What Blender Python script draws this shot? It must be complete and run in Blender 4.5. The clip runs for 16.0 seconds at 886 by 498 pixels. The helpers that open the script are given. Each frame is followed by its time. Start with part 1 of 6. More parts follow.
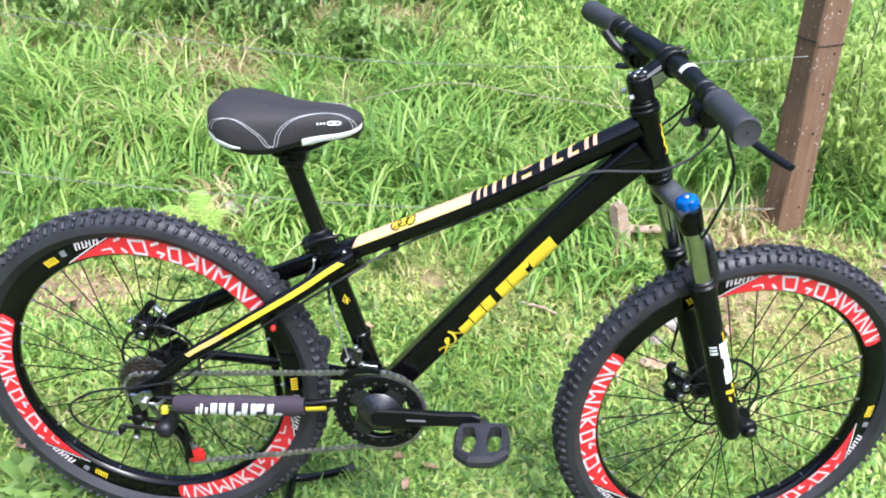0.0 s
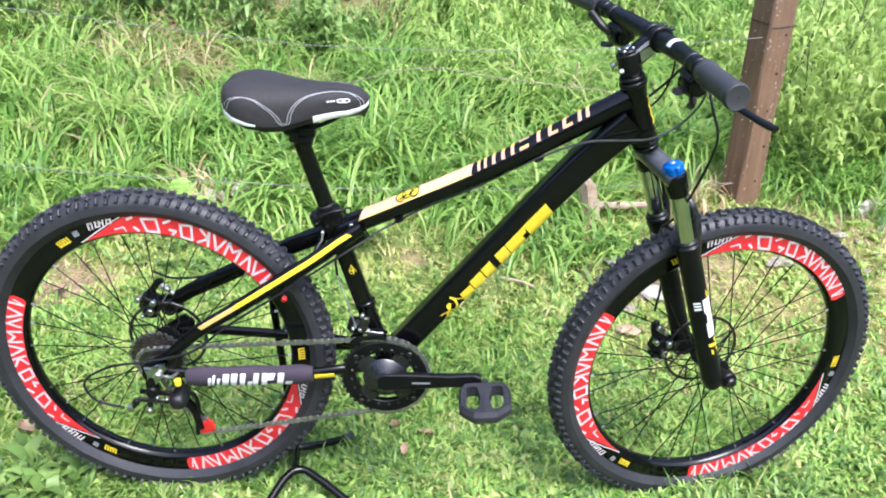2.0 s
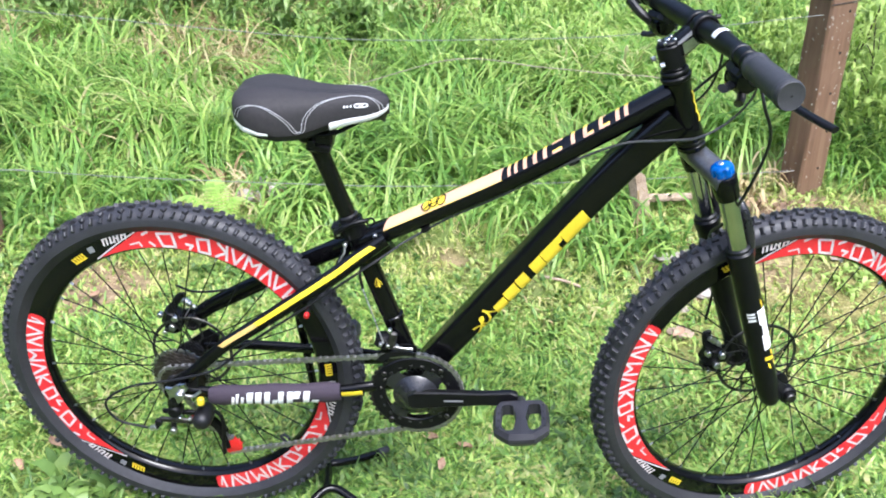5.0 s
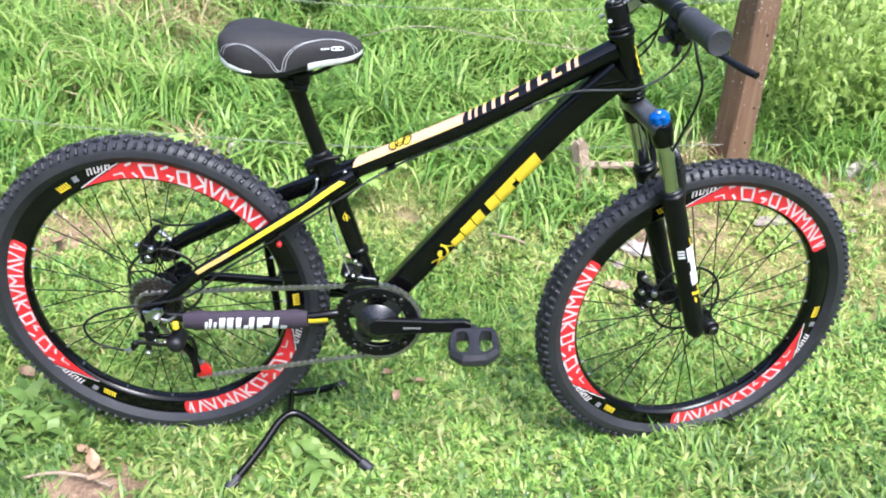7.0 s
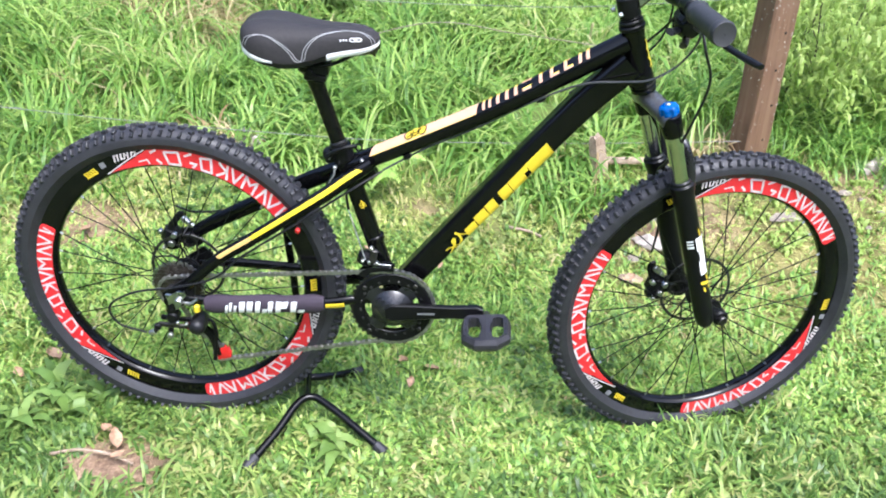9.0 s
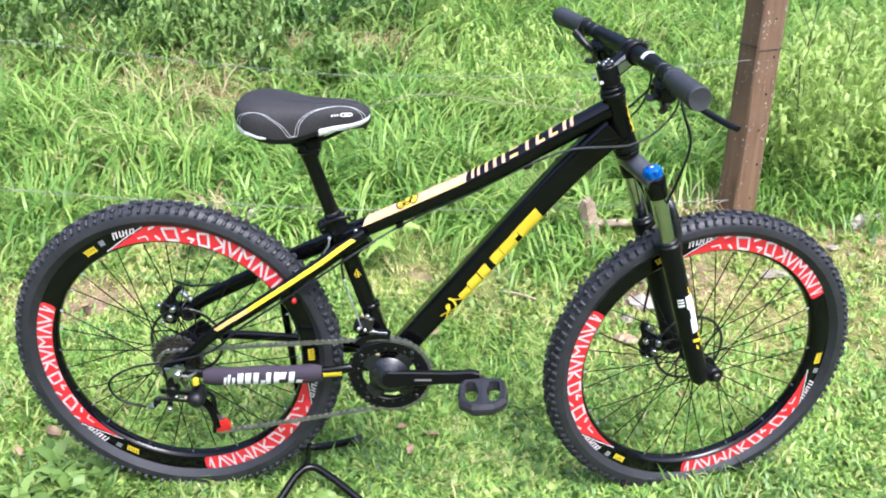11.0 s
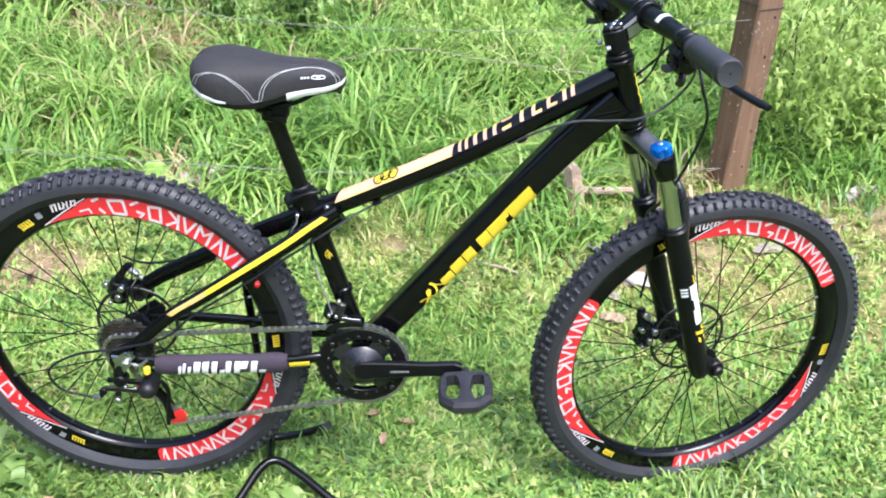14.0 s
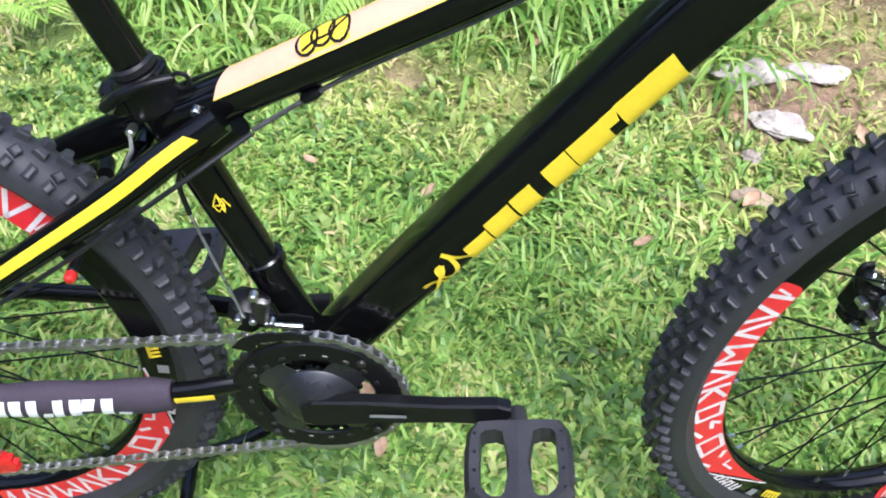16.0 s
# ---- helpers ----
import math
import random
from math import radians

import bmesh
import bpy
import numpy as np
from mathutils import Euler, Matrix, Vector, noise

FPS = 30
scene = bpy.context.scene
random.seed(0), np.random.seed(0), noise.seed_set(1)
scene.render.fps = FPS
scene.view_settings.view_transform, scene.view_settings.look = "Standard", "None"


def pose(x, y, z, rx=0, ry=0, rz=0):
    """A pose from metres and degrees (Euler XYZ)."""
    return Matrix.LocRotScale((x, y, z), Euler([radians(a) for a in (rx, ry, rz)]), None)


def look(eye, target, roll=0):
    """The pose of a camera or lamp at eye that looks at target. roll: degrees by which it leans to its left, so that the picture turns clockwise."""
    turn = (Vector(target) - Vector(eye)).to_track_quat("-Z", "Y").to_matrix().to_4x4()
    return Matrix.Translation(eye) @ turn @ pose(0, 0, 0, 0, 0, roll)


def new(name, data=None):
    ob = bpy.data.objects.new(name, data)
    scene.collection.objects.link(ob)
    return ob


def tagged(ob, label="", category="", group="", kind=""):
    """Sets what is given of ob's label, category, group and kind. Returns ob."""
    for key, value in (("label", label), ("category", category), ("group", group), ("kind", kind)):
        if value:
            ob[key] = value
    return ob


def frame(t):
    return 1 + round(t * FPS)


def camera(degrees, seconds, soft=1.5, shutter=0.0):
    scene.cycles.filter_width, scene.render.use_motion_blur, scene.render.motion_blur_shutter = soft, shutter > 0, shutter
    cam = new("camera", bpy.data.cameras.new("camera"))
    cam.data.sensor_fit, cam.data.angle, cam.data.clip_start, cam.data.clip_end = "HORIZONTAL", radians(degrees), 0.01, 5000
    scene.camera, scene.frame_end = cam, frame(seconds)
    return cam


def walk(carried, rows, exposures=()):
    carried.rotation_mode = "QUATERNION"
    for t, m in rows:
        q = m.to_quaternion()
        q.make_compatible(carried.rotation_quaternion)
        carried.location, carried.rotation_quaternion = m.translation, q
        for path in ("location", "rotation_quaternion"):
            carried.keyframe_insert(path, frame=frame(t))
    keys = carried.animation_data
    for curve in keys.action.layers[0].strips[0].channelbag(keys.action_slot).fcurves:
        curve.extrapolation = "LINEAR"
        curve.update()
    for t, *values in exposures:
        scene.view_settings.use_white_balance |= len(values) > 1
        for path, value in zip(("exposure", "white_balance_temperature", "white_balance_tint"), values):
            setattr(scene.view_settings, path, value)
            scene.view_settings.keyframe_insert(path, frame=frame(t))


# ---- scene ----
cam = camera(52.5, 16.0, soft=1.9)
PATH = [
    (0, (0.654, -1.353, 1.34), (0.515, 0.419, 0.422), 1.3),
    (0.5, (0.638, -1.408, 1.341), (0.455, 0.325, 0.36), -0.1),
    (1, (0.582, -1.446, 1.343), (0.52, 0.304, 0.376), 0.0),
    (1.5, (0.562, -1.472, 1.346), (0.537, 0.296, 0.411), 0.6),
    (2, (0.558, -1.461, 1.342), (0.544, 0.312, 0.415), 1.6),
    (2.5, (0.548, -1.413, 1.331), (0.532, 0.328, 0.348), 1.7),
    (3, (0.597, -1.292, 1.326), (0.526, 0.434, 0.318), 0.9),
    (3.5, (0.677, -1.156, 1.324), (0.584, 0.557, 0.297), -1.8),
    (4, (0.634, -1.25, 1.34), (0.505, 0.491, 0.365), 0.5),
    (4.2, (0.595, -1.329, 1.332), (0.448, 0.419, 0.373), -1.3),
    (6.3, (0.623, -1.356, 1.35), (0.491, 0.387, 0.377), -1.3),
    (6.5, (0.588, -1.423, 1.34), (0.485, 0.339, 0.399), -1.3),
    (7, (0.569, -1.52, 1.322), (0.566, 0.224, 0.341), 2.2),
    (7.5, (0.631, -1.569, 1.315), (0.561, 0.149, 0.293), 1.1),
    (8, (0.63, -1.586, 1.335), (0.527, 0.144, 0.337), -0.0),
    (8.5, (0.615, -1.585, 1.333), (0.528, 0.169, 0.375), 1.2),
    (9, (0.59, -1.569, 1.322), (0.534, 0.173, 0.341), 2.0),
    (9.5, (0.583, -1.557, 1.325), (0.567, 0.188, 0.349), -0.1),
    (10, (0.609, -1.587, 1.333), (0.606, 0.206, 0.447), 0.0),
    (10.2, (0.625, -1.618, 1.341), (0.57, 0.193, 0.493), 0.3),
    (12.3, (0.541, -1.553, 1.323), (0.484, 0.251, 0.461), 0.2),
    (12.5, (0.539, -1.557, 1.323), (0.486, 0.243, 0.452), 0.7),
    (13, (0.524, -1.563, 1.317), (0.524, 0.234, 0.439), 2.0),
    (13.5, (0.531, -1.536, 1.31), (0.588, 0.246, 0.404), 3.1),
    (14, (0.567, -1.413, 1.31), (0.588, 0.347, 0.36), 2.3),
    (14.5, (0.641, -1.222, 1.3), (0.608, 0.447, 0.199), 1.0),
    (15, (0.599, -1.041, 1.256), (0.558, 0.549, 0.043), -0.6),
    (15.5, (0.555, -0.803, 1.184), (0.578, 0.697, -0.138), 0.3),
    (16, (0.591, -0.566, 1.02), (0.519, 0.872, -0.368), -1.1),
]
walk(cam, [(t, look(eye, target, roll)) for t, eye, target, roll in PATH], exposures=[(0.0, 1.98, 5650, 10), (14.3, 1.96, 5650, 10), (15.0, 1.89, 5600, 10), (16.0, 1.83, 5600, 10)])

# ---- light: an overcast day in the open ----
world = bpy.data.worlds.new("world")
scene.world = world
world.use_nodes = True
wn, wl = world.node_tree.nodes, world.node_tree.links
sky = wn.new("ShaderNodeTexSky")
sky.sky_type, sky.sun_disc = "NISHITA", False
sky.sun_elevation, sky.sun_rotation = radians(62), radians(150)
sky.air_density, sky.dust_density, sky.ozone_density = 0.6, 4.0, 0.5
wn["Background"].inputs["Strength"].default_value = 0.15
wl.new(sky.outputs["Color"], wn["Background"].inputs["Color"])
sun = new("sun", bpy.data.lights.new("sun", "SUN"))
sun.data.energy, sun.data.angle, sun.data.color = 1.0, radians(24), (1.0, 0.97, 0.92)
sun.matrix_world = look((math.sin(radians(150)) * 5, math.cos(radians(150)) * 5, 9.4), (0, 0, 0))


# ---- materials ----
def base(name):
    m = bpy.data.materials.new(name)
    m.use_nodes = True
    return m, m.node_tree.nodes, m.node_tree.links, m.node_tree.nodes["Principled BSDF"]


def coords(n, l, scale, space="Object"):
    tc, mp = n.new("ShaderNodeTexCoord"), n.new("ShaderNodeMapping")
    mp.inputs["Scale"].default_value = scale if isinstance(scale, tuple) else (scale,) * 3
    l.new(tc.outputs[space], mp.inputs["Vector"])
    return mp.outputs["Vector"]


def noise_tex(n, l, vec, scale, detail=4.0, rough=0.55):
    t = n.new("ShaderNodeTexNoise")
    t.inputs["Scale"].default_value, t.inputs["Detail"].default_value, t.inputs["Roughness"].default_value = scale, detail, rough
    l.new(vec, t.inputs["Vector"])
    return t.outputs["Fac"]


def ramp(n, l, fac, stops):
    r = n.new("ShaderNodeValToRGB")
    while len(r.color_ramp.elements) < len(stops):
        r.color_ramp.elements.new(0.5)
    for e, (p, c) in zip(r.color_ramp.elements, stops):
        e.position, e.color = p, (*c, 1) if len(c) == 3 else c
    l.new(fac, r.inputs["Fac"])
    return r.outputs["Color"]


def bump(n, l, height, shader, strength=0.3, distance=0.001):
    b = n.new("ShaderNodeBump")
    b.inputs["Strength"].default_value, b.inputs["Distance"].default_value = strength, distance
    l.new(height, b.inputs["Height"])
    l.new(b.outputs["Normal"], shader.inputs["Normal"])


def surface(name, dark, light, rough, metal=0.0, scale=30.0, relief=0.2, depth=0.0006, coat=0.0, spec=0.5, fine=6.0):
    """A surface whose colour wavers between two tones at two scales, with fine relief and uneven gloss."""
    m, n, l, p = base(name)
    v = coords(n, l, 1.0)
    a, b = noise_tex(n, l, v, scale), noise_tex(n, l, v, scale * fine)
    mix = n.new("ShaderNodeMix")
    mix.data_type = "FLOAT"
    mix.inputs[0].default_value = 0.4
    l.new(a, mix.inputs[2])
    l.new(b, mix.inputs[3])
    l.new(ramp(n, l, mix.outputs[0], [(0.3, dark), (0.7, light)]), p.inputs["Base Color"])
    rr = n.new("ShaderNodeMapRange")
    rr.inputs[3].default_value, rr.inputs[4].default_value = max(rough - 0.08, 0.02), rough + 0.1
    l.new(a, rr.inputs[0])
    l.new(rr.outputs[0], p.inputs["Roughness"])
    p.inputs["Metallic"].default_value = metal
    p.inputs["Coat Weight"].default_value, p.inputs["Coat Roughness"].default_value = coat, 0.08
    p.inputs["Specular IOR Level"].default_value = spec
    bump(n, l, b, p, relief, depth)
    return m


def leafy(name, stops, glow, rough=0.42, large=3.0):
    """Leaves and blades: a tone of its own for each, drifting over the place, part of the light passing through."""
    m, n, l, p = base(name)
    geo = n.new("ShaderNodeNewGeometry")
    v = coords(n, l, 1.0)
    drift, fine, blotch = noise_tex(n, l, v, large, 2.0), noise_tex(n, l, v, 90.0, 2.0), noise_tex(n, l, v, 15.0, 3.0)
    add = n.new("ShaderNodeMath")
    add.operation = "MULTIPLY_ADD"
    add.inputs[1].default_value = 0.64
    l.new(geo.outputs["Random Per Island"], add.inputs[0])
    sc = n.new("ShaderNodeMath")
    sc.operation = "MULTIPLY_ADD"
    sc.inputs[1].default_value, sc.inputs[2].default_value = 0.70, -0.478
    l.new(drift, sc.inputs[0])
    patchy = n.new("ShaderNodeMath")
    patchy.operation = "MULTIPLY_ADD"
    patchy.inputs[1].default_value = 0.6
    l.new(blotch, patchy.inputs[0])
    l.new(sc.outputs[0], patchy.inputs[2])
    l.new(patchy.outputs[0], add.inputs[2])
    add2 = n.new("ShaderNodeMath")
    add2.operation = "MULTIPLY_ADD"
    add2.inputs[1].default_value = 0.15
    l.new(fine, add2.inputs[0])
    l.new(add.outputs[0], add2.inputs[2])
    col = ramp(n, l, add2.outputs[0], stops)
    l.new(col, p.inputs["Base Color"])
    p.inputs["Roughness"].default_value, p.inputs["Specular IOR Level"].default_value = rough, 0.4
    tr, ms = n.new("ShaderNodeBsdfTranslucent"), n.new("ShaderNodeMixShader")
    l.new(col, tr.inputs["Color"])
    ms.inputs[0].default_value = glow
    l.new(p.outputs[0], ms.inputs[1])
    l.new(tr.outputs[0], ms.inputs[2])
    l.new(ms.outputs[0], n["Material Output"].inputs["Surface"])
    return m


GLOSS = surface("gloss_black_paint", (0.0018, 0.0018, 0.002), (0.0035, 0.0035, 0.004), 0.10, scale=12, relief=0.04, depth=0.0002, coat=0.12, spec=0.22)
SATIN = surface("satin_black", (0.003, 0.003, 0.0033), (0.006, 0.006, 0.007), 0.32, scale=20, relief=0.12, spec=0.2)
PLASTIC = surface("black_plastic", (0.005, 0.005, 0.0056), (0.011, 0.011, 0.013), 0.42, scale=40, relief=0.25, spec=0.35)
RUBBER = surface("tyre_rubber", (0.017, 0.017, 0.020), (0.034, 0.034, 0.040), 0.46, scale=25, relief=0.35, depth=0.0008, spec=0.4)
GRIP = surface("grip_rubber", (0.022, 0.022, 0.025), (0.036, 0.036, 0.04), 0.55, scale=60, relief=0.5)
VINYL = surface("saddle_vinyl", (0.026, 0.0245, 0.026), (0.039, 0.0365, 0.038), 0.58, scale=140, relief=0.35, depth=0.0005, spec=0.14)
SHEEN = surface("satin_sheen_black", (0.008, 0.008, 0.0095), (0.014, 0.014, 0.017), 0.27, scale=30, relief=0.1, spec=0.6)
CHROME = surface("chromed_stanchion", (0.46, 0.46, 0.44), (0.60, 0.60, 0.58), 0.07, 1.0, scale=15, relief=0.03, depth=0.0001)
STEEL = surface("bright_steel", (0.38, 0.38, 0.38), (0.62, 0.62, 0.61), 0.28, 1.0, scale=60, relief=0.15)
CHAIN = surface("chain_steel", (0.26, 0.255, 0.245), (0.48, 0.47, 0.45), 0.46, 1.0, scale=90, relief=0.2)
DARKSTEEL = surface("dark_steel", (0.035, 0.034, 0.033), (0.10, 0.095, 0.09), 0.38, 0.9, scale=70, relief=0.2)
COGSTEEL = surface("cog_steel", (0.05, 0.042, 0.033), (0.18, 0.16, 0.14), 0.36, 0.9, scale=70, relief=0.2)
ROTORSTEEL = surface("rotor_steel", (0.04, 0.04, 0.04), (0.11, 0.11, 0.105), 0.4, 0.9, scale=70, relief=0.2)
BLUE = surface("blue_anodised", (0.003, 0.055, 0.27), (0.010, 0.140, 0.50), 0.26, 0.0, scale=50, relief=0.1, spec=0.25)
PEDAL = surface("pedal_plastic", (0.016, 0.0155, 0.019), (0.030, 0.029, 0.034), 0.46, scale=60, relief=0.35, spec=0.35)
# grey base colour in place of the sky reflected by black housing
SLEEK = surface("cable_sheen_grey", (0.035, 0.035, 0.036), (0.075, 0.075, 0.076), 0.22, scale=60, relief=0.1)
YELLOW = surface("yellow_vinyl", (0.62, 0.46, 0.016), (0.74, 0.57, 0.032), 0.36, scale=40, relief=0.05, depth=0.0002, coat=0.15)
CREAM = surface("cream_vinyl", (0.54, 0.305, 0.195), (0.61, 0.355, 0.235), 0.36, scale=25, relief=0.05, depth=0.0002, coat=0.15)
STRAWYELLOW = surface("straw_yellow_vinyl", (0.50, 0.34, 0.10), (0.60, 0.42, 0.14), 0.36, scale=40, relief=0.05, depth=0.0002, coat=0.15)
RED = surface("red_vinyl", (0.52, 0.016, 0.022), (0.64, 0.026, 0.034), 0.36, scale=40, relief=0.05, depth=0.0002, coat=0.2)
WHITE = surface("white_vinyl", (0.70, 0.70, 0.70), (0.82, 0.82, 0.81), 0.4, scale=60, relief=0.08, depth=0.0003)
GREYMARK = surface("grey_print", (0.16, 0.16, 0.17), (0.22, 0.22, 0.23), 0.4, scale=80)
REDPLASTIC = surface("red_plastic", (0.40, 0.010, 0.010), (0.54, 0.020, 0.018), 0.38, scale=60, relief=0.2)
# grey metal that stands in for the sky's sheen on the black crown
CROWN = surface("crown_sheen_grey", (0.09, 0.09, 0.09), (0.18, 0.18, 0.18), 0.30, 0.7, scale=40, relief=0.1)
NEOPRENE = surface("dark_neoprene", (0.024, 0.016, 0.027), (0.042, 0.030, 0.046), 0.8, scale=220, relief=0.8, depth=0.0008, fine=3)
# white toned pinkish, as it blurs into the red from the camera
PRINT = surface("pinkish_white_print", (0.50, 0.44, 0.44), (0.66, 0.60, 0.60), 0.4, scale=60, relief=0.08, depth=0.0003)
STITCH = surface("pale_thread", (0.28, 0.28, 0.29), (0.42, 0.42, 0.43), 0.7, scale=300)
WIRE = surface("galvanised_wire", (0.15, 0.15, 0.14), (0.27, 0.27, 0.26), 0.55, 0.2, scale=40)
RUSTWIRE = surface("weathered_wire", (0.22, 0.17, 0.12), (0.42, 0.36, 0.30), 0.6, 0.3, scale=40)
STONE = surface("pale_stone", (0.15, 0.115, 0.08), (0.40, 0.345, 0.295), 0.9, scale=26, relief=0.9, depth=0.005)
WHITESTONE = surface("whitish_stone", (0.24, 0.20, 0.165), (0.50, 0.445, 0.40), 0.9, scale=22, relief=0.9, depth=0.005)
STICK = surface("bleached_wood", (0.20, 0.135, 0.085), (0.50, 0.39, 0.29), 0.85, scale=26, relief=1.0, depth=0.006)
DARKTWIG = surface("dark_dead_stem", (0.030, 0.022, 0.014), (0.075, 0.055, 0.036), 0.8, scale=60, relief=0.6)
DRYLEAF = surface("dry_leaf", (0.20, 0.105, 0.05), (0.46, 0.31, 0.20), 0.7, scale=25, relief=0.6, depth=0.002)
STRAW = leafy("dry_straw", [(0.2, (0.20, 0.13, 0.055)), (0.5, (0.38, 0.29, 0.14)), (0.9, (0.54, 0.46, 0.26))], 0.25, 0.6)

LAWN = leafy("lawn_blades", [(0.12, (0.062, 0.130, 0.025)), (0.34, (0.137, 0.268, 0.048)), (0.56, (0.238, 0.400, 0.078)),
                             (0.78, (0.372, 0.515, 0.116)), (0.93, (0.475, 0.532, 0.168)), (1.0, (0.585, 0.499, 0.265))], 0.30, 0.40, 2.6)
LUSH = leafy("lush_lawn_blades", [(0.12, (0.039, 0.077, 0.017)), (0.36, (0.083, 0.159, 0.032)), (0.60, (0.152, 0.252, 0.052)),
                                  (0.82, (0.268, 0.348, 0.088)), (1.0, (0.390, 0.382, 0.148))], 0.28, 0.40, 2.6)
PALE = leafy("pale_lawn_blades", [(0.12, (0.124, 0.173, 0.037)), (0.36, (0.247, 0.336, 0.068)), (0.60, (0.382, 0.452, 0.109)),
                                  (0.82, (0.528, 0.514, 0.198)), (1.0, (0.629, 0.483, 0.291))], 0.32, 0.42, 2.6)
TALL = leafy("tall_grass_blades", [(0.10, (0.056, 0.125, 0.022)), (0.34, (0.132, 0.262, 0.044)), (0.60, (0.234, 0.385, 0.074)),
                                   (0.82, (0.350, 0.472, 0.112)), (0.95, (0.440, 0.505, 0.180)), (1.0, (0.525, 0.47, 0.245))], 0.40, 0.36, 1.5)
FERN = leafy("fern_leaf", [(0.15, (0.24, 0.40, 0.075)), (0.5, (0.35, 0.52, 0.11)), (0.95, (0.47, 0.60, 0.18))], 0.4, 0.45, 6.0)
BROAD = leafy("broad_weed_leaf", [(0.15, (0.085, 0.150, 0.032)), (0.5, (0.155, 0.255, 0.055)), (0.95, (0.26, 0.36, 0.10))], 0.3, 0.45, 5.0)
WEED = leafy("weed_leaf", [(0.15, (0.190, 0.275, 0.060)), (0.5, (0.335, 0.465, 0.105)), (0.95, (0.50, 0.60, 0.190))], 0.42, 0.42, 4.0)
SHRUB = leafy("shrub_leaf", [(0.15, (0.020, 0.06, 0.012)), (0.5, (0.05, 0.13, 0.025)), (0.95, (0.13, 0.25, 0.05))], 0.25, 0.45, 2.0)


def soil_material():
    m, n, l, p = base("soil_and_thatch")
    v = coords(n, l, 1.0)
    a, b, c = noise_tex(n, l, v, 1.6, 3), noise_tex(n, l, v, 14, 6), noise_tex(n, l, v, 120, 4, 0.7)
    mix = n.new("ShaderNodeMath")
    mix.operation = "MULTIPLY_ADD"
    mix.inputs[1].default_value = 0.5
    l.new(b, mix.inputs[0])
    half = n.new("ShaderNodeMath")
    half.operation = "MULTIPLY"
    half.inputs[1].default_value = 0.5
    l.new(c, half.inputs[0])
    l.new(half.outputs[0], mix.inputs[2])
    soil = ramp(n, l, mix.outputs[0], [(0.34, (0.055, 0.050, 0.016)), (0.47, (0.150, 0.138, 0.038)), (0.56, (0.27, 0.240, 0.076)), (0.68, (0.46, 0.39, 0.21))])
    moss = ramp(n, l, mix.outputs[0], [(0.30, (0.062, 0.090, 0.020)), (0.52, (0.152, 0.200, 0.044)), (0.72, (0.30, 0.33, 0.095))])
    mx = n.new("ShaderNodeMix")
    mx.data_type = "RGBA"
    worn = n.new("ShaderNodeAttribute")
    worn.attribute_name = "worn"
    both = n.new("ShaderNodeMath")
    both.operation, both.inputs[1].default_value = "MULTIPLY_ADD", 0.35
    l.new(a, both.inputs[0])
    l.new(worn.outputs["Fac"], both.inputs[2])
    l.new(ramp(n, l, both.outputs[0], [(0.24, (0, 0, 0)), (0.75, (1, 1, 1))]), mx.inputs[0])
    earth = ramp(n, l, mix.outputs[0], [(0.32, (0.085, 0.05, 0.032)), (0.46, (0.20, 0.125, 0.078)), (0.57, (0.34, 0.225, 0.145)), (0.70, (0.52, 0.39, 0.28))])
    brown = n.new("ShaderNodeAttribute")
    brown.attribute_name = "brown"
    two = n.new("ShaderNodeMix")
    two.data_type = "RGBA"
    l.new(brown.outputs["Fac"], two.inputs[0])
    l.new(soil, two.inputs[6])
    l.new(earth, two.inputs[7])
    # far ground coloured darker, standing in for the shade between grass blades
    darkened = n.new("ShaderNodeAttribute")
    darkened.attribute_name = "darkened"
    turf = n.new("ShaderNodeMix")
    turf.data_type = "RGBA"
    l.new(darkened.outputs["Fac"], turf.inputs[0])
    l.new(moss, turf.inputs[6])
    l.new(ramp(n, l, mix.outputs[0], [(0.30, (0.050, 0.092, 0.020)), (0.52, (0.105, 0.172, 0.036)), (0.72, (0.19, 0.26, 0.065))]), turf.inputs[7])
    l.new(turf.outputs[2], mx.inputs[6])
    l.new(two.outputs[2], mx.inputs[7])
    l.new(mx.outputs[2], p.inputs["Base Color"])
    p.inputs["Roughness"].default_value = 0.95
    bump(n, l, mix.outputs[0], p, 0.9, 0.02)
    return m


def post_material():
    m, n, l, p = base("weathered_brown_post")
    grain = noise_tex(n, l, coords(n, l, (60, 60, 3.5)), 1.0, 5)
    patch = noise_tex(n, l, coords(n, l, 9.0), 1.0, 4)
    speck = noise_tex(n, l, coords(n, l, (95, 95, 60)), 1.0, 2)
    wood = ramp(n, l, grain, [(0.25, (0.105, 0.056, 0.031)), (0.55, (0.160, 0.090, 0.051)), (0.8, (0.215, 0.130, 0.078))])
    mx = n.new("ShaderNodeMix")
    mx.data_type = "RGBA"
    mx.inputs[7].default_value = (0.180, 0.108, 0.066, 1)
    l.new(ramp(n, l, patch, [(0.42, (0, 0, 0)), (0.68, (0.7, 0.7, 0.7))]), mx.inputs[0])
    l.new(wood, mx.inputs[6])
    mx2 = n.new("ShaderNodeMix")
    mx2.data_type = "RGBA"
    mx2.inputs[7].default_value = (0.62, 0.58, 0.50, 1)
    l.new(ramp(n, l, speck, [(0.69, (0, 0, 0)), (0.73, (1, 1, 1))]), mx2.inputs[0])
    l.new(mx.outputs[2], mx2.inputs[6])
    l.new(mx2.outputs[2], p.inputs["Base Color"])
    p.inputs["Roughness"].default_value = 0.8
    bump(n, l, grain, p, 0.35, 0.002)
    return m


SOIL, POSTWOOD = soil_material(), post_material()


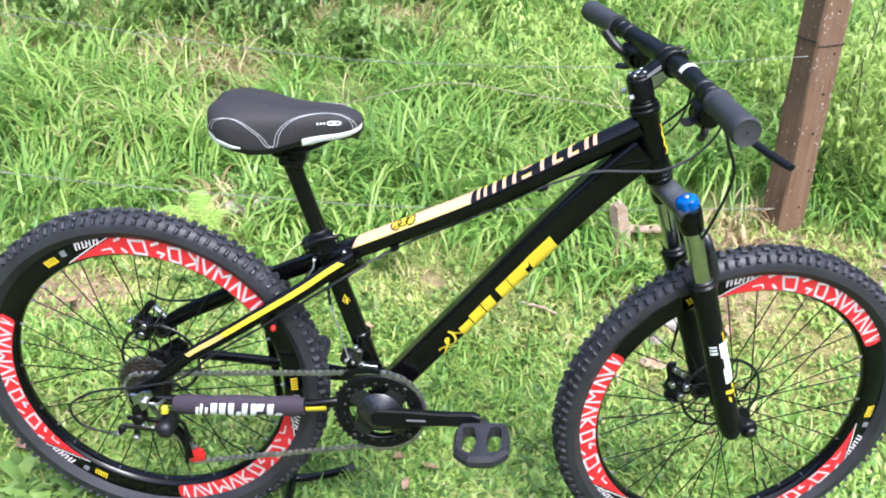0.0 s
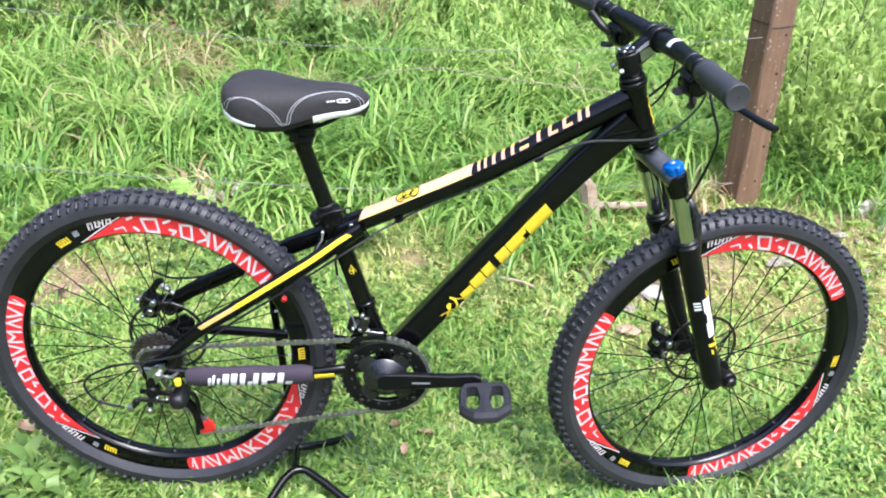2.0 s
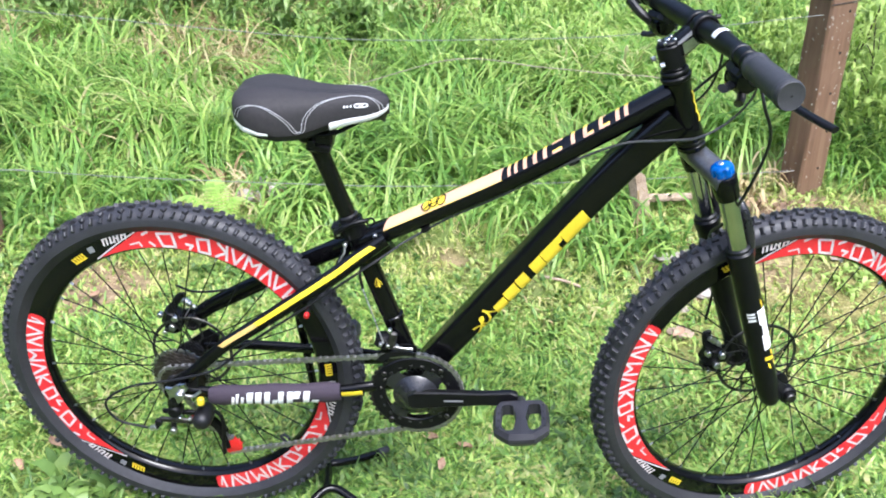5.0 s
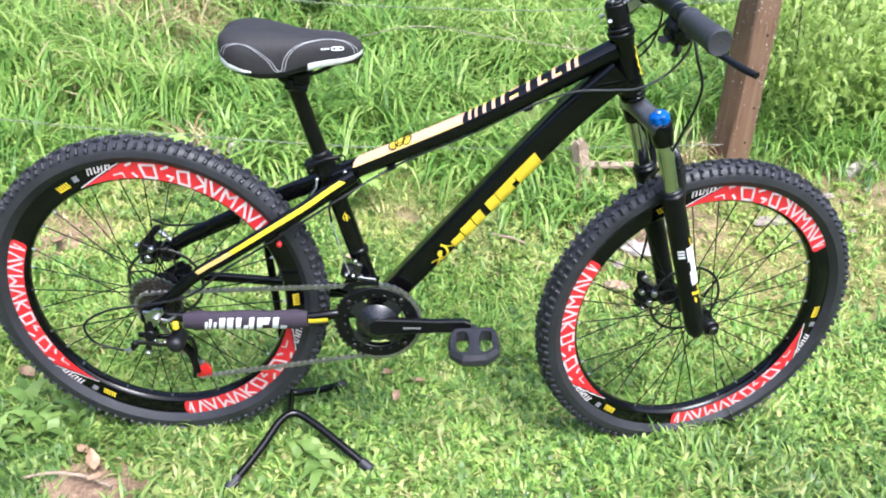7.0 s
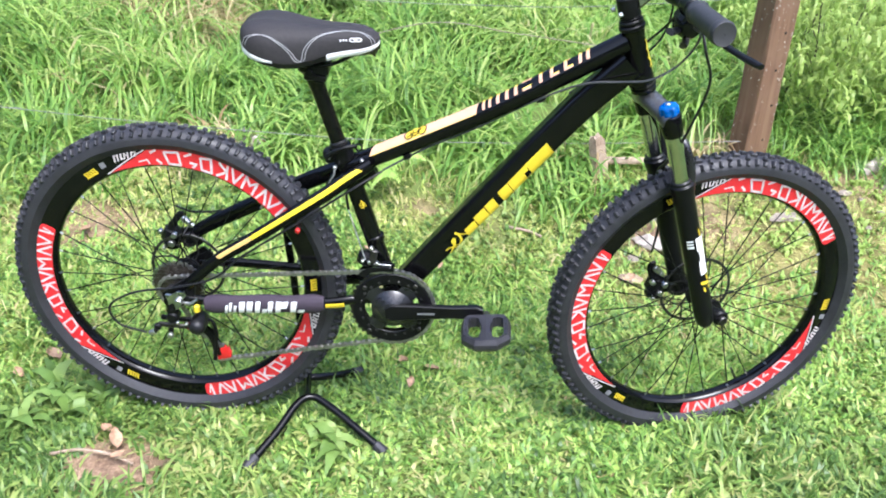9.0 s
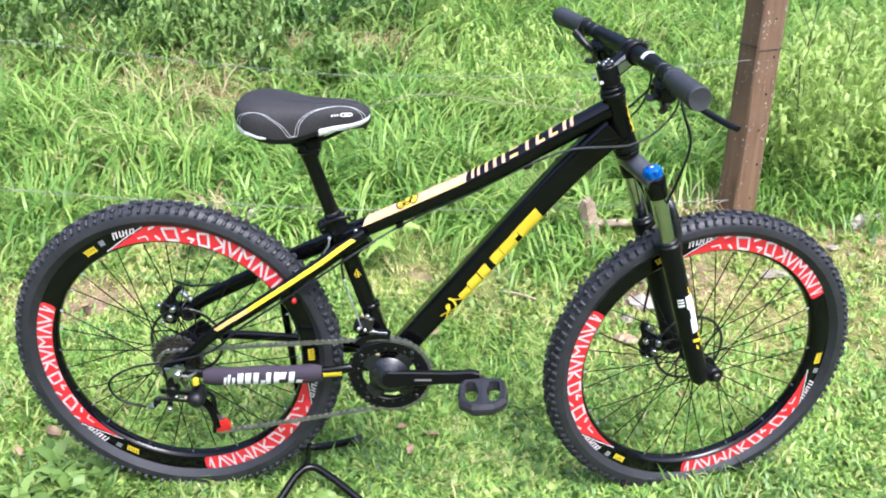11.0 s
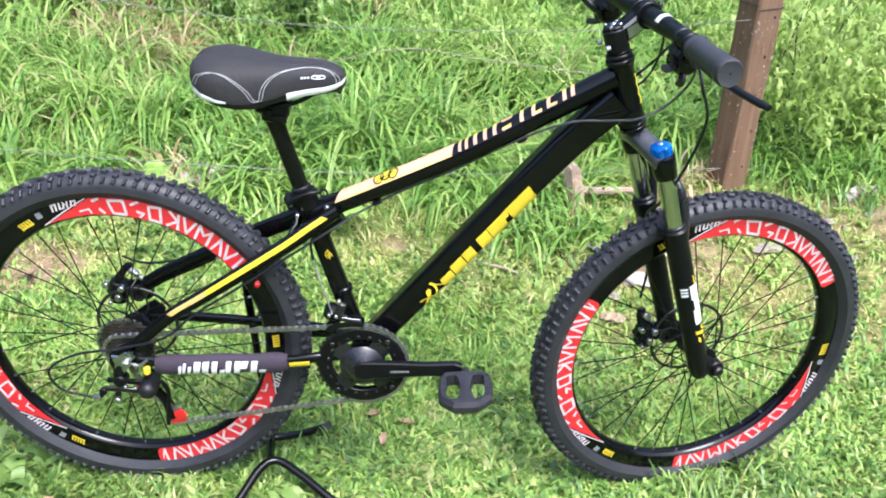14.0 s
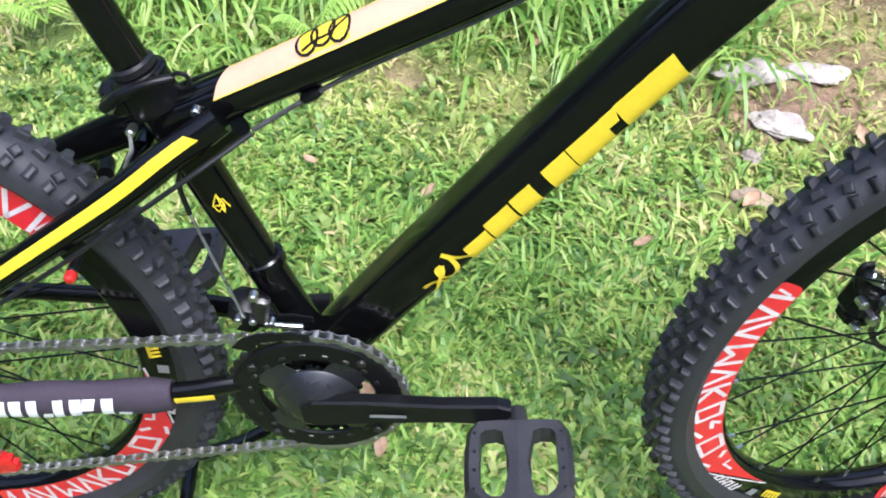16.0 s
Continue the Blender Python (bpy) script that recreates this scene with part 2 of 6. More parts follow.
# ---- shapes ----
def section(t, shape):
    """A tube's cross-section at the angle t: one number flattens a circle; three give width, height and a power that squares it off."""
    if not isinstance(shape, tuple):
        return shape * math.cos(t), math.sin(t)
    c, q, n = math.cos(t), math.sin(t), shape[2]
    k = (abs(c) ** n + abs(q) ** n) ** (-1 / n)
    return shape[0] * k * c, shape[1] * k * q


class Geo:
    """Vertices and faces gathered for one mesh; each face keeps a material slot."""

    def __init__(self):
        self.v, self.f, self.s = [], [], []

    def grid(self, rows, closed=False, caps=False, slot=0):
        """Rings or strips of points, joined one to the next."""
        k, o = len(rows[0]), len(self.v)
        for r in rows:
            self.v += [tuple(p) for p in r]
        n = k if closed else k - 1
        for i in range(len(rows) - 1):
            for j in range(n):
                a, b = o + i * k + j, o + i * k + (j + 1) % k
                self.f.append((a, b, b + k, a + k))
                self.s.append(slot)
        if caps:
            self.f.append(tuple(o + j for j in range(k))[::-1])
            self.f.append(tuple(o + (len(rows) - 1) * k + j for j in range(k)))
            self.s += [slot, slot]
        return self

    def sweep(self, path, radius, seg=14, flat=1.0, caps=True, slot=0, up=(0, 1, 0)):
        """A tube along a path. radius: one number or one per point; flat: width along `up` against the other way."""
        P = [Vector(p) for p in path]
        R = radius if isinstance(radius, (list, tuple)) else [radius] * len(P)
        rows = []
        for i, p in enumerate(P):
            d = (P[min(i + 1, len(P) - 1)] - P[max(i - 1, 0)]).normalized()
            a = Vector(up) - d * d.dot(Vector(up))
            a = a.normalized() if a.length > 1e-4 else d.orthogonal().normalized()
            b = d.cross(a)
            rows.append([p + R[i] * (u * a + v * b) for u, v in (section(2 * math.pi * k / seg, flat) for k in range(seg))])
        return self.grid(rows, True, caps, slot)

    def rod(self, a, b, r, r2=None, seg=16, bevel=0.0, slot=0):
        """A straight round bar with softened ends."""
        a, b = Vector(a), Vector(b)
        d, L = (b - a).normalized(), (b - a).length
        r2 = r if r2 is None else r2
        c = min(bevel, L * 0.4, r * 0.6, r2 * 0.6)
        pts = [(0, r - c), (c, r), (L - c, r2), (L, r2 - c)] if c > 0 else [(0, r), (L, r2)]
        return self.sweep([a + d * s for s, _ in pts], [q for _, q in pts], seg, slot=slot)

    def lathe(self, profile, seg=48, centre=(0, 0, 0), slot=0, closed=False):
        """Turn a profile of (radius, y) round the y axis."""
        cx, cy, cz = centre
        rows = []
        pr = list(profile) + ([profile[0]] if closed else [])
        for r, y in pr:
            rows.append([(cx + r * math.cos(t), cy + y, cz + r * math.sin(t)) for t in (2 * math.pi * k / seg for k in range(seg))])
        return self.grid(rows, True, False, slot)

    def box(self, size, m=None, bevel=0.0, taper=1.0, slot=0):
        """A block with cut edges, size in x, y, z about the pose m."""
        x, y, z = (s / 2 for s in size)
        m = m or Matrix()
        c = min(bevel, x * 0.6, y * 0.6, z * 0.6)
        rows = []
        for zz, k, q in ((-z, 1.0, c), (-z + c, 1.0, 0), (z - c, taper, 0), (z, taper, c)) if c > 0 else ((-z, 1.0, 0), (z, taper, 0)):
            X, Y = x * k - q, y * k - q
            e = c
            ring = [(X - e, -Y), (X, -Y + e), (X, Y - e), (X - e, Y), (-X + e, Y), (-X, Y - e), (-X, -Y + e), (-X + e, -Y)] if c > 0 else [(X, -Y), (X, Y), (-X, Y), (-X, -Y)]
            rows.append([m @ Vector((a, b, zz)) for a, b in ring])
        return self.grid(rows, True, True, slot)

    def plate(self, outline, y0, y1, m=None, slot=0):
        """A flat plate: an outline in x, z, with thickness from y0 to y1."""
        m = m or Matrix()
        return self.grid([[m @ Vector((x, y, z)) for x, z in outline] for y in (y0, y1)], True, True, slot)

    def move(self, m):
        self.v = [tuple(m @ Vector(p)) for p in self.v]
        return self


def mesh_of(geo, name, mats, smooth=True, sharp=38):
    me = bpy.data.meshes.new(name)
    me.from_pydata(geo.v, [], geo.f)
    for m in mats if isinstance(mats, (list, tuple)) else [mats]:
        me.materials.append(m)
    if any(geo.s):
        me.polygons.foreach_set("material_index", geo.s)
    bm = bmesh.new()
    bm.from_mesh(me)
    bmesh.ops.recalc_face_normals(bm, faces=bm.faces)
    bm.to_mesh(me)
    bm.free()
    if smooth:
        me.shade_smooth()
        me.set_sharp_from_angle(angle=radians(sharp))
    return me


def part(name, geo, mats, parent=None, label="", m=None, smooth=True, sharp=38):
    """Link a shape as one mesh object, under a thing or a part."""
    ob = new(name, mesh_of(geo, name, mats, smooth, sharp) if isinstance(geo, Geo) else geo)
    ob.parent = parent
    if m is not None:
        ob.matrix_local = m
    return tagged(ob, label)


def thing(name, label, category, m=None, group="", kind=""):
    ob = new(name)
    ob.empty_display_size = 0.05
    if m is not None:
        ob.matrix_world = m
    return tagged(ob, label, category, group, kind)


def curve(points, steps=8):
    """A smooth line through the points (Catmull-Rom)."""
    P = [Vector(p) for p in points]
    P = [2 * P[0] - P[1]] + P + [2 * P[-1] - P[-2]]
    out = []
    for i in range(1, len(P) - 2):
        a, b, c, d = P[i - 1:i + 3]
        for k in range(steps):
            t = k / steps
            out.append(0.5 * ((2 * b) + (c - a) * t + (2 * a - 5 * b + 4 * c - d) * t * t + (3 * b - a - 3 * c + d) * t ** 3))
    return out + [P[-2]]


def along(pts, radii, s):
    """Place, heading and radius at the fraction s of a line of points."""
    L = [0.0]
    for a, b in zip(pts, pts[1:]):
        L.append(L[-1] + (Vector(b) - Vector(a)).length)
    d = max(0.0, min(1.0, s)) * L[-1]
    i = max(j for j in range(len(pts) - 1) if L[j] <= d + 1e-9)
    t = (d - L[i]) / (L[i + 1] - L[i])
    a, b = Vector(pts[i]), Vector(pts[i + 1])
    a0 = Vector(pts[max(i - 1, 0)])
    b1 = Vector(pts[min(i + 2, len(pts) - 1)])
    h = ((b - a0).normalized() * (1 - t) + (b1 - a).normalized() * t).normalized()
    return a.lerp(b, t), h, radii[i] * (1 - t) + radii[i + 1] * t


def on_tube(pts, radii, s, angle, lift=0.0006, flat=1.0):
    """A place on a tube's skin: the fraction s along it, and degrees from the near side (-y) upwards."""
    p, d, r = along(pts, radii, s)
    near = Vector((0, -1, 0))
    near = (near - d * near.dot(d)).normalized()
    up = near.cross(d)
    if up.z < 0:
        up = -up
    a = radians(angle)
    u, v = section(a, flat)
    return p + (r * u + lift * math.cos(a)) * near + (r * v + lift * math.sin(a)) * up


def tube_patch(geo, pts, radii, corners, lift=0.0006, flat=1.0, nu=10, nv=5):
    """A sticker on a tube: a four-cornered patch given by (s, angle) corners, in order round it."""
    (s0, a0), (s1, a1), (s2, a2), (s3, a3) = corners
    rows = []
    for i in range(nu + 1):
        u = i / nu
        rows.append([on_tube(pts, radii, (s0 + (s1 - s0) * u) * (1 - v) + (s3 + (s2 - s3) * u) * v,
                             (a0 + (a1 - a0) * u) * (1 - v) + (a3 + (a2 - a3) * u) * v, lift, flat) for v in (j / nv for j in range(nv + 1))])
    return geo.grid(rows)


def tube_stroke(geo, pts, radii, line, width, lift=0.0008, flat=1.0):
    """A painted line on a tube, through (s, angle) points, width metres across."""
    P = []
    for (s0, a0), (s1, a1) in zip(line, line[1:]):
        P += [on_tube(pts, radii, s0 + (s1 - s0) * k / 4, a0 + (a1 - a0) * k / 4, lift, flat) for k in range(4)]
    P.append(on_tube(pts, radii, *line[-1], lift, flat))
    rows = []
    for i, p in enumerate(P):
        d = (P[min(i + 1, len(P) - 1)] - P[max(i - 1, 0)]).normalized()
        j = min(range(len(pts)), key=lambda k: (Vector(pts[k]) - p).length)
        out = p - Vector(pts[j])
        axis = (Vector(pts[min(j + 1, len(pts) - 1)]) - Vector(pts[max(j - 1, 0)])).normalized()
        out = (out - axis * out.dot(axis)).normalized()
        side = d.cross(out).normalized() * width / 2
        rows.append([p - side, p + side])
    return geo.grid(rows)


# ---- the bicycle ----
bike = thing("mountain_bicycle", "glossy black mountain bicycle with red rim stickers and yellow stripes", "bicycle")
HUB_Z, BB = 0.335, Vector((0.443, 0, 0.325))
STEER_P, STEER_U = Vector((0.848, 0, 0.925)), Vector((-0.305, 0, 0.952)).normalized()
STEER = Matrix.Translation((0.868, 0, 0.86)) @ pose(0, 0, 0, 3.3) @ Matrix.Translation((-0.868, 0, -0.86)) @ Matrix.Translation(STEER_P) @ Matrix.Rotation(radians(14), 4, STEER_U) @ Matrix.Translation(-STEER_P)
FWD = Vector((0.952, 0, 0.305)).normalized()
REAR = pose(0, 0, HUB_Z + 0.003)
FRONT = STEER @ pose(1.089, 0, 0.321, 2.2)


def fork_at(s, y=0.0, ahead=0.0):
    """A place along the steering axis, s metres below the head tube's top."""
    return STEER_P - STEER_U * s + FWD * ahead + Vector((0, y, 0))


# frame tubes
SEAT_PTS = [BB + Vector((-0.308, 0, 0.951)) * t for t in (0.0, 0.10, 0.22, 0.335)]
SEAT_R = [0.0175] * 4
TOP_PTS = curve([(0.350, 0, 0.610), (0.400, 0, 0.632), (0.510, 0, 0.684), (0.623, 0, 0.740), (0.740, 0, 0.808), (0.852, 0, 0.874)], 5)
TOP_R = [0.0185 + 0.002 * (i / (len(TOP_PTS) - 1)) for i in range(len(TOP_PTS))]
DOWN_PTS = curve([(0.452, 0, 0.345), (0.520, 0, 0.432), (0.612, 0, 0.546), (0.713, 0, 0.672), (0.790, 0, 0.764), (0.862, 0, 0.838)], 5)
DOWN_R = [0.0255 + 0.003 * (i / (len(DOWN_PTS) - 1)) for i in range(len(DOWN_PTS))]
SQUARED = (0.89, 0.94, 4.6)
seat_tube = part("seat_tube", Geo().sweep(SEAT_PTS, SEAT_R, 24), GLOSS, bike)
top_tube = part("top_tube", Geo().sweep(TOP_PTS, TOP_R, 24, 0.95), GLOSS, bike)
down_tube = part("down_tube", Geo().sweep(DOWN_PTS, DOWN_R, 56, SQUARED), GLOSS, bike)
head_tube = part("head_tube", Geo().sweep([fork_at(s) for s in (0.026, 0.029, 0.042, 0.070, 0.11, 0.126, 0.13)],
                                          [0.0195, 0.0215, 0.0195, 0.0188, 0.0215, 0.0235, 0.0215], 28), GLOSS, bike)
part("bottom_bracket_shell", Geo().lathe([(0.0, -0.037), (0.019, -0.037), (0.0215, -0.034), (0.0215, 0.034), (0.019, 0.037), (0.0, 0.037)], 28, BB), GLOSS, bike)
g = Geo()
g.sweep(curve([(0.405, 0, 0.606), (0.378, 0, 0.583), (0.366, 0, 0.560)], 5), 0.012, 12)
part("gusset", g, GLOSS, bike)

STAY_R = [0.0125, 0.014, 0.0145, 0.014, 0.0135, 0.0125, 0.0115]


def seat_stay(side):
    pts = [(0.400, 0.024, 0.628), (0.360, 0.036, 0.603), (0.318, 0.044, 0.572), (0.255, 0.050, 0.529), (0.164, 0.056, 0.467), (0.099, 0.062, 0.424), (0.030, 0.066, 0.360)]
    if side > 0:
        pts = [(0.400, 0.024, 0.628), (0.360, 0.036, 0.604), (0.308, 0.046, 0.574), (0.238, 0.056, 0.537), (0.120, 0.064, 0.472), (0.055, 0.068, 0.436), (0.018, 0.068, 0.412)]
    line = curve([(x, side * y, z) for x, y, z in pts], 4)
    radii = [STAY_R[min(i // 4, 5)] * (1 - (i % 4) / 4) + STAY_R[min(i // 4 + 1, 6)] * ((i % 4) / 4) for i in range(len(line))]
    return line, radii


stays = []
for side in (-1, 1):
    line, radii = seat_stay(side)
    if side > 0:
        radii = [q * 1.25 for q in radii]
    stays.append((part("seat_stay", Geo().sweep(line, radii, 16, 0.75), GLOSS, bike), line, radii))
    drop = 0.012 if side < 0 else 0.0
    line2 = curve([(0.425, side * 0.030, 0.334), (0.360, side * 0.048, 0.337), (0.305, side * 0.0545, 0.339 - drop * 0.65), (0.220, side * 0.058, 0.343 - 1.3 * drop), (0.090, side * 0.0625, 0.345 - 1.5 * drop), (0.020, side * 0.067, 0.338 - drop / 2)], 5)
    part("chain_stay", Geo().sweep(line2, 0.0105, 14, 0.8), GLOSS, bike)
    part("dropout", Geo().plate([(-0.018, 0.322), (-0.010, 0.305), (0.012, 0.312), (0.045, 0.330), (0.050, 0.362), (0.030, 0.378), (0.0, 0.358), (-0.016, 0.345)],
                                side * 0.064, side * 0.070), SATIN, bike)
g = Geo()
g.sweep(curve([(0.318, -0.040, 0.574), (0.322, 0, 0.580), (0.318, 0.040, 0.574)], 4), 0.009, 12)
part("stay_bridge", g, GLOSS, bike)

# stripes and lettering bars on the tubes
g = Geo()
line, radii = stays[0][1], stays[0][2]
tube_patch(g, line, radii, [(0.045, 2), (0.600, 4), (0.610, 41), (0.06, 40)], 0.0006, 0.75, 30, 4)
part("stripe", g, YELLOW, stays[0][0], "yellow stripe")
part("stripe", tube_patch(Geo(), line, radii, [(0.601, 4), (0.775, 5), (0.785, 42), (0.611, 41)], 0.0006, 0.75, 10, 4), STRAWYELLOW, stays[0][0], "straw-yellow end of the stripe")
g = Geo()
tube_patch(g, TOP_PTS, TOP_R, [(0.094, 27), (0.480, 27), (0.500, 97), (0.122, 97)], 0.0006, 0.95, 26, 6)
part("stripe", g, CREAM, top_tube, "cream stripe")
g = Geo()
for a0, a1 in ((25, 27), (97, 101)):
    tube_patch(g, TOP_PTS, TOP_R, [(0.092 if a0 < 50 else 0.121, a0), (0.482, a0), (0.484, a1), (0.094 if a0 < 50 else 0.123, a1)], 0.0007, 0.95, 26, 1)
part("stripe_edge", g, YELLOW, top_tube, "yellow edging")
part("patch", tube_patch(Geo(), TOP_PTS, TOP_R, [(0.232, 34), (0.304, 34), (0.310, 101), (0.238, 101)], 0.0009, 0.95, 5, 6), YELLOW, top_tube, "yellow patch on the cream stripe")
g = Geo()
for s, a, rs, ra in ((0.246, 66, 0.016, 30), (0.270, 74, 0.017, 32), (0.294, 66, 0.015, 30)):
    tube_stroke(g, TOP_PTS, TOP_R, [(s + rs * math.cos(t * math.pi / 6) + 0.004 * math.sin(t * math.pi / 6), a + ra * math.sin(t * math.pi / 6)) for t in range(13)], 0.0024, 0.0013, 0.95)
tube_stroke(g, TOP_PTS, TOP_R, [(0.236, 48), (0.256, 58), (0.280, 60), (0.306, 84)], 0.0022, 0.0013, 0.95)
part("mark", g, SATIN, top_tube, "black looped scribble")
BARS = [(0.502, 0.512, 30, 98), (0.524, 0.534, 30, 98), (0.552, 0.564, 30, 98), (0.584, 0.596, 30, 98), (0.616, 0.628, 30, 98),
        (0.646, 0.676, 30, 46), (0.652, 0.686, 78, 98), (0.704, 0.716, 30, 98), (0.742, 0.754, 30, 98), (0.754, 0.774, 30, 44), (0.790, 0.802, 30, 98), (0.802, 0.822, 30, 44), (0.802, 0.820, 84, 98), (0.840, 0.852, 30, 98), (0.866, 0.878, 30, 98)]
for s0, s1, a0, a1 in BARS:
    k, tip = 0.00018 * (a1 - a0), 0.74
    part("lettering_bar", tube_patch(Geo(), TOP_PTS, TOP_R, [(s0, a0), (s1, a0), (s1 + k * tip, a0 + (a1 - a0) * tip), (s0 + k * tip, a0 + (a1 - a0) * tip)], 0.0007, 0.95, 2, 5), CREAM, top_tube, "cream bar")
    part("lettering_bar", tube_patch(Geo(), TOP_PTS, TOP_R, [(s0 + k * tip, a0 + (a1 - a0) * tip), (s1 + k * tip, a0 + (a1 - a0) * tip), (s1 + k, a1), (s0 + k, a1)], 0.0007, 0.95, 2, 2), YELLOW, top_tube, "yellow end of a bar")
for s0, s1, a0, a1 in [(0.300, 0.345, -60, -14), (0.349, 0.396, -60, -4), (0.400, 0.438, -60, -2),
                       (0.460, 0.502, -60, 0), (0.504, 0.548, -60, 0), (0.548, 0.562, -60, 0), (0.560, 0.584, -24, 1), (0.560, 0.584, -60, -44), (0.582, 0.672, -60, 2)]:
    part("lettering_bar", tube_patch(Geo(), DOWN_PTS, DOWN_R, [(s0, a0), (s1, a0), (s1 + 0.010, a1), (s0 + 0.010, a1)], 0.0007, SQUARED, 5, 8), YELLOW, down_tube, "yellow bar")
g = Geo()
for line in ([(0.229, -34, 0), (0.240, -36, 0), (0.250, -44, 0), (0.256, -58, 0)], [(0.228, -58, 0), (0.240, -52, 0), (0.250, -44, 0), (0.263, -36, 0), (0.272, -22, 0)],
             [(0.272, -22, 0), (0.262, -24, 0), (0.258, -42, 0), (0.268, -54, 0), (0.282, -46, 0), (0.288, -24, 0), (0.285, -4, 0)], [(0.285, -4, 0), (0.292, -26, 0), (0.302, -40, 0), (0.312, -50, 0)]):
    tube_stroke(g, DOWN_PTS, DOWN_R, [(0.300 - (0.300 - p[0]) * 1.15, p[1] + 12) for p in curve(line, 3)], 0.0046, 0.0009, SQUARED)
part("mark", g, YELLOW, down_tube, "yellow scribbled mark")
g = Geo()
for line in ([(0.640, 8), (0.662, 2), (0.690, 24), (0.655, 30), (0.640, 8)], [(0.662, 2), (0.655, 30), (0.630, 20), (0.690, 24)], [(0.640, 40), (0.672, 33), (0.655, 14)]):
    tube_stroke(g, SEAT_PTS, SEAT_R, line, 0.0011)
part("mark", g, YELLOW, seat_tube, "small yellow scribbled mark")
HEAD_PTS, HEAD_R = [fork_at(0.04), fork_at(0.070), fork_at(0.11)], [0.0195, 0.0188, 0.0215]
g = Geo()
for i in range(6):
    s = 0.12 + 0.12 * i
    tube_patch(g, HEAD_PTS, HEAD_R, [(s, 50 + 12 * (i % 2)), (s + 0.13, 62 - 12 * (i % 2)), (s + 0.13, 80 - 12 * (i % 2)), (s, 68 + 12 * (i % 2))], 0.0014)
part("badge", g, YELLOW, head_tube, "yellow head badge")

# seat post, clamp and saddle
part("seat_post", Geo().sweep([BB + Vector((-0.308, 0, 0.951)) * t for t in (0.30, 0.40, 0.455, 0.485, 0.498)], [0.0145, 0.0145, 0.0145, 0.016, 0.019], 20), GLOSS, bike)
clamp = part("seat_clamp", Geo().rod(BB + Vector((-0.308, 0, 0.951)) * 0.312, BB + Vector((-0.308, 0, 0.951)) * 0.346, 0.0212, seg=24, bevel=0.003), SATIN, bike)
part("ear", Geo().box((0.020, 0.024, 0.030), Matrix.Translation(BB + Vector((-0.308, 0, 0.951)) * 0.329 + Vector((-0.024, 0, -0.006))) @ pose(0, 0, 0, 0, -18, 0), 0.004), SATIN, clamp)
part("ridge", Geo().rod(BB + Vector((-0.308, 0, 0.951)) * 0.340, BB + Vector((-0.308, 0, 0.951)) * 0.345, 0.0224, seg=24, bevel=0.0015), GLOSS, clamp)
part("eye", Geo().sweep([(0.376 + 0.0065 * math.cos(t * math.pi / 7), -0.021, 0.659 + 0.0065 * math.sin(t * math.pi / 7)) for t in range(15)], 0.0018, 8), SATIN, clamp)
part("cable_stub", Geo().sweep(curve([(0.331, -0.031, 0.619), (0.330, -0.034, 0.606), (0.324, -0.032, 0.596), (0.318, -0.030, 0.584)], 4), 0.0016, 8), WIRE, clamp, "bare steel cable end")
g = Geo()
g.rod((0.318, -0.024, 0.638), (0.318, 0.024, 0.638), 0.0065, seg=12, bevel=0.0015)
g.sweep(curve([(0.316, -0.026, 0.638), (0.332, -0.030, 0.652), (0.352, -0.028, 0.660), (0.372, -0.020, 0.661)], 4), [0.005, 0.005, 0.0046, 0.0046, 0.0046, 0.0042, 0.0042, 0.004, 0.004, 0.004, 0.004, 0.004, 0.003], 10)
part("quick_release_lever", g, SATIN, clamp)
for x, y, z in ((0.320, -0.028, 0.638), (0.331, -0.030, 0.618), (0.381, -0.021, 0.631)):
    part("bolt", Geo().rod((x, y + 0.010, z), (x, y - 0.002, z), 0.0036, seg=10, bevel=0.001), STEEL, clamp)
part("collar", Geo().rod(BB + Vector((-0.308, 0, 0.951)) * 0.346, BB + Vector((-0.308, 0, 0.951)) * 0.355, 0.0172, seg=24, bevel=0.002), PLASTIC, clamp)
g = Geo()
g.box((0.055, 0.046, 0.022), pose(0.296, 0, 0.806, 0, 6, 0), 0.004)
g.box((0.040, 0.050, 0.014), pose(0.299, 0, 0.790, 0, 6, 0), 0.003)
g.rod((0.290, -0.030, 0.800), (0.290, 0.030, 0.800), 0.007, seg=12, bevel=0.001)
part("saddle_clamp", g, SATIN, bike)
for side in (-1, 1):
    part("saddle_rail", Geo().sweep(curve([(0.205, side * 0.030, 0.832), (0.250, side * 0.024, 0.816), (0.320, side * 0.022, 0.814), (0.385, side * 0.012, 0.842)], 6), 0.0035, 10), SATIN, bike)

SADDLE = [(0.17, 0.012, 0.876, 0.866), (0.173, 0.038, 0.882, 0.861), (0.18, 0.056, 0.889, 0.856), (0.196, 0.071, 0.894, 0.849), (0.22, 0.077, 0.897, 0.842), (0.247, 0.074, 0.895, 0.836), (0.275, 0.064, 0.89, 0.834), (0.302, 0.051, 0.886, 0.838), (0.33, 0.042, 0.884, 0.845), (0.357, 0.036, 0.884, 0.849), (0.382, 0.031, 0.882, 0.851), (0.4, 0.025, 0.876, 0.854), (0.411, 0.016, 0.869, 0.857), (0.415, 0.006, 0.863, 0.86)]


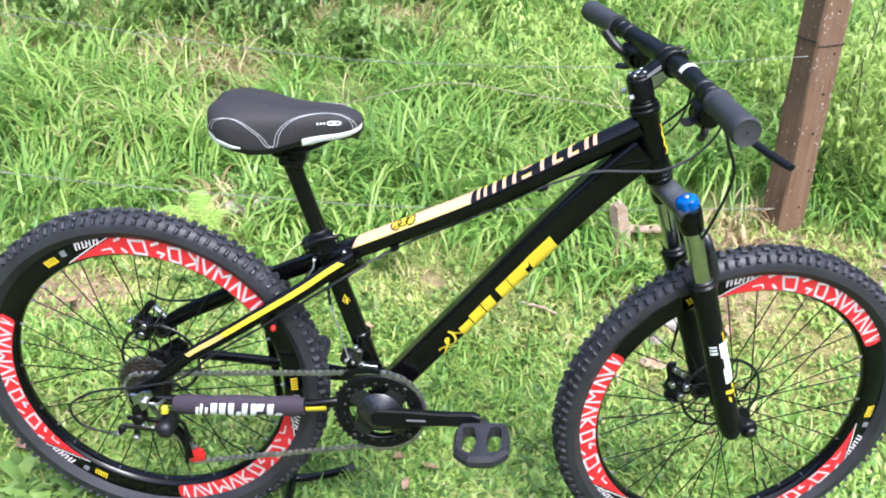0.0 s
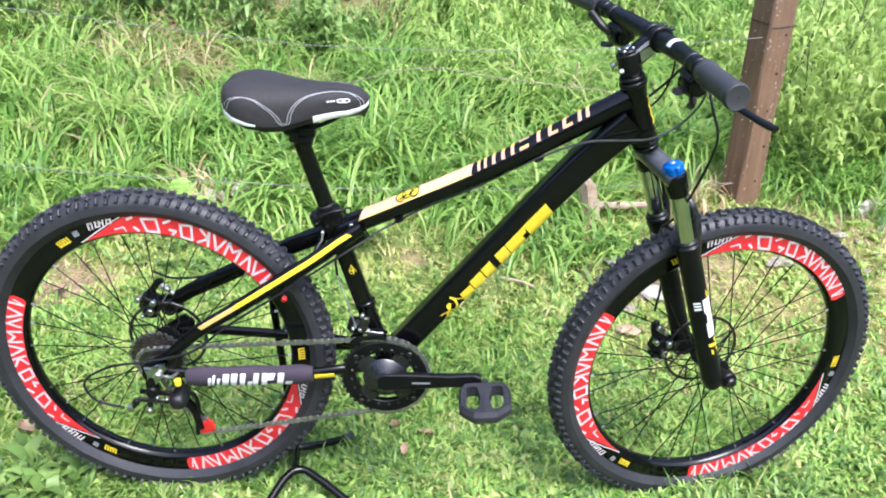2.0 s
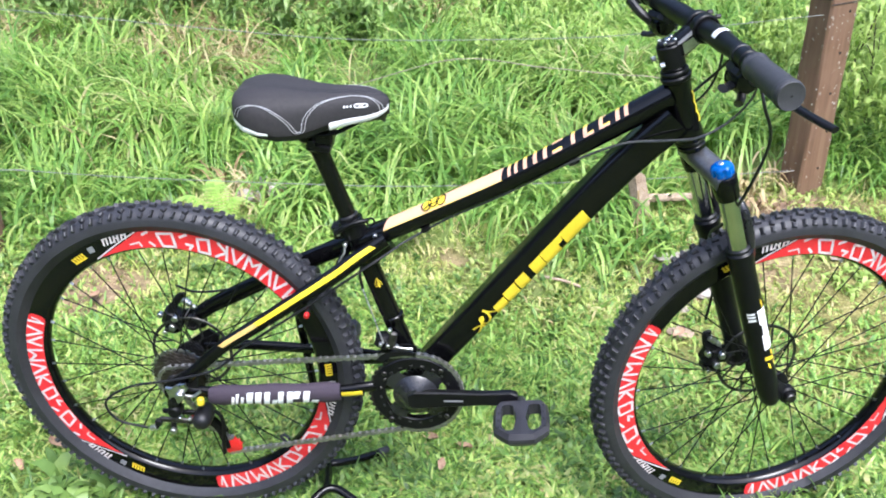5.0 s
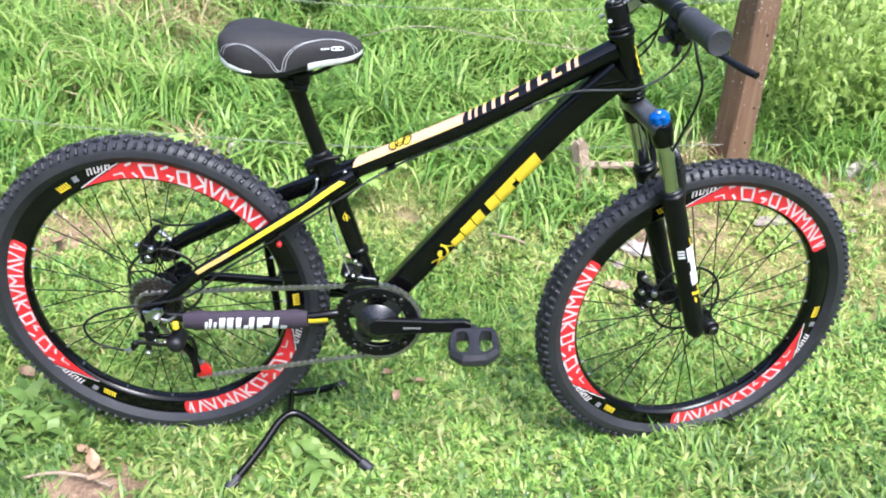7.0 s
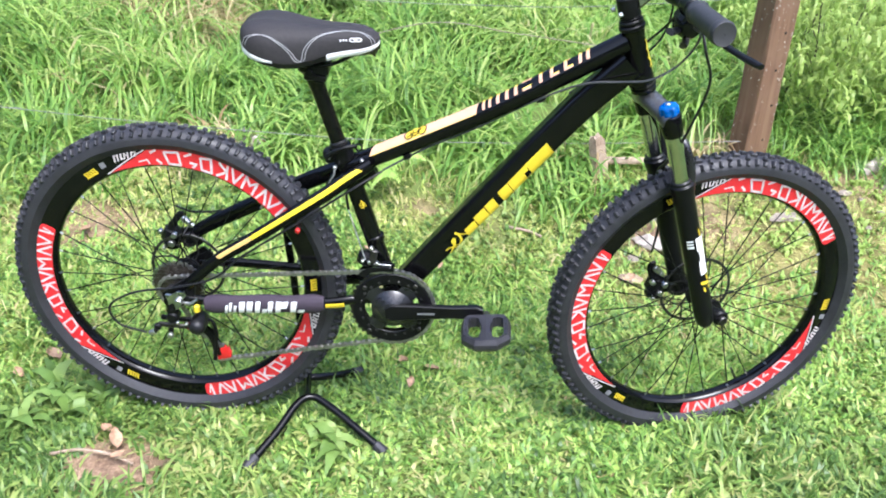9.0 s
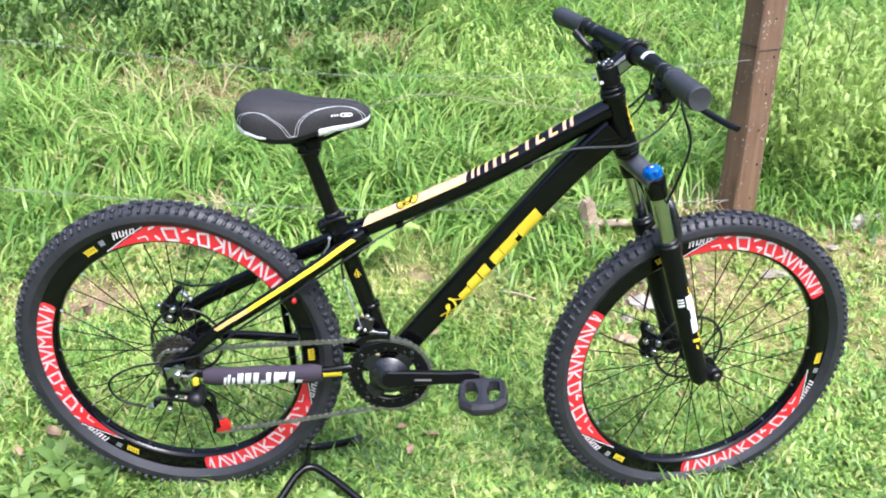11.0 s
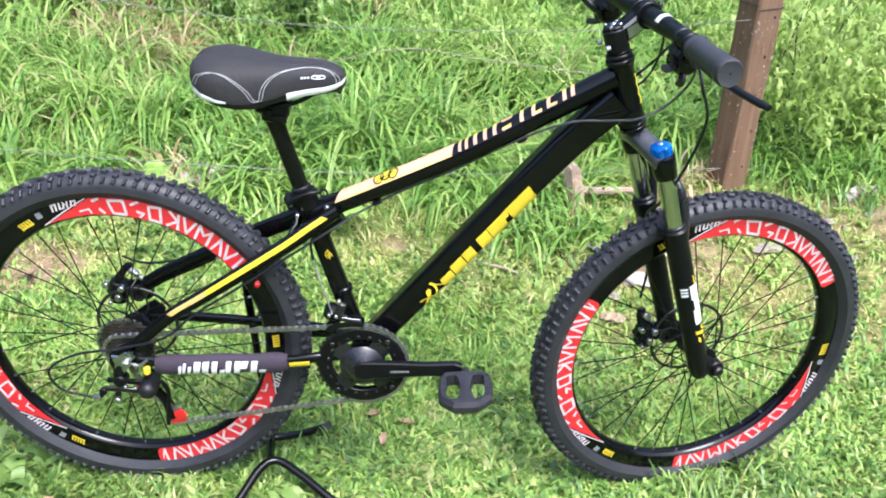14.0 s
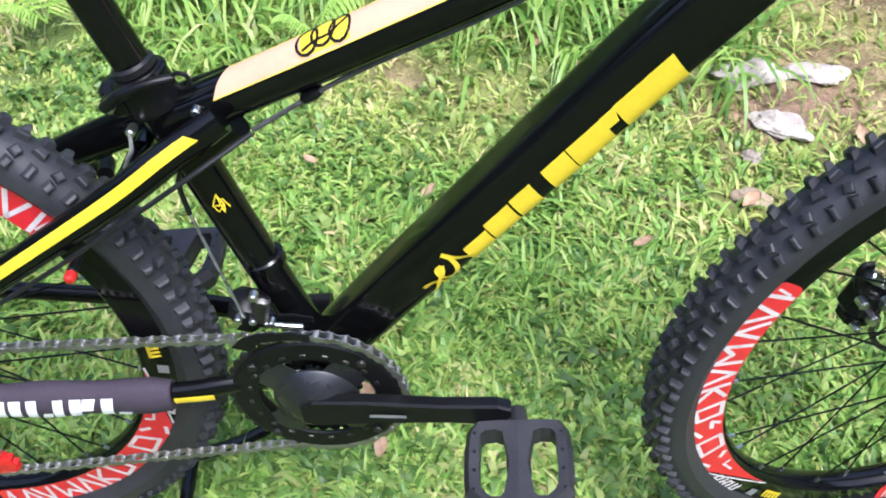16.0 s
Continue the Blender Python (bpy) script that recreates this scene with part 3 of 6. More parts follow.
def saddle_at(x, t, lift=0.0):
    """A place on the saddle's cover: t runs from the near lower edge (-1) over the top (0) to the far edge (1)."""
    i = max(0, min(len(SADDLE) - 2, max(j for j in range(len(SADDLE)) if SADDLE[j][0] <= x + 1e-9)))
    a, b = SADDLE[i], SADDLE[i + 1]
    k = (x - a[0]) / (b[0] - a[0])
    w, top, low = (a[j] + (b[j] - a[j]) * k for j in (1, 2, 3))
    ang = t * math.pi * 0.56
    yy, zz = math.sin(ang), math.cos(ang)
    yy = math.copysign(abs(yy) ** 0.72, yy)
    zz = max(zz, -0.2)
    dip = 0.004 * math.exp(-(t / 0.12) ** 2) if 0.17 < x < 0.40 else 0.0
    return Vector((x, (w + lift) * yy, low + (top - low) * (zz ** 0.62 if zz > 0 else zz * 0.6) - dip + lift))


saddle_x = [0.170, 0.173, 0.180, 0.188, 0.196, 0.208, 0.220, 0.233, 0.247, 0.261, 0.275, 0.288, 0.302, 0.316, 0.330, 0.343, 0.357, 0.370, 0.382, 0.392, 0.400, 0.406, 0.411, 0.4148]
saddle = part("saddle", Geo().grid([[saddle_at(x, -1 + k / 16) for k in range(33)] for x in saddle_x]), VINYL, bike, "padded black saddle with pale stitching and a white rim", sharp=60)
g = Geo()
g.grid([[saddle_at(x, t) - Vector((0, 0, d)) + Vector((0, q, 0)) for t, d, q in ((-1, 0.0, -0.0006), (-1, 0.009, 0.003), (-0.9, 0.016, 0.010), (0, 0.045 if 0.17 < x < 0.41 else 0.02, 0), (0.9, 0.016, -0.010), (1, 0.009, -0.003), (1, 0.0, 0.0006))] for x in saddle_x])
part("underside", g, PLASTIC, saddle)
def trim_depth(x):
    """The white rim thins out towards the middle of the saddle at the back, and towards the nose in front."""
    return min(1.0, (0.236 - x) / 0.050) if x < 0.25 else 0.45 + 0.75 * (0.4148 - x) / 0.09


for x0, x1 in ((0.1705, 0.235), (0.325, 0.4148)):
    for side in (-1, 1):
        g = Geo()
        xs = [x0 + (x1 - x0) * i / 24 for i in range(25)]
        g.grid([[saddle_at(x, side * t, l) - Vector((0, 0, d)) for t, l, d in ((0.972, 0.0006, 0), (1.0, 0.0012, 0.001), (1.0, 0.0010, 0.0012 + (0.0052 if side < 0 else 0.001) * trim_depth(x)), (0.99, -0.003, 0.0022 + (0.0055 if side < 0 else 0.001) * trim_depth(x)))] for x in xs])
        part("trim", g, WHITE, saddle, "white lower trim")
g = Geo()
ARCS = [[(0.182, -0.88), (0.190, -0.70), (0.208, -0.60), (0.230, -0.62), (0.256, -0.78), (0.279, -0.97)],
        [(0.281, -0.98), (0.290, -0.78), (0.308, -0.57), (0.334, -0.43), (0.364, -0.38), (0.388, -0.46), (0.400, -0.70), (0.403, -0.92)]]
for arc in ARCS:
    for off in (0.0, 0.005):
        for side in (1, -1):
            line = [saddle_at(p.x + off, p.y * side, 0.0005) for p in curve([(x, t, 0) for x, t in arc], 7)]
            g.sweep(line, 0.0006, 6)
part("stitching", g, STITCH, saddle, "pale double stitching")
g = Geo()
for x0, x1, t0, t1 in ((0.348, 0.351, -0.755, -0.705), (0.353, 0.356, -0.755, -0.705), (0.358, 0.361, -0.755, -0.705)):
    g.grid([[saddle_at(x0 + (x1 - x0) * u, t0 + (t1 - t0) * v, 0.0008) for v in (0, 0.5, 1)] for u in (0, 0.5, 1)])
for cx, rx in ((0.371, 0.0065), (0.379, 0.0065)):
    g.sweep([saddle_at(cx + rx * math.cos(a), -0.725 + 0.050 * math.sin(a), 0.0006) for a in (2 * math.pi * k / 16 for k in range(17))], 0.0009, 6)
part("mark", g, WHITE, saddle, "small white printed mark")


# wheels
def tyre_geo():
    g = Geo()
    prof = [(0.2845, -0.0125), (0.291, -0.0185), (0.2985, -0.0240), (0.3000, -0.0252), (0.3015, -0.0248)]
    prof += [(0.3050 + 0.0228 * math.cos(radians(a)), 0.0256 * math.sin(radians(a))) for a in range(-78, 79, 12)]
    prof += [(0.3015, 0.0248), (0.3000, 0.0252), (0.2985, 0.0240), (0.291, 0.0185), (0.2845, 0.0125)]
    g.lathe(prof, 96)
    N = 56
    KNOBS = ((-8, 0.0, 9, (0.0130, 0.0080, 0.0098), 12), (8, 0.5, 9, (0.0130, 0.0080, 0.0098), 12), (-27, 0.45, 20, (0.0105, 0.0090, 0.0098), 24), (27, 0.95, 20, (0.0105, 0.0090, 0.0098), 24),
             (-47, 0.0, 30, (0.0085, 0.0135, 0.0108), 8), (47, 0.5, 30, (0.0085, 0.0135, 0.0108), 8), (-52, 0.5, 30, (0.0095, 0.0100, 0.0082), 14), (52, 0.0, 30, (0.0095, 0.0100, 0.0082), 14))
    for i in range(N):
        for phi, off, lean, (a, b, c), yaw in KNOBS:
            th = 2 * math.pi * (i + off) / N
            f = radians(phi)
            out = Vector((math.cos(f) * math.cos(th), math.sin(f), math.cos(f) * math.sin(th)))
            run = Vector((-math.sin(th), 0, math.cos(th)))
            side = out.cross(run)
            at = Vector((0.3050 * math.cos(th), 0, 0.3050 * math.sin(th))) + Vector((out.x * 0.0240, out.y * 0.0268, out.z * 0.0240))
            turn = radians(yaw if phi > 0 else -yaw)
            r2, s2 = run * math.cos(turn) + side * math.sin(turn), side * math.cos(turn) - run * math.sin(turn)
            slope = math.tan(radians(lean)) * c
            rows = []
            for z, k, cut in ((-c / 2, 1.0, 0.0), (c / 2 - 0.0010, 0.86, 0.0), (c / 2, 0.86, 0.0012)):
                x0, x1, y0 = -a / 2 * k + cut, a / 2 * k - cut - slope * 0.5 * (z + c / 2) / c, b / 2 * k - cut
                rows.append([at + r2 * x + s2 * yy + out * z for x, yy in ((x0, -y0), (x1, -y0), (x1, y0), (x0, y0))])
            g.grid(rows, True, True)
    return g


def rim_geo():
    return Geo().lathe([(0.2865, -0.0110), (0.2870, -0.0135), (0.2855, -0.0142), (0.2535, -0.0142), (0.2502, -0.0115), (0.2472, -0.0060), (0.2462, 0.0), (0.2472, 0.0060), (0.2502, 0.0115),
                        (0.2535, 0.0142), (0.2855, 0.0142), (0.2870, 0.0135), (0.2865, 0.0110), (0.2800, 0.0080), (0.2800, -0.0080)], 128, closed=True)


def ring_patch(g, a0, a1, r0, r1, y=-0.0148, b0=None, b1=None, n=None):
    """A flat sticker on the rim's near side: degrees and radii; b0, b1 lean its ends."""
    b0, b1 = a0 if b0 is None else b0, a1 if b1 is None else b1
    n = n or max(2, int(abs(a1 - a0) / 2))
    rows = []
    for i in range(n + 1):
        u = i / n
        row = []
        for a, r in ((a0 + (a1 - a0) * u, r0), (b0 + (b1 - b0) * u, r1)):
            row.append((r * math.cos(radians(a)), y, r * math.sin(radians(a))))
        rows.append(row)
    return g.grid(rows)


def stroke(g, pts, w, y):
    """A flat line on the rim, through (degrees, radius) points, w metres wide."""
    P = [Vector((r * math.cos(radians(a)), y, r * math.sin(radians(a)))) for a, r in pts]
    for a, b in zip(P, P[1:]):
        d = (b - a).normalized()
        q = Vector((-d.z, 0, d.x)) * w / 2
        g.grid([[a - q - d * w * 0.3, a + q - d * w * 0.3], [b - q + d * w * 0.3, b + q + d * w * 0.3]])
    return g


def spoke_mesh(side, lean, flange, flange_y):
    hub_a, rim_a = 0.0, radians(lean)
    a = Vector((flange * math.cos(hub_a), side * flange_y, flange * math.sin(hub_a)))
    b = Vector((0.262 * math.cos(rim_a), side * 0.003, 0.262 * math.sin(rim_a)))
    d = (b - a).normalized()
    q = a + d * ((b - a).length - 0.021)
    g = Geo().rod(a, q, 0.0011, seg=6)
    g.rod(q, b, 0.0021, seg=6, slot=1)
    return mesh_of(g, "spoke", [SATIN, STEEL])


TYRE, RIM = mesh_of(tyre_geo(), "tyre", RUBBER), mesh_of(rim_geo(), "rim", GLOSS)


def sticker_meshes():
    """One rim sticker in four colours; its start lies at 0 degrees."""
    red, white, yellow, grey = Geo(), Geo(), Geo(), Geo()
    rows = []
    for i in range(41):
        a = 58 * (i / 40) ** 1.6
        inset = 0.009 * (1 - math.sqrt(max(0.0, 1 - (1 - min(1.0, radians(a) * 0.27 / 0.009)) ** 2)))
        rows.append([(r * math.cos(radians(a)), -0.0148, r * math.sin(radians(a))) for r in (0.2538 + inset, 0.2850 - inset)])
    red.grid(rows)
    ring_patch(red, 58, 79, 0.2538, 0.2845, b1=61)
    y, lo, hi, w = -0.0153, 0.2570, 0.2832, 0.0046
    stroke(white, [(2.4, 0.263), (1.8, 0.278)], 0.0028, y)
    mid = (lo + hi) / 2
    for line in ([(3.6, hi), (3.0, lo)], [(6.2, hi), (7.6, lo), (10.6, hi)], [(9.8, lo), (13.4, hi), (14.2, lo)], [(16.4, lo), (17.2, hi), (19.2, mid), (22.0, hi), (21.4, lo)],
                 [(23.6, hi), (25.0, lo), (28.0, hi)], [(28.4, lo), (30.0, hi)], [(29.2, mid), (33.2, hi)], [(29.6, mid), (32.6, lo)], [(34.8, lo), (36.6, hi), (40.4, 0.2795), (39.0, lo), (34.8, lo)],
                 [(42.6, lo), (41.6, 0.2650), (44.0, 0.2655)], [(44.2, hi), (46.4, 0.2765)], [(47.8, lo), (49.2, 0.2815), (54.4, 0.2800), (52.6, lo), (47.8, lo)], [(55.8, lo), (57.4, 0.2640)],
                 [(57.6, hi), (59.6, 0.2790)]):
        stroke(white, line, w, y)
    stroke(white, [(60.8, lo), (61.4, 0.2650), (65.0, 0.2625)], 0.0030, y)
    stroke(white, [(62.0, 0.2845), (67.0, 0.2740), (72.0, 0.2650), (80.0, 0.2545)], 0.0024, y)
    for i in range(7):
        a = 65.4 + 1.45 * i
        stroke(white, [(a + 0.5, 0.2745 - 0.0005 * i), (a, 0.2832)], 0.0034, y)
    for i, r in ((0, 0.2826), (2, 0.2790), (3, 0.2732), (5, 0.2826)):
        stroke(white, [(65.6 + 1.45 * i, r), (66.8 + 1.45 * i, r)], 0.0026, y)
    for i in range(5):
        stroke(yellow, [(84.0 + 1.15 * i, 0.2650), (84.5 + 1.15 * i, 0.2745)], 0.0034, y)
    ring_patch(yellow, 83.6, 89.2, 0.2630, 0.2665, y)
    ring_patch(grey, 79.0, 81.4, 0.2680, 0.2790, y)
    return [mesh_of(g, "rim_sticker", m) for g, m in ((red, RED), (white, PRINT), (yellow, YELLOW), (grey, GREYMARK))]


STICKERS = sticker_meshes()
rotor = Geo().lathe([(0.0730, -0.0009), (0.0785, -0.0009), (0.0792, 0.0), (0.0785, 0.0009), (0.0730, 0.0009)], 64, closed=True)
ROTOR_ARM = mesh_of(Geo().sweep([(0.020, 0, 0), (0.042 * math.cos(0.16), 0, 0.042 * math.sin(0.16)), (0.0740 * math.cos(0.50), 0, 0.0740 * math.sin(0.50))], 0.0022, 6, 0.35), "rotor_arm", ROTORSTEEL)
ROTOR_BOSS = mesh_of(Geo().lathe([(0.014, -0.001), (0.024, -0.001), (0.024, 0.001), (0.014, 0.001)], 24, closed=True), "rotor_boss", ROTORSTEEL)
ROTOR = mesh_of(rotor, "disc_rotor", ROTORSTEEL)
SPOKES = [(side, lean, spoke_mesh(side, lean, 0.021, 0.030)) for side in (-1, 1) for lean in (76, -76)]


def wheel(name, m, hub_profile, rotor_y, start, tyre_size, rim_size=1.034):
    w = new(name)
    w.empty_display_size = 0.05
    w.parent, w.matrix_local = bike, m
    part("tyre", TYRE, None, w, "knobbly black rubber tyre", pose(0, 0, 0) @ Matrix.Diagonal((tyre_size, 1, tyre_size, 1)))
    grow = Matrix.Diagonal((rim_size, 1, rim_size, 1))
    part("rim", RIM, None, w, "", grow)
    part("hub", Geo().lathe(hub_profile, 24), SATIN, w)
    part("disc_rotor", ROTOR, None, w, "dark steel brake disc", pose(0, rotor_y, 0))
    part("rotor_boss", ROTOR_BOSS, None, w, "", pose(0, rotor_y, 0))
    for k in range(8):
        part("rotor_arm", ROTOR_ARM, None, w, "", pose(0, rotor_y, 0, 0, 45 * k, 0))
    for k in range(3):
        for me, nm, lab in zip(STICKERS, ("rim_sticker", "sticker_print", "rim_mark", "rim_mark"), ("red rim sticker", "white strokes on the sticker", "small yellow mark", "small grey mark")):
            part(nm, me, None, w, lab, pose(0, 0, 0, 0, -(start - 120 * k), 0) @ grow)
    n = 0
    for side, lean, me in SPOKES:
        for i in range(8):
            a = 45 * i + (11.25 if side > 0 else 0) + (22.5 if lean < 0 else 0) - lean
            part("spoke", me, None, w, "", pose(0, 0, 0, 0, -a, 0) @ grow)
            n += 1
    return w


HUB = [(0.0, -0.052), (0.008, -0.052), (0.009, -0.046), (0.010, -0.036), (0.023, -0.034), (0.0245, -0.031), (0.023, -0.028), (0.013, -0.024), (0.012, 0.0), (0.013, 0.024), (0.026, 0.028),
       (0.0275, 0.031), (0.026, 0.036), (0.018, 0.042), (0.010, 0.046), (0.008, 0.055), (0.0, 0.055)]
rear_wheel = wheel("rear_wheel", REAR, [(r, y * 1.15) for r, y in HUB], 0.046, 155.3, 1.028)
front_wheel = wheel("front_wheel", FRONT, HUB, 0.044, 148.2, 1.018)
part("valve", Geo().rod((0.248, 0, 0.0), (0.212, 0, 0.0), 0.003, 0.0022, 8, 0.001), DARKSTEEL, front_wheel, "", pose(0, 0, 0, 0, 62, 0))


# fork, steered a little away from the straight
def placed(name, geo, mats, parent=None, label="", **kw):
    return part(name, geo, mats, parent or bike, label, STEER if parent is None else None, **kw)


for side in (-1, 1):
    y, ah = side * 0.063, 0.018
    placed("stanchion", Geo().rod(fork_at(0.185 if side < 0 else 0.15, y, ah), fork_at(0.345, y, ah), 0.0155, seg=28), CHROME, None, "chromed fork stanchion")
    lower = placed("fork_lower", Geo().sweep([fork_at(s, y, ah) for s in (0.318, 0.322, 0.335, 0.345, 0.40, 0.52, 0.625, 0.645, 0.655)],
                                             [0.0185, 0.0225, 0.0225, 0.0205, 0.0205, 0.0195, 0.0195, 0.018, 0.012], 26), SATIN, None, "satin black fork lower leg")
    part("seal", Geo().rod(fork_at(0.312, y, ah), fork_at(0.322, y, ah), 0.0190, seg=24, bevel=0.002), PLASTIC, lower)
    part("axle_lug", Geo().rod(fork_at(0.6485, side * 0.054, 0.0484), fork_at(0.6485, side * 0.074, 0.0484), 0.0165, seg=20, bevel=0.003), SATIN, lower)
    g = Geo().sweep(curve([fork_at(0.615, y, 0.022), fork_at(0.635, y, 0.036), fork_at(0.6485, y, 0.0484)], 4), 0.0145, 14, 0.7)
    part("dropout", g, SATIN, lower)
    part("quick_release_nut", Geo().rod(fork_at(0.6485, side * 0.073, 0.0484), fork_at(0.6485, side * 0.084, 0.0484), 0.0095, seg=14, bevel=0.002), DARKSTEEL, lower)
    if side < 0:
        LEG_PTS, LEG_R = [fork_at(s, y, ah) for s in (0.345, 0.40, 0.52, 0.60)], [0.0205, 0.0205, 0.0195, 0.0195]
        g = Geo()
        for s0, s1, a0, a1 in ((0.35, 0.47, 4, 58), (0.47, 0.56, 14, 58), (0.56, 0.69, 4, 58)):
            tube_patch(g, LEG_PTS, LEG_R, [(s0, a0), (s1, a0), (s1, a1), (s0, a1)], 0.0007)
        part("sticker", g, WHITE, lower, "white block lettering shapes")
        for s0, s1 in ((0.36, 0.375), (0.385, 0.40), (0.41, 0.43)):
            part("lettering_bar", tube_patch(Geo(), LEG_PTS, LEG_R, [(s0, -44), (s1, -44), (s1, -8), (s0, -8)], 0.0007, nu=2), WHITE, lower, "white bar")
        for s0, s1, a0, a1 in ((0.27, 0.33, 30, 40), (0.745, 0.775, -4, 50), (0.80, 0.84, 6, 18), (0.70, 0.74, 34, 48), (0.80, 0.83, 40, 52)):
            part("mark", tube_patch(Geo(), LEG_PTS, LEG_R, [(s0, a0), (s1, a0), (s1 + 0.02, a1), (s0 + 0.02, a1)], 0.0008, nu=3), YELLOW, lower, "yellow printed mark")
    cap = placed("fork_cap", Geo().sweep([fork_at(s, y, ah) for s in (0.177, 0.180, 0.208, 0.219)], [0.0185, 0.0205, 0.0198, 0.0180], 24), GLOSS)
    if side < 0:
        rows = []
        for d, r, notch in ((0.157, 0.004, 0), (0.1575, 0.0115, 0), (0.161, 0.0165, 0.3), (0.164, 0.0178, 1), (0.174, 0.0180, 1), (0.177, 0.0165, 0.3)):
            rows.append([fork_at(d, y, ah) + r * (1 - 0.16 * notch * max(0.0, math.cos(7 * w))) * (math.cos(w) * FWD + math.sin(w) * Vector((0, 1, 0))) for w in (2 * math.pi * k / 54 for k in range(54))])
        g = Geo().grid(rows, True, True)
        knob = part("lockout_knob", g, BLUE, cap, "blue anodised lockout knob")
        part("screw", Geo().rod(fork_at(0.1555, y, ah), fork_at(0.158, y, ah), 0.005, seg=10, bevel=0.001), STEEL, knob)
g = Geo()
g.sweep(curve([fork_at(0.188, -0.072, 0.018), fork_at(0.174, -0.040, 0.012), fork_at(0.160, 0, 0.004), fork_at(0.174, 0.040, 0.012), fork_at(0.188, 0.072, 0.018)], 6), 0.0200, 16, up=(0.305, 0, -0.952), flat=0.8)
placed("fork_crown", g, CROWN, None, "fork crown, grey in place of sky sheen")
g = Geo()
g.sweep(curve([fork_at(0.335, -0.064, 0.035), fork_at(0.285, -0.062, 0.042), fork_at(0.245, -0.048, 0.040), fork_at(0.232, 0, 0.036), fork_at(0.245, 0.048, 0.040), fork_at(0.285, 0.062, 0.042), fork_at(0.335, 0.064, 0.035)], 6), 0.0075, 12)
placed("fork_arch", g, SHEEN)
g = Geo()
for s0, s1, r in ((0.128, 0.136, 0.0245), (0.137, 0.147, 0.0225)):
    g.rod(fork_at(s0), fork_at(s1), r, seg=28, bevel=0.002)
placed("lower_headset_cup", g, GLOSS)
g = Geo()
for s0, s1, r in ((0.027, 0.018, 0.0235), (0.017, 0.009, 0.0215), (0.008, 0.004, 0.0185)):
    g.rod(fork_at(s0), fork_at(s1), r, seg=28, bevel=0.002)
placed("headset_spacer", g, SATIN)

# stem and bar
g = Geo()
g.rod(fork_at(0.004), fork_at(-0.032), 0.0195, seg=24, bevel=0.002)
CLAMP = Vector((0.887, 0, 0.977))
mid = (fork_at(-0.016) + CLAMP) / 2
run = CLAMP - fork_at(-0.016)
g.box((run.length + 0.010, 0.034, 0.030), Matrix.Translation(mid) @ pose(0, 0, 0, 0, -math.degrees(math.atan2(run.z, run.x)), 0), 0.006)
stem = placed("stem", g, SATIN, None, "black handlebar stem")
side_on = Matrix.Translation(mid) @ pose(0, 0, 0, 0, -math.degrees(math.atan2(run.z, run.x)), 0)
part("side_panel", Geo().plate([(-0.016, -0.008), (0.012, -0.010), (0.016, 0.002), (-0.010, 0.008)], -0.0185, -0.0165, side_on), STEEL, stem, "brushed silver side panel")
part("side_panel", Geo().plate([(-0.016, 0.010), (0.014, 0.007), (0.018, 0.013), (-0.014, 0.014)], -0.0175, -0.0160, side_on), GREYMARK, stem, "grey edge")
for dx, dy in ((-0.008, -0.010), (0.008, -0.009), (-0.010, 0.008), (0.009, 0.009)):
    part("cap_bolt", Geo().rod(fork_at(-0.031, dy, dx), fork_at(-0.0395, dy, dx), 0.0030, seg=8, bevel=0.0008), STEEL, stem)
part("top_cap", Geo().rod(fork_at(-0.032), fork_at(-0.037), 0.0165, seg=20, bevel=0.002), SATIN, stem)
part("bolt", Geo().rod(fork_at(-0.037), fork_at(-0.040), 0.005, seg=8, bevel=0.001), STEEL, stem)
for side in (-1, 1):
    g = Geo().rod(CLAMP + Vector((0, side * 0.012 - 0.008, 0)), CLAMP + Vector((0, side * 0.012 + 0.008, 0)), 0.0215, seg=24, bevel=0.002)
    part("face_plate", g, SATIN, stem)
    for dz in (-0.017, 0.017):
        part("bolt", Geo().rod(CLAMP + Vector((0.014, side * 0.014, dz)), CLAMP + Vector((0.0225, side * 0.014, dz)), 0.0036, seg=8, bevel=0.001), DARKSTEEL, stem)
    part("bolt", Geo().rod(fork_at(-0.010, side * 0.018, -0.018), fork_at(-0.010, side * 0.018, -0.026), 0.0042, seg=8, bevel=0.001), STEEL, stem)


def bar_at(y):
    k = abs(y)
    return CLAMP + Vector((-0.030 * max(0.0, k - 0.05) / 0.28, y, 0.004 * min(1.0, max(0.0, k - 0.04) / 0.10) + 0.020 * y))


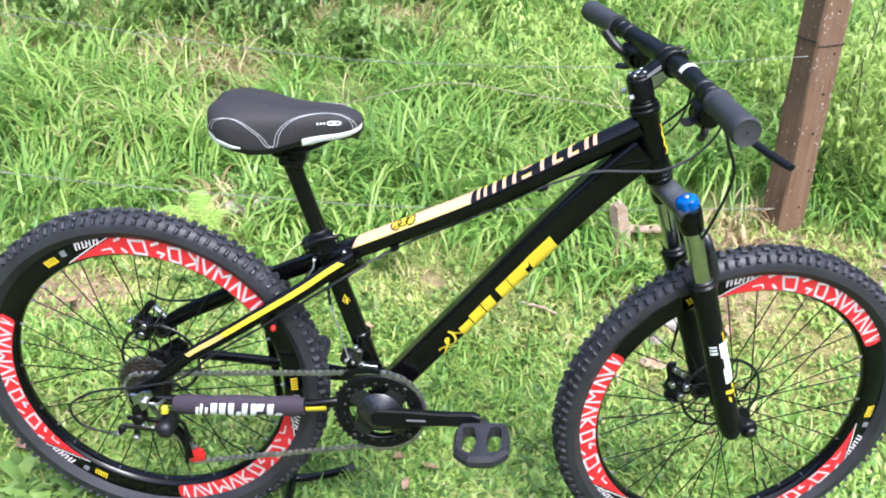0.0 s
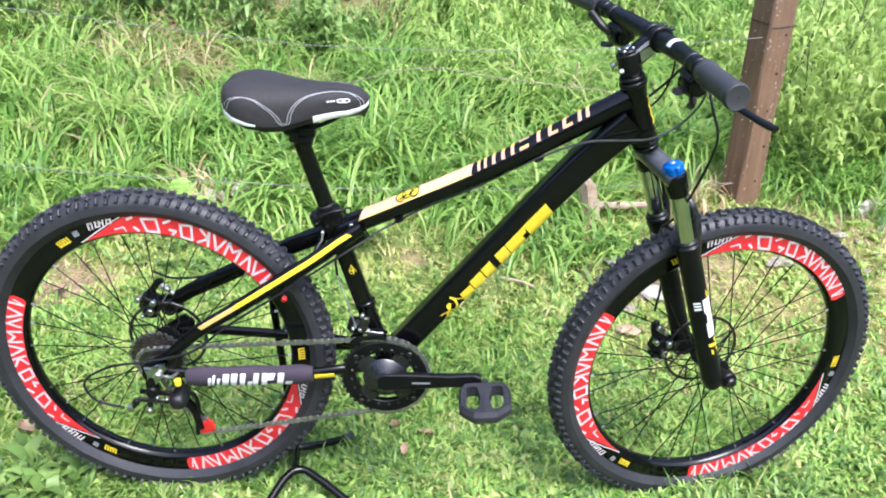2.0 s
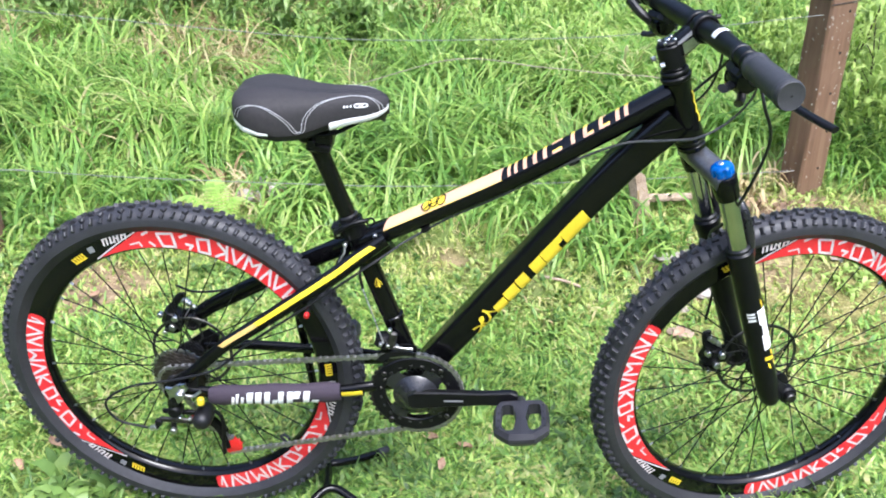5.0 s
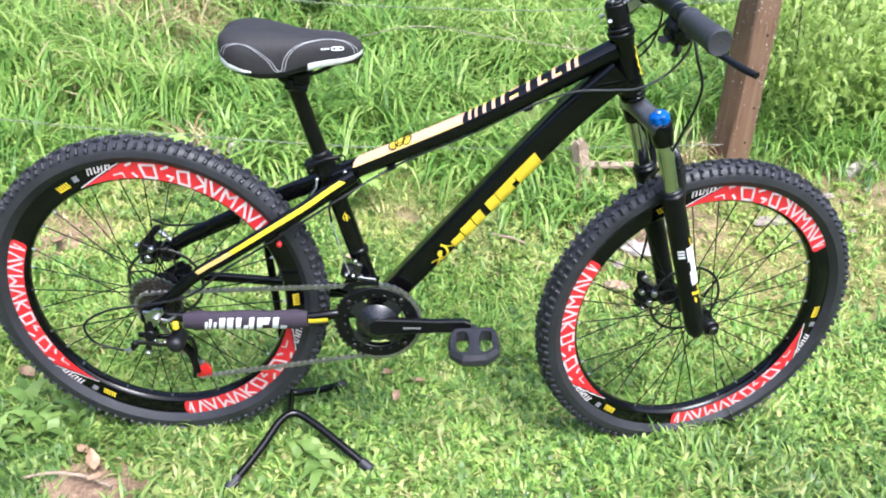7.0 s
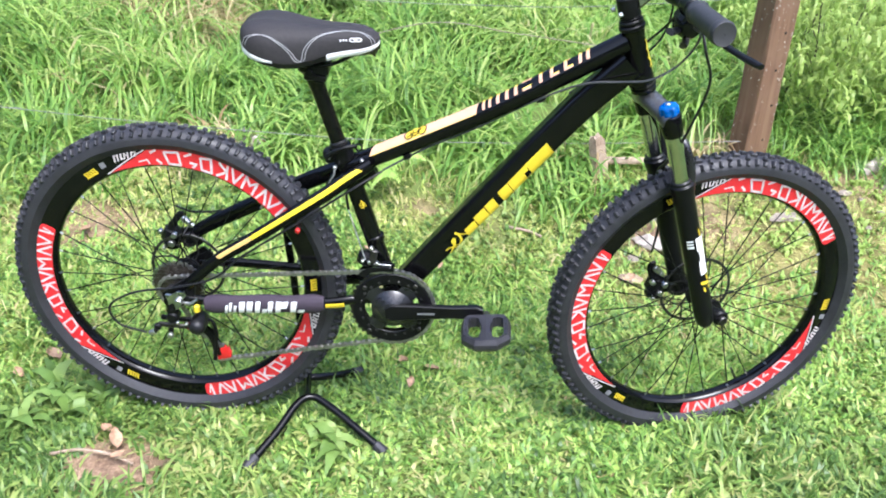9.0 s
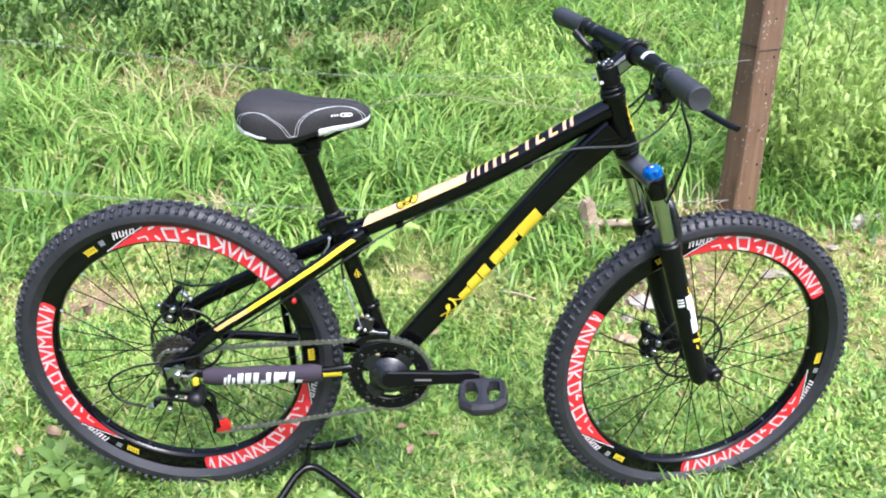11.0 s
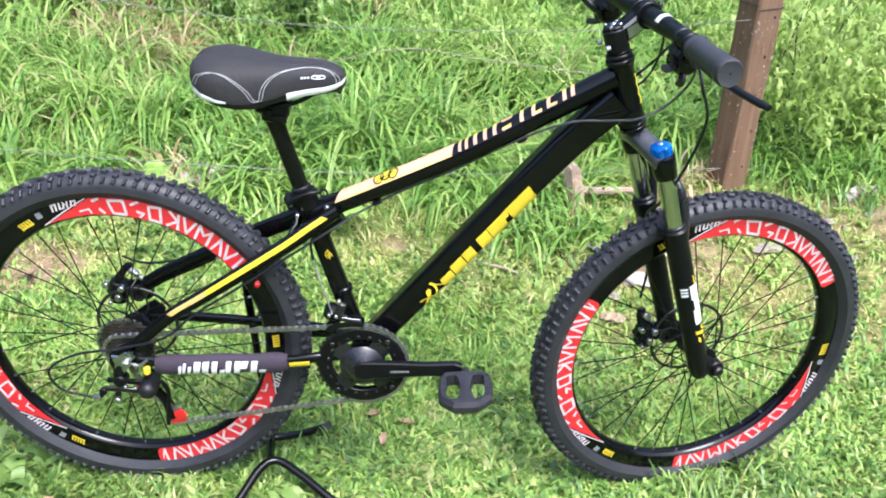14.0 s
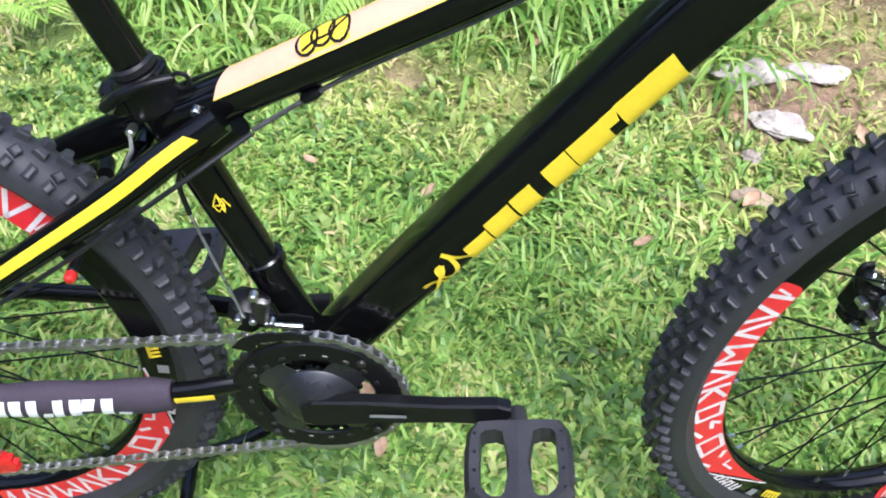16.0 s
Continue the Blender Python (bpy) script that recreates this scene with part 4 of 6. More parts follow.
ys = [-0.315 + 0.63 * i / 40 for i in range(41)]
bar = placed("handlebar", Geo().sweep([bar_at(y) for y in ys], [0.0158 if abs(y) < 0.080 else 0.0158 - 0.0028 * min(1, (abs(y) - 0.080) / 0.06) for y in ys], 20, up=(0, 0, 1)), SATIN, None, "black handlebar")
for side in (-1, 1):
    g = Geo()
    for a, b in ((0.074, 0.090),):
        P, R = [bar_at(side * a), bar_at(side * b)], [0.0150, 0.0143]
        g.grid([[bar_at(side * (a + (b - a) * u)) + Vector((0.0164 * math.cos(t) * -1, 0, 0.0164 * math.sin(t))) for t in (radians(20 + 12 * j) for j in range(10))] for u in (0, 0.5, 1)])
    if side < 0:
        part("mark", g, WHITE, bar, "white printed band")
    n, rows, rad = 36, [], []
    for i in range(n + 1):
        y = 0.205 + 0.113 * i / n
        r = 0.0160 + (0.0006 if i % 2 else 0.0) + (0.0008 if i > n - 3 else 0.0) + (0.0022 if i < 3 else 0.0) + 0.0022 * i / n
        rows.append(bar_at(side * y))
        rad.append(r)
    rows.append(bar_at(side * 0.3205))
    rad.append(0.0178)
    grip = placed("grip", Geo().sweep(rows, rad, 24, up=(0, 0, 1)), GRIP, None, "ribbed dark rubber grip")
    part("end_cap", Geo().lathe([(0.0, -0.0012), (0.0016, -0.0012), (0.0017, 0.0005), (0.0150, 0.0004), (0.0172, 0.0012), (0.0180, 0.0003), (0.0178, -0.0015)] if side > 0 else [(0.0, 0.0012), (0.0016, 0.0012), (0.0017, -0.0005), (0.0150, -0.0004), (0.0172, -0.0012), (0.0180, -0.0003), (0.0178, 0.0015)], 28, bar_at(side * 0.3215)), GRIP, grip)
    lever = placed("brake_lever", Geo().box((0.034, 0.030, 0.030), Matrix.Translation(bar_at(side * 0.150) + Vector((0.014, 0, -0.012))) @ pose(0, 0, 0, 0, 25, 0), 0.006), SATIN, None, "black brake lever")
    c = bar_at(side * 0.150)
    part("clamp", Geo().rod(bar_at(side * 0.176), bar_at(side * 0.188), 0.0148, seg=20, bevel=0.002), SATIN, lever)
    g = Geo().sweep(curve([c + Vector((0.030, side * 0.000, -0.036)), c + Vector((0.042, side * 0.035, -0.048)), c + Vector((0.043, side * 0.085, -0.051)), c + Vector((0.050, side * 0.125, -0.055)), c + Vector((0.058, side * 0.154, -0.058))], 5), [0.008] * 5 + [0.0068] * 10 + [0.0072] * 4 + [0.0065] * 2, 12, 0.7, up=(0, 0, 1))
    part("blade", g, SATIN, lever)
    part("barrel_adjuster", Geo().rod(c + Vector((0.020, -side * 0.014, -0.014)), c + Vector((0.026, -side * 0.040, -0.016)), 0.0052, 0.0044, 12, 0.001), DARKSTEEL, lever)
    s2 = bar_at(side * 0.136)
    shifter = placed("shifter", Geo().box((0.046, 0.042, 0.022), Matrix.Translation(s2 + Vector((0.010, side * 0.010, -0.030))) @ pose(0, 0, 0, 0, 30, 12 * side), 0.008), PLASTIC, None, "black gear shifter under the bar")
    part("clamp", Geo().rod(bar_at(side * 0.148), bar_at(side * 0.160), 0.0146, seg=20, bevel=0.002), PLASTIC, shifter)
    part("dial", Geo().rod(s2 + Vector((0.012, side * 0.010, -0.018)), s2 + Vector((0.018, side * 0.010, -0.004)), 0.016, 0.013, 20, 0.003), PLASTIC, shifter)
    g = Geo().sweep(curve([s2 + Vector((0.000, side * 0.014, -0.040)), s2 + Vector((-0.022, side * 0.026, -0.042 if side < 0 else -0.022)), s2 + Vector((-0.036, side * 0.046, -0.036 if side < 0 else -0.004))], 4), 0.0055 if side < 0 else 0.0075, 10, 1.4)
    part("thumb_lever", g, PLASTIC, shifter)
    part("housing", Geo().sweep([s2 + Vector((0.008, side * 0.010 + d, -0.036)) for d in (-0.021, -0.019, -0.012, 0.012, 0.019, 0.021)], [0.010, 0.016, 0.0205, 0.0205, 0.016, 0.010], 20), GLOSS, shifter, "rounded glossy cover")
    part("release_lever", Geo().sweep(curve([s2 + Vector((0.010, side * 0.010, -0.046)), s2 + Vector((0.000, side * 0.030, -0.058)), s2 + Vector((-0.010, side * 0.044, -0.060))], 4), 0.005, 10, 1.3), DARKSTEEL, shifter)


# cranks, rings, chain
def toothed(radius, inner, teeth, y0, y1, tooth=0.0042):
    g = Geo()
    k = teeth * 4
    out = []
    for i in range(k):
        a = 2 * math.pi * i / k
        r = radius + (tooth if i % 4 in (1,) else tooth * 0.55 if i % 4 in (0, 2) else -0.001)
        out.append((r * math.cos(a), r * math.sin(a)))
    inn = [(inner * math.cos(2 * math.pi * i / k), inner * math.sin(2 * math.pi * i / k)) for i in range(k)]
    rows = [[(x, y, z) for x, z in ring] for ring, y in ((out, y0), (out, y1), (inn, y1), (inn, y0), (out, y0))]
    return g.grid(rows, True)


AT_BB = Matrix.Translation(BB)
crank_drop = radians(5.0)
CRANK = Vector((math.cos(crank_drop), 0, math.sin(crank_drop)))
axle_r, axle_l = BB + CRANK * 0.172, BB - CRANK * 0.168
arm_path = [BB + Vector((0, -0.066, 0)) + CRANK * -0.012, BB + Vector((0, -0.066, 0)), BB + Vector((0, -0.067, 0)) + CRANK * 0.05, BB + Vector((0, -0.071, 0)) + CRANK * 0.12, axle_r + Vector((0, -0.074, 0)), axle_r + Vector((0, -0.074, 0)) + CRANK * 0.012]
def forged(path, halves, thick, cut=0.0022):
    """A flat-sided arm with cut edges along a path in the plane of the chainring."""
    rise_dir = Vector((-CRANK.z, 0, CRANK.x))
    rows = []
    for p, h in zip(path, halves):
        rows.append([p + rise_dir * a + Vector((0, b, 0)) for a, b in ((h - cut, -thick), (h, -thick + cut), (h, thick - cut), (h - cut, thick), (cut - h, thick), (-h, thick - cut), (-h, cut - thick), (cut - h, -thick))])
    return Geo().grid(rows, True, True)


crank = part("crankset", forged(arm_path, [0.0120, 0.0185, 0.0165, 0.0130, 0.0145, 0.0090], 0.0068), SATIN, bike, "black crankset with chainrings", sharp=20)
part("chainring", toothed(0.083, 0.068, 42, -0.0495, -0.0465), DARKSTEEL, crank, "", AT_BB)
part("chainring", toothed(0.066, 0.0570, 34, -0.0415, -0.039), DARKSTEEL, crank, "", AT_BB)
part("chainring", toothed(0.037, 0.028, 24, -0.034, -0.031), DARKSTEEL, crank, "", AT_BB)
guard = Geo().lathe([(0.0570, -0.0500), (0.0800, -0.0500), (0.0810, -0.0515), (0.0785, -0.0535), (0.0580, -0.0535), (0.0565, -0.0520)], 64, closed=True)
part("chain_guard", guard, SATIN, crank, "black plastic chain guard", AT_BB)
g = Geo()
for i in range(4):
    a = radians(45 + 90 * i) + crank_drop
    d = Vector((math.cos(a), 0, math.sin(a)))
    g.sweep([Vector((0, -0.0515, 0)) + d * 0.012, Vector((0, -0.0515, 0)) + d * 0.046, Vector((0, -0.0515, 0)) + d * 0.060], [0.022, 0.0190, 0.0200], 14, 0.12)
g.lathe([(0.0, -0.0700), (0.019, -0.0700), (0.0215, -0.0690), (0.0300, -0.0625), (0.0400, -0.0560), (0.0420, -0.0535), (0.0400, -0.050), (0.0, -0.048)], 40)
part("spider", g, SHEEN, crank, "glossy black spider", AT_BB)
for i in range(4):
    a = radians(45 + 90 * i) + crank_drop
    part("ring_bolt", Geo().rod((0.072 * math.cos(a), -0.053, 0.072 * math.sin(a)), (0.072 * math.cos(a), -0.057, 0.072 * math.sin(a)), 0.0046, seg=12, bevel=0.001), DARKSTEEL, crank, "", AT_BB)
for i in range(20):
    a = radians(18 * i + 6)
    part("guard_stud", Geo().box((0.006, 0.002, 0.004), pose(0.0640 * math.cos(a), -0.0538, 0.0640 * math.sin(a), 0, -math.degrees(a) + 90, 0), 0.0006), DARKSTEEL, crank, "", AT_BB)
g = Geo()
tri = [BB + CRANK * (0.035 + 0.0058 * i) + Vector((0, -0.0755 - 0.0004 * i, 0.0)) for i in range(11)]
g.grid([[p + Vector((0, 0.0008, -0.0022)), p + Vector((0, 0.0008, 0.0022))] for p in tri[3:10]])
part("mark", g, GREYMARK, crank, "grey printed bar")
part("crank_arm", Geo().sweep([BB + Vector((0, 0.066, 0)), BB + Vector((0, 0.068, 0)) - CRANK * 0.08, axle_l + Vector((0, 0.074, 0)), axle_l + Vector((0, 0.074, 0)) - CRANK * 0.012], [0.018, 0.0145, 0.0145, 0.009], 16, 0.5), SATIN, crank)


def pedal(axle, side, tilt):
    m = Matrix.Translation(axle + Vector((0, side * 0.132, 0))) @ pose(0, 0, 0, 0, tilt, 0) @ Matrix.Diagonal((0.92, 0.94, 0.95, 1))
    p = part("pedal", Geo().rod((0, -0.044, 0), (0, 0.044, 0), 0.0118, seg=14, bevel=0.002), PEDAL, bike, "black plastic platform pedal", m)
    for sx in (-1, 1):
        outer = [(0.0, -0.0565), (0.012, -0.0565), (0.024, -0.0555), (0.038, -0.0440), (0.0510, -0.0320), (0.0525, -0.008), (0.0520, 0.018), (0.0500, 0.036), (0.0420, 0.048), (0.020, 0.049), (0.0, 0.049), (0.0, 0.0)]
        window = [(0.0140, -0.033), (0.0175, -0.037), (0.0260, -0.037), (0.0330, -0.031), (0.0365, -0.024), (0.0375, -0.006), (0.0375, 0.012), (0.0365, 0.029), (0.0325, 0.034), (0.0220, 0.035), (0.0150, 0.032), (0.0085, -0.002)]
        rows = [[(sx * x * k, y * k, z) for x, y in ring] for ring, z, k in ((outer, -0.0140, 0.90), (outer, -0.005, 1.0), (outer, 0.004, 1.0), (outer, 0.0130, 0.90), (window, 0.0115, 1.0), (window, -0.0115, 1.0), (outer, -0.0140, 0.90))]
        part("cage", Geo().grid(rows, True), PEDAL, p, sharp=24)
        part("reflector_seat", Geo().box((0.005, 0.036, 0.012), pose(sx * 0.0500, 0, 0), 0.002), PEDAL, p)
        for py in (-0.030, -0.010, 0.010, 0.030):
            part("grip_pin", Geo().rod((sx * 0.042, py, 0.010), (sx * 0.042, py, 0.0135), 0.0016, seg=6), SATIN, p)
    part("axle", Geo().rod((0, -side * 0.040, 0), (0, -side * 0.066, 0), 0.0125, 0.0085, 14, 0.001), PEDAL, p)
    return p


pedal(axle_r + Vector((0.018, 0.004, -0.008)), -1, -5)
pedal(axle_l + Vector((-0.012, 0, 0.010)), 1, -6)

# cassette, derailleurs, chain
cassette = part("cassette", Geo().lathe([(0.0, -0.056), (0.014, -0.056), (0.017, -0.052), (0.017, -0.022), (0.0, -0.022)], 24), DARKSTEEL, bike, "dark steel gear cassette", REAR)
# the largest cog is coloured brighter, in place of light on its rim
for i, (r, n) in enumerate(((0.053, 28), (0.047, 24), (0.042, 21), (0.037, 18), (0.032, 16), (0.028, 14), (0.024, 12))):
    part("cog", toothed(r, 0.015, n, -0.0235 - 0.0045 * i, -0.0250 - 0.0045 * i, 0.0034), COGSTEEL if i else STEEL, cassette)
J1, J2 = Vector((0.030, -0.046, 0.252)), Vector((0.085, -0.046, 0.187))
COG = Vector((0.0, -0.046, HUB_Z))
ring = Vector((BB.x, -0.048, BB.z))


def arc(c, r, a0, a1, n):
    return [c + Vector((r * math.cos(radians(a0 + (a1 - a0) * i / n)), 0, r * math.sin(radians(a0 + (a1 - a0) * i / n)))) for i in range(n + 1)]


loop = arc(ring, 0.0845, 94, -104, 40) + arc(J2, 0.017, -100, -268, 12) + arc(J1, 0.017, -60, 100, 10) + arc(COG, 0.0335, -78, -264, 16)
loop.append(loop[0])
lens = [0.0]
for a, b in zip(loop, loop[1:]):
    lens.append(lens[-1] + (b - a).length)
g, count = Geo(), int(lens[-1] / 0.0127)
for i in range(count):
    d = lens[-1] * (i + 0.5) / count
    j = max(k for k in range(len(loop) - 1) if lens[k] <= d)
    t = (d - lens[j]) / max(lens[j + 1] - lens[j], 1e-6)
    p, h = loop[j].lerp(loop[j + 1], t), (loop[j + 1] - loop[j]).normalized()
    rot = Matrix.Translation(p) @ pose(0, 0, 0, 0, -math.degrees(math.atan2(h.z, h.x)), 0)
    w = 0.0034 if i % 2 else 0.0022
    shape = [(0.0078 * x, 0.0040 * z) for x, z in ((-1, 0), (-0.85, 0.7), (-0.55, 1), (-0.2, 0.6), (0.2, 0.6), (0.55, 1), (0.85, 0.7), (1, 0), (0.85, -0.7), (0.55, -1), (0.2, -0.6), (-0.2, -0.6), (-0.55, -1), (-0.85, -0.7))]
    for s in (-1, 1):
        g.plate(shape, s * w, s * (w + 0.0011), rot)
    g.rod(rot @ Vector((0.00635, -0.0042, 0)), rot @ Vector((0.00635, 0.0042, 0)), 0.0032, seg=8)
part("chain", g, CHAIN, bike, "steel roller chain")

rd = part("rear_derailleur", Geo().sweep(curve([(0.006, -0.078, 0.330), (0.003, -0.082, 0.314), (0.004, -0.082, 0.292)], 4), [0.0115, 0.0115, 0.0115, 0.012, 0.0125, 0.012, 0.0115, 0.011, 0.0105], 16), GLOSS, bike, "rear derailleur of steel and black plastic with red jockey wheels")
part("hanger", Geo().plate([(-0.006, 0.352), (0.006, 0.351), (0.016, 0.358), (0.033, 0.361), (0.037, 0.352), (0.028, 0.342), (0.024, 0.328), (0.014, 0.318), (-0.002, 0.320), (-0.001, 0.336)], -0.089, -0.083), STEEL, rd, "bright steel hanger plate", sharp=20)
part("mount_bolt", Geo().rod((0.020, -0.088, 0.338), (0.020, -0.097, 0.338), 0.0085, seg=12, bevel=0.002), STEEL, rd)
part("bracket_arm", Geo().sweep(curve([(0.028, -0.088, 0.336), (0.042, -0.086, 0.333), (0.056, -0.082, 0.342)], 4), 0.0032, 8), STEEL, rd, "bright steel guide arm")
part("knuckle", Geo().rod((0.004, -0.070, 0.300), (0.004, -0.096, 0.300), 0.0125, seg=18, bevel=0.003), SATIN, rd)
for y0, z0, mat in ((-0.090, 0.281, DARKSTEEL), (-0.072, 0.286, SATIN)):
    part("linkage", Geo().box((0.062, 0.006, 0.011), pose(0.004, y0, z0, 0, 3, 0), 0.002), mat, rd)
part("linkage_bolt", Geo().rod((-0.028, -0.088, 0.278), (-0.028, -0.098, 0.278), 0.0075, seg=12, bevel=0.002), SATIN, rd)
part("spring_cap", Geo().sweep([(0.050, y, 0.278) for y in (-0.046, -0.052, -0.072, -0.086, -0.094, -0.099, -0.101)], [0.012, 0.0165, 0.0175, 0.0172, 0.0150, 0.0100, 0.004], 24), PLASTIC, rd, "rounded black spring housing")
part("cable_arm", Geo().sweep(curve([(-0.026, -0.088, 0.276), (-0.033, -0.088, 0.268), (-0.038, -0.088, 0.262)], 4), 0.0050, 10), SATIN, rd)
part("barrel_adjuster", Geo().rod((-0.036, -0.088, 0.263), (-0.049, -0.088, 0.258), 0.0064, 0.0052, 12, 0.001), STEEL, rd)
for x0, z0, q in ((-0.004, 0.258, 0.0062), (0.014, 0.290, 0.0034), (0.032, 0.288, 0.0030)):
    part("bolt", Geo().rod((x0, -0.088, z0), (x0, -0.098, z0), q, seg=10, bevel=0.0015), STEEL, rd)
part("bolt_arm", Geo().box((0.010, 0.006, 0.026), pose(-0.004, -0.087, 0.268, 0, 4, 0), 0.002), SATIN, rd)
for y in (-0.052, -0.040):
    g = Geo().sweep(curve([Vector((0.028, y, 0.262)), Vector((0.052, y, 0.246)), Vector((0.068, y, 0.222)), Vector((0.076, y, 0.184))], 4), [0.009] * 4 + [0.0065] * 5 + [0.0075] * 4, 10, 0.16)
    part("cage_plate", g, SATIN, rd)
part("cage_arm", Geo().sweep(curve([(0.052, -0.060, 0.282), (0.074, -0.062, 0.276), (0.080, -0.062, 0.248), (0.074, -0.060, 0.208), (0.070, -0.058, 0.176)], 4), 0.0040, 10, 0.6), SATIN, rd)
part("jockey_wheel", toothed(0.0145, 0.004, 11, -0.049, -0.043, 0.003).move(Matrix.Translation((J1.x, 0, J1.z))), REDPLASTIC, rd, "red plastic jockey wheel")
part("jockey_wheel", toothed(0.0155, 0.004, 11, -0.050, -0.042, 0.003).move(Matrix.Translation((J2.x, 0, J2.z))), REDPLASTIC, rd, "red plastic jockey wheel")
part("jockey_cover", Geo().lathe([(0.0, -0.052), (0.009, -0.052), (0.0125, -0.051), (0.0125, -0.049)], 18, (J2.x + 0.003, 0, J2.z + 0.004)), REDPLASTIC, rd, "red plastic cover")

fd = part("front_derailleur", Geo().rod((0.4045, 0, 0.452), (0.4010, 0, 0.464), 0.0192, seg=22, bevel=0.002), GLOSS, bike, "black front derailleur with steel bolts and linkage")
part("body", Geo().box((0.034, 0.030, 0.030), pose(0.388, -0.026, 0.424, 0, 14, 0), 0.007), SATIN, fd)
part("linkage", Geo().box((0.015, 0.010, 0.036), pose(0.404, -0.043, 0.436, 0, 12, 0), 0.003), DARKSTEEL, fd)
part("linkage", Geo().box((0.044, 0.004, 0.006), pose(0.418, -0.046, 0.421, 0, 4, 0), 0.001), STEEL, fd)
for x, z, r in ((0.401, 0.457, 0.0040), (0.396, 0.426, 0.0036), (0.412, 0.424, 0.0034), (0.383, 0.428, 0.0034)):
    part("bolt", Geo().rod((x, -0.040, z), (x, -0.0495, z), r, seg=10, bevel=0.001), STEEL, fd)
for y in (-0.056, -0.034):
    g = Geo().plate([(0.374, 0.400), (0.384, 0.412), (0.400, 0.419), (0.428, 0.422), (0.446, 0.418), (0.446, 0.411), (0.425, 0.412), (0.402, 0.408), (0.388, 0.396)], y, y + 0.0016)
    part("cage_plate", g, SATIN, fd)
part("cable", Geo().sweep([(0.353, -0.016, 0.525), (0.389, -0.046, 0.430)], 0.0014, 6), STEEL, fd, "bare bright gear cable")

# chainstay sleeve
line = [(0.066 + 0.240 * i / 12, -0.0655 + 0.010 * i / 12, 0.321 + 0.008 * i / 12) for i in range(13)]
rr = [0.0165] + [0.0195 + 0.0012 * math.sin(i * 1.3) for i in range(1, 12)] + [0.0165]
sleeve = part("chainstay_sleeve", Geo().sweep(line, rr, 22, 0.75), NEOPRENE, bike, "dark neoprene chainstay sleeve with white printed shapes")
g = Geo()
for s0, s1, a0, a1 in ((0.245, 0.262, -64, -22), (0.272, 0.288, -58, -12), (0.298, 0.316, -64, -24), (0.335, 0.372, -62, -8), (0.385, 0.422, -62, -8), (0.440, 0.472, -62, -8), (0.482, 0.512, -62, -36), (0.522, 0.552, -62, -8),
                       (0.572, 0.606, -62, -8), (0.612, 0.650, -36, -8), (0.668, 0.704, -62, -8), (0.712, 0.752, -62, -40)):
    tube_patch(g, line, rr, [(0.15 + (s - 0.235) * 1.30, a * 1.60 + 50) for s, a in ((s0, a0), (s1, a0), (s1 + 0.016, a1), (s0 + 0.016, a1))], 0.0008, 0.75, 2, 5)
part("print", g, WHITE, sleeve, "white printed block shapes")
SHORT = [Vector((0.308, -0.0545, 0.331)), Vector((0.325, -0.0530, 0.332)), Vector((0.346, -0.0510, 0.3335))]
g = tube_patch(Geo(), SHORT, [0.0112] * 3, [(0.0, -48), (1.0, -48), (1.0, 14), (0.0, 14)], 0.0006, 0.85, 6, 5)
part("sticker", g, YELLOW, bike, "yellow band on the chainstay")
g = Geo().box((0.012, 0.012, 0.018), pose(0.052, -0.080, 0.318), 0.003)
part("clip", g, YELLOW, bike, "yellow clip")


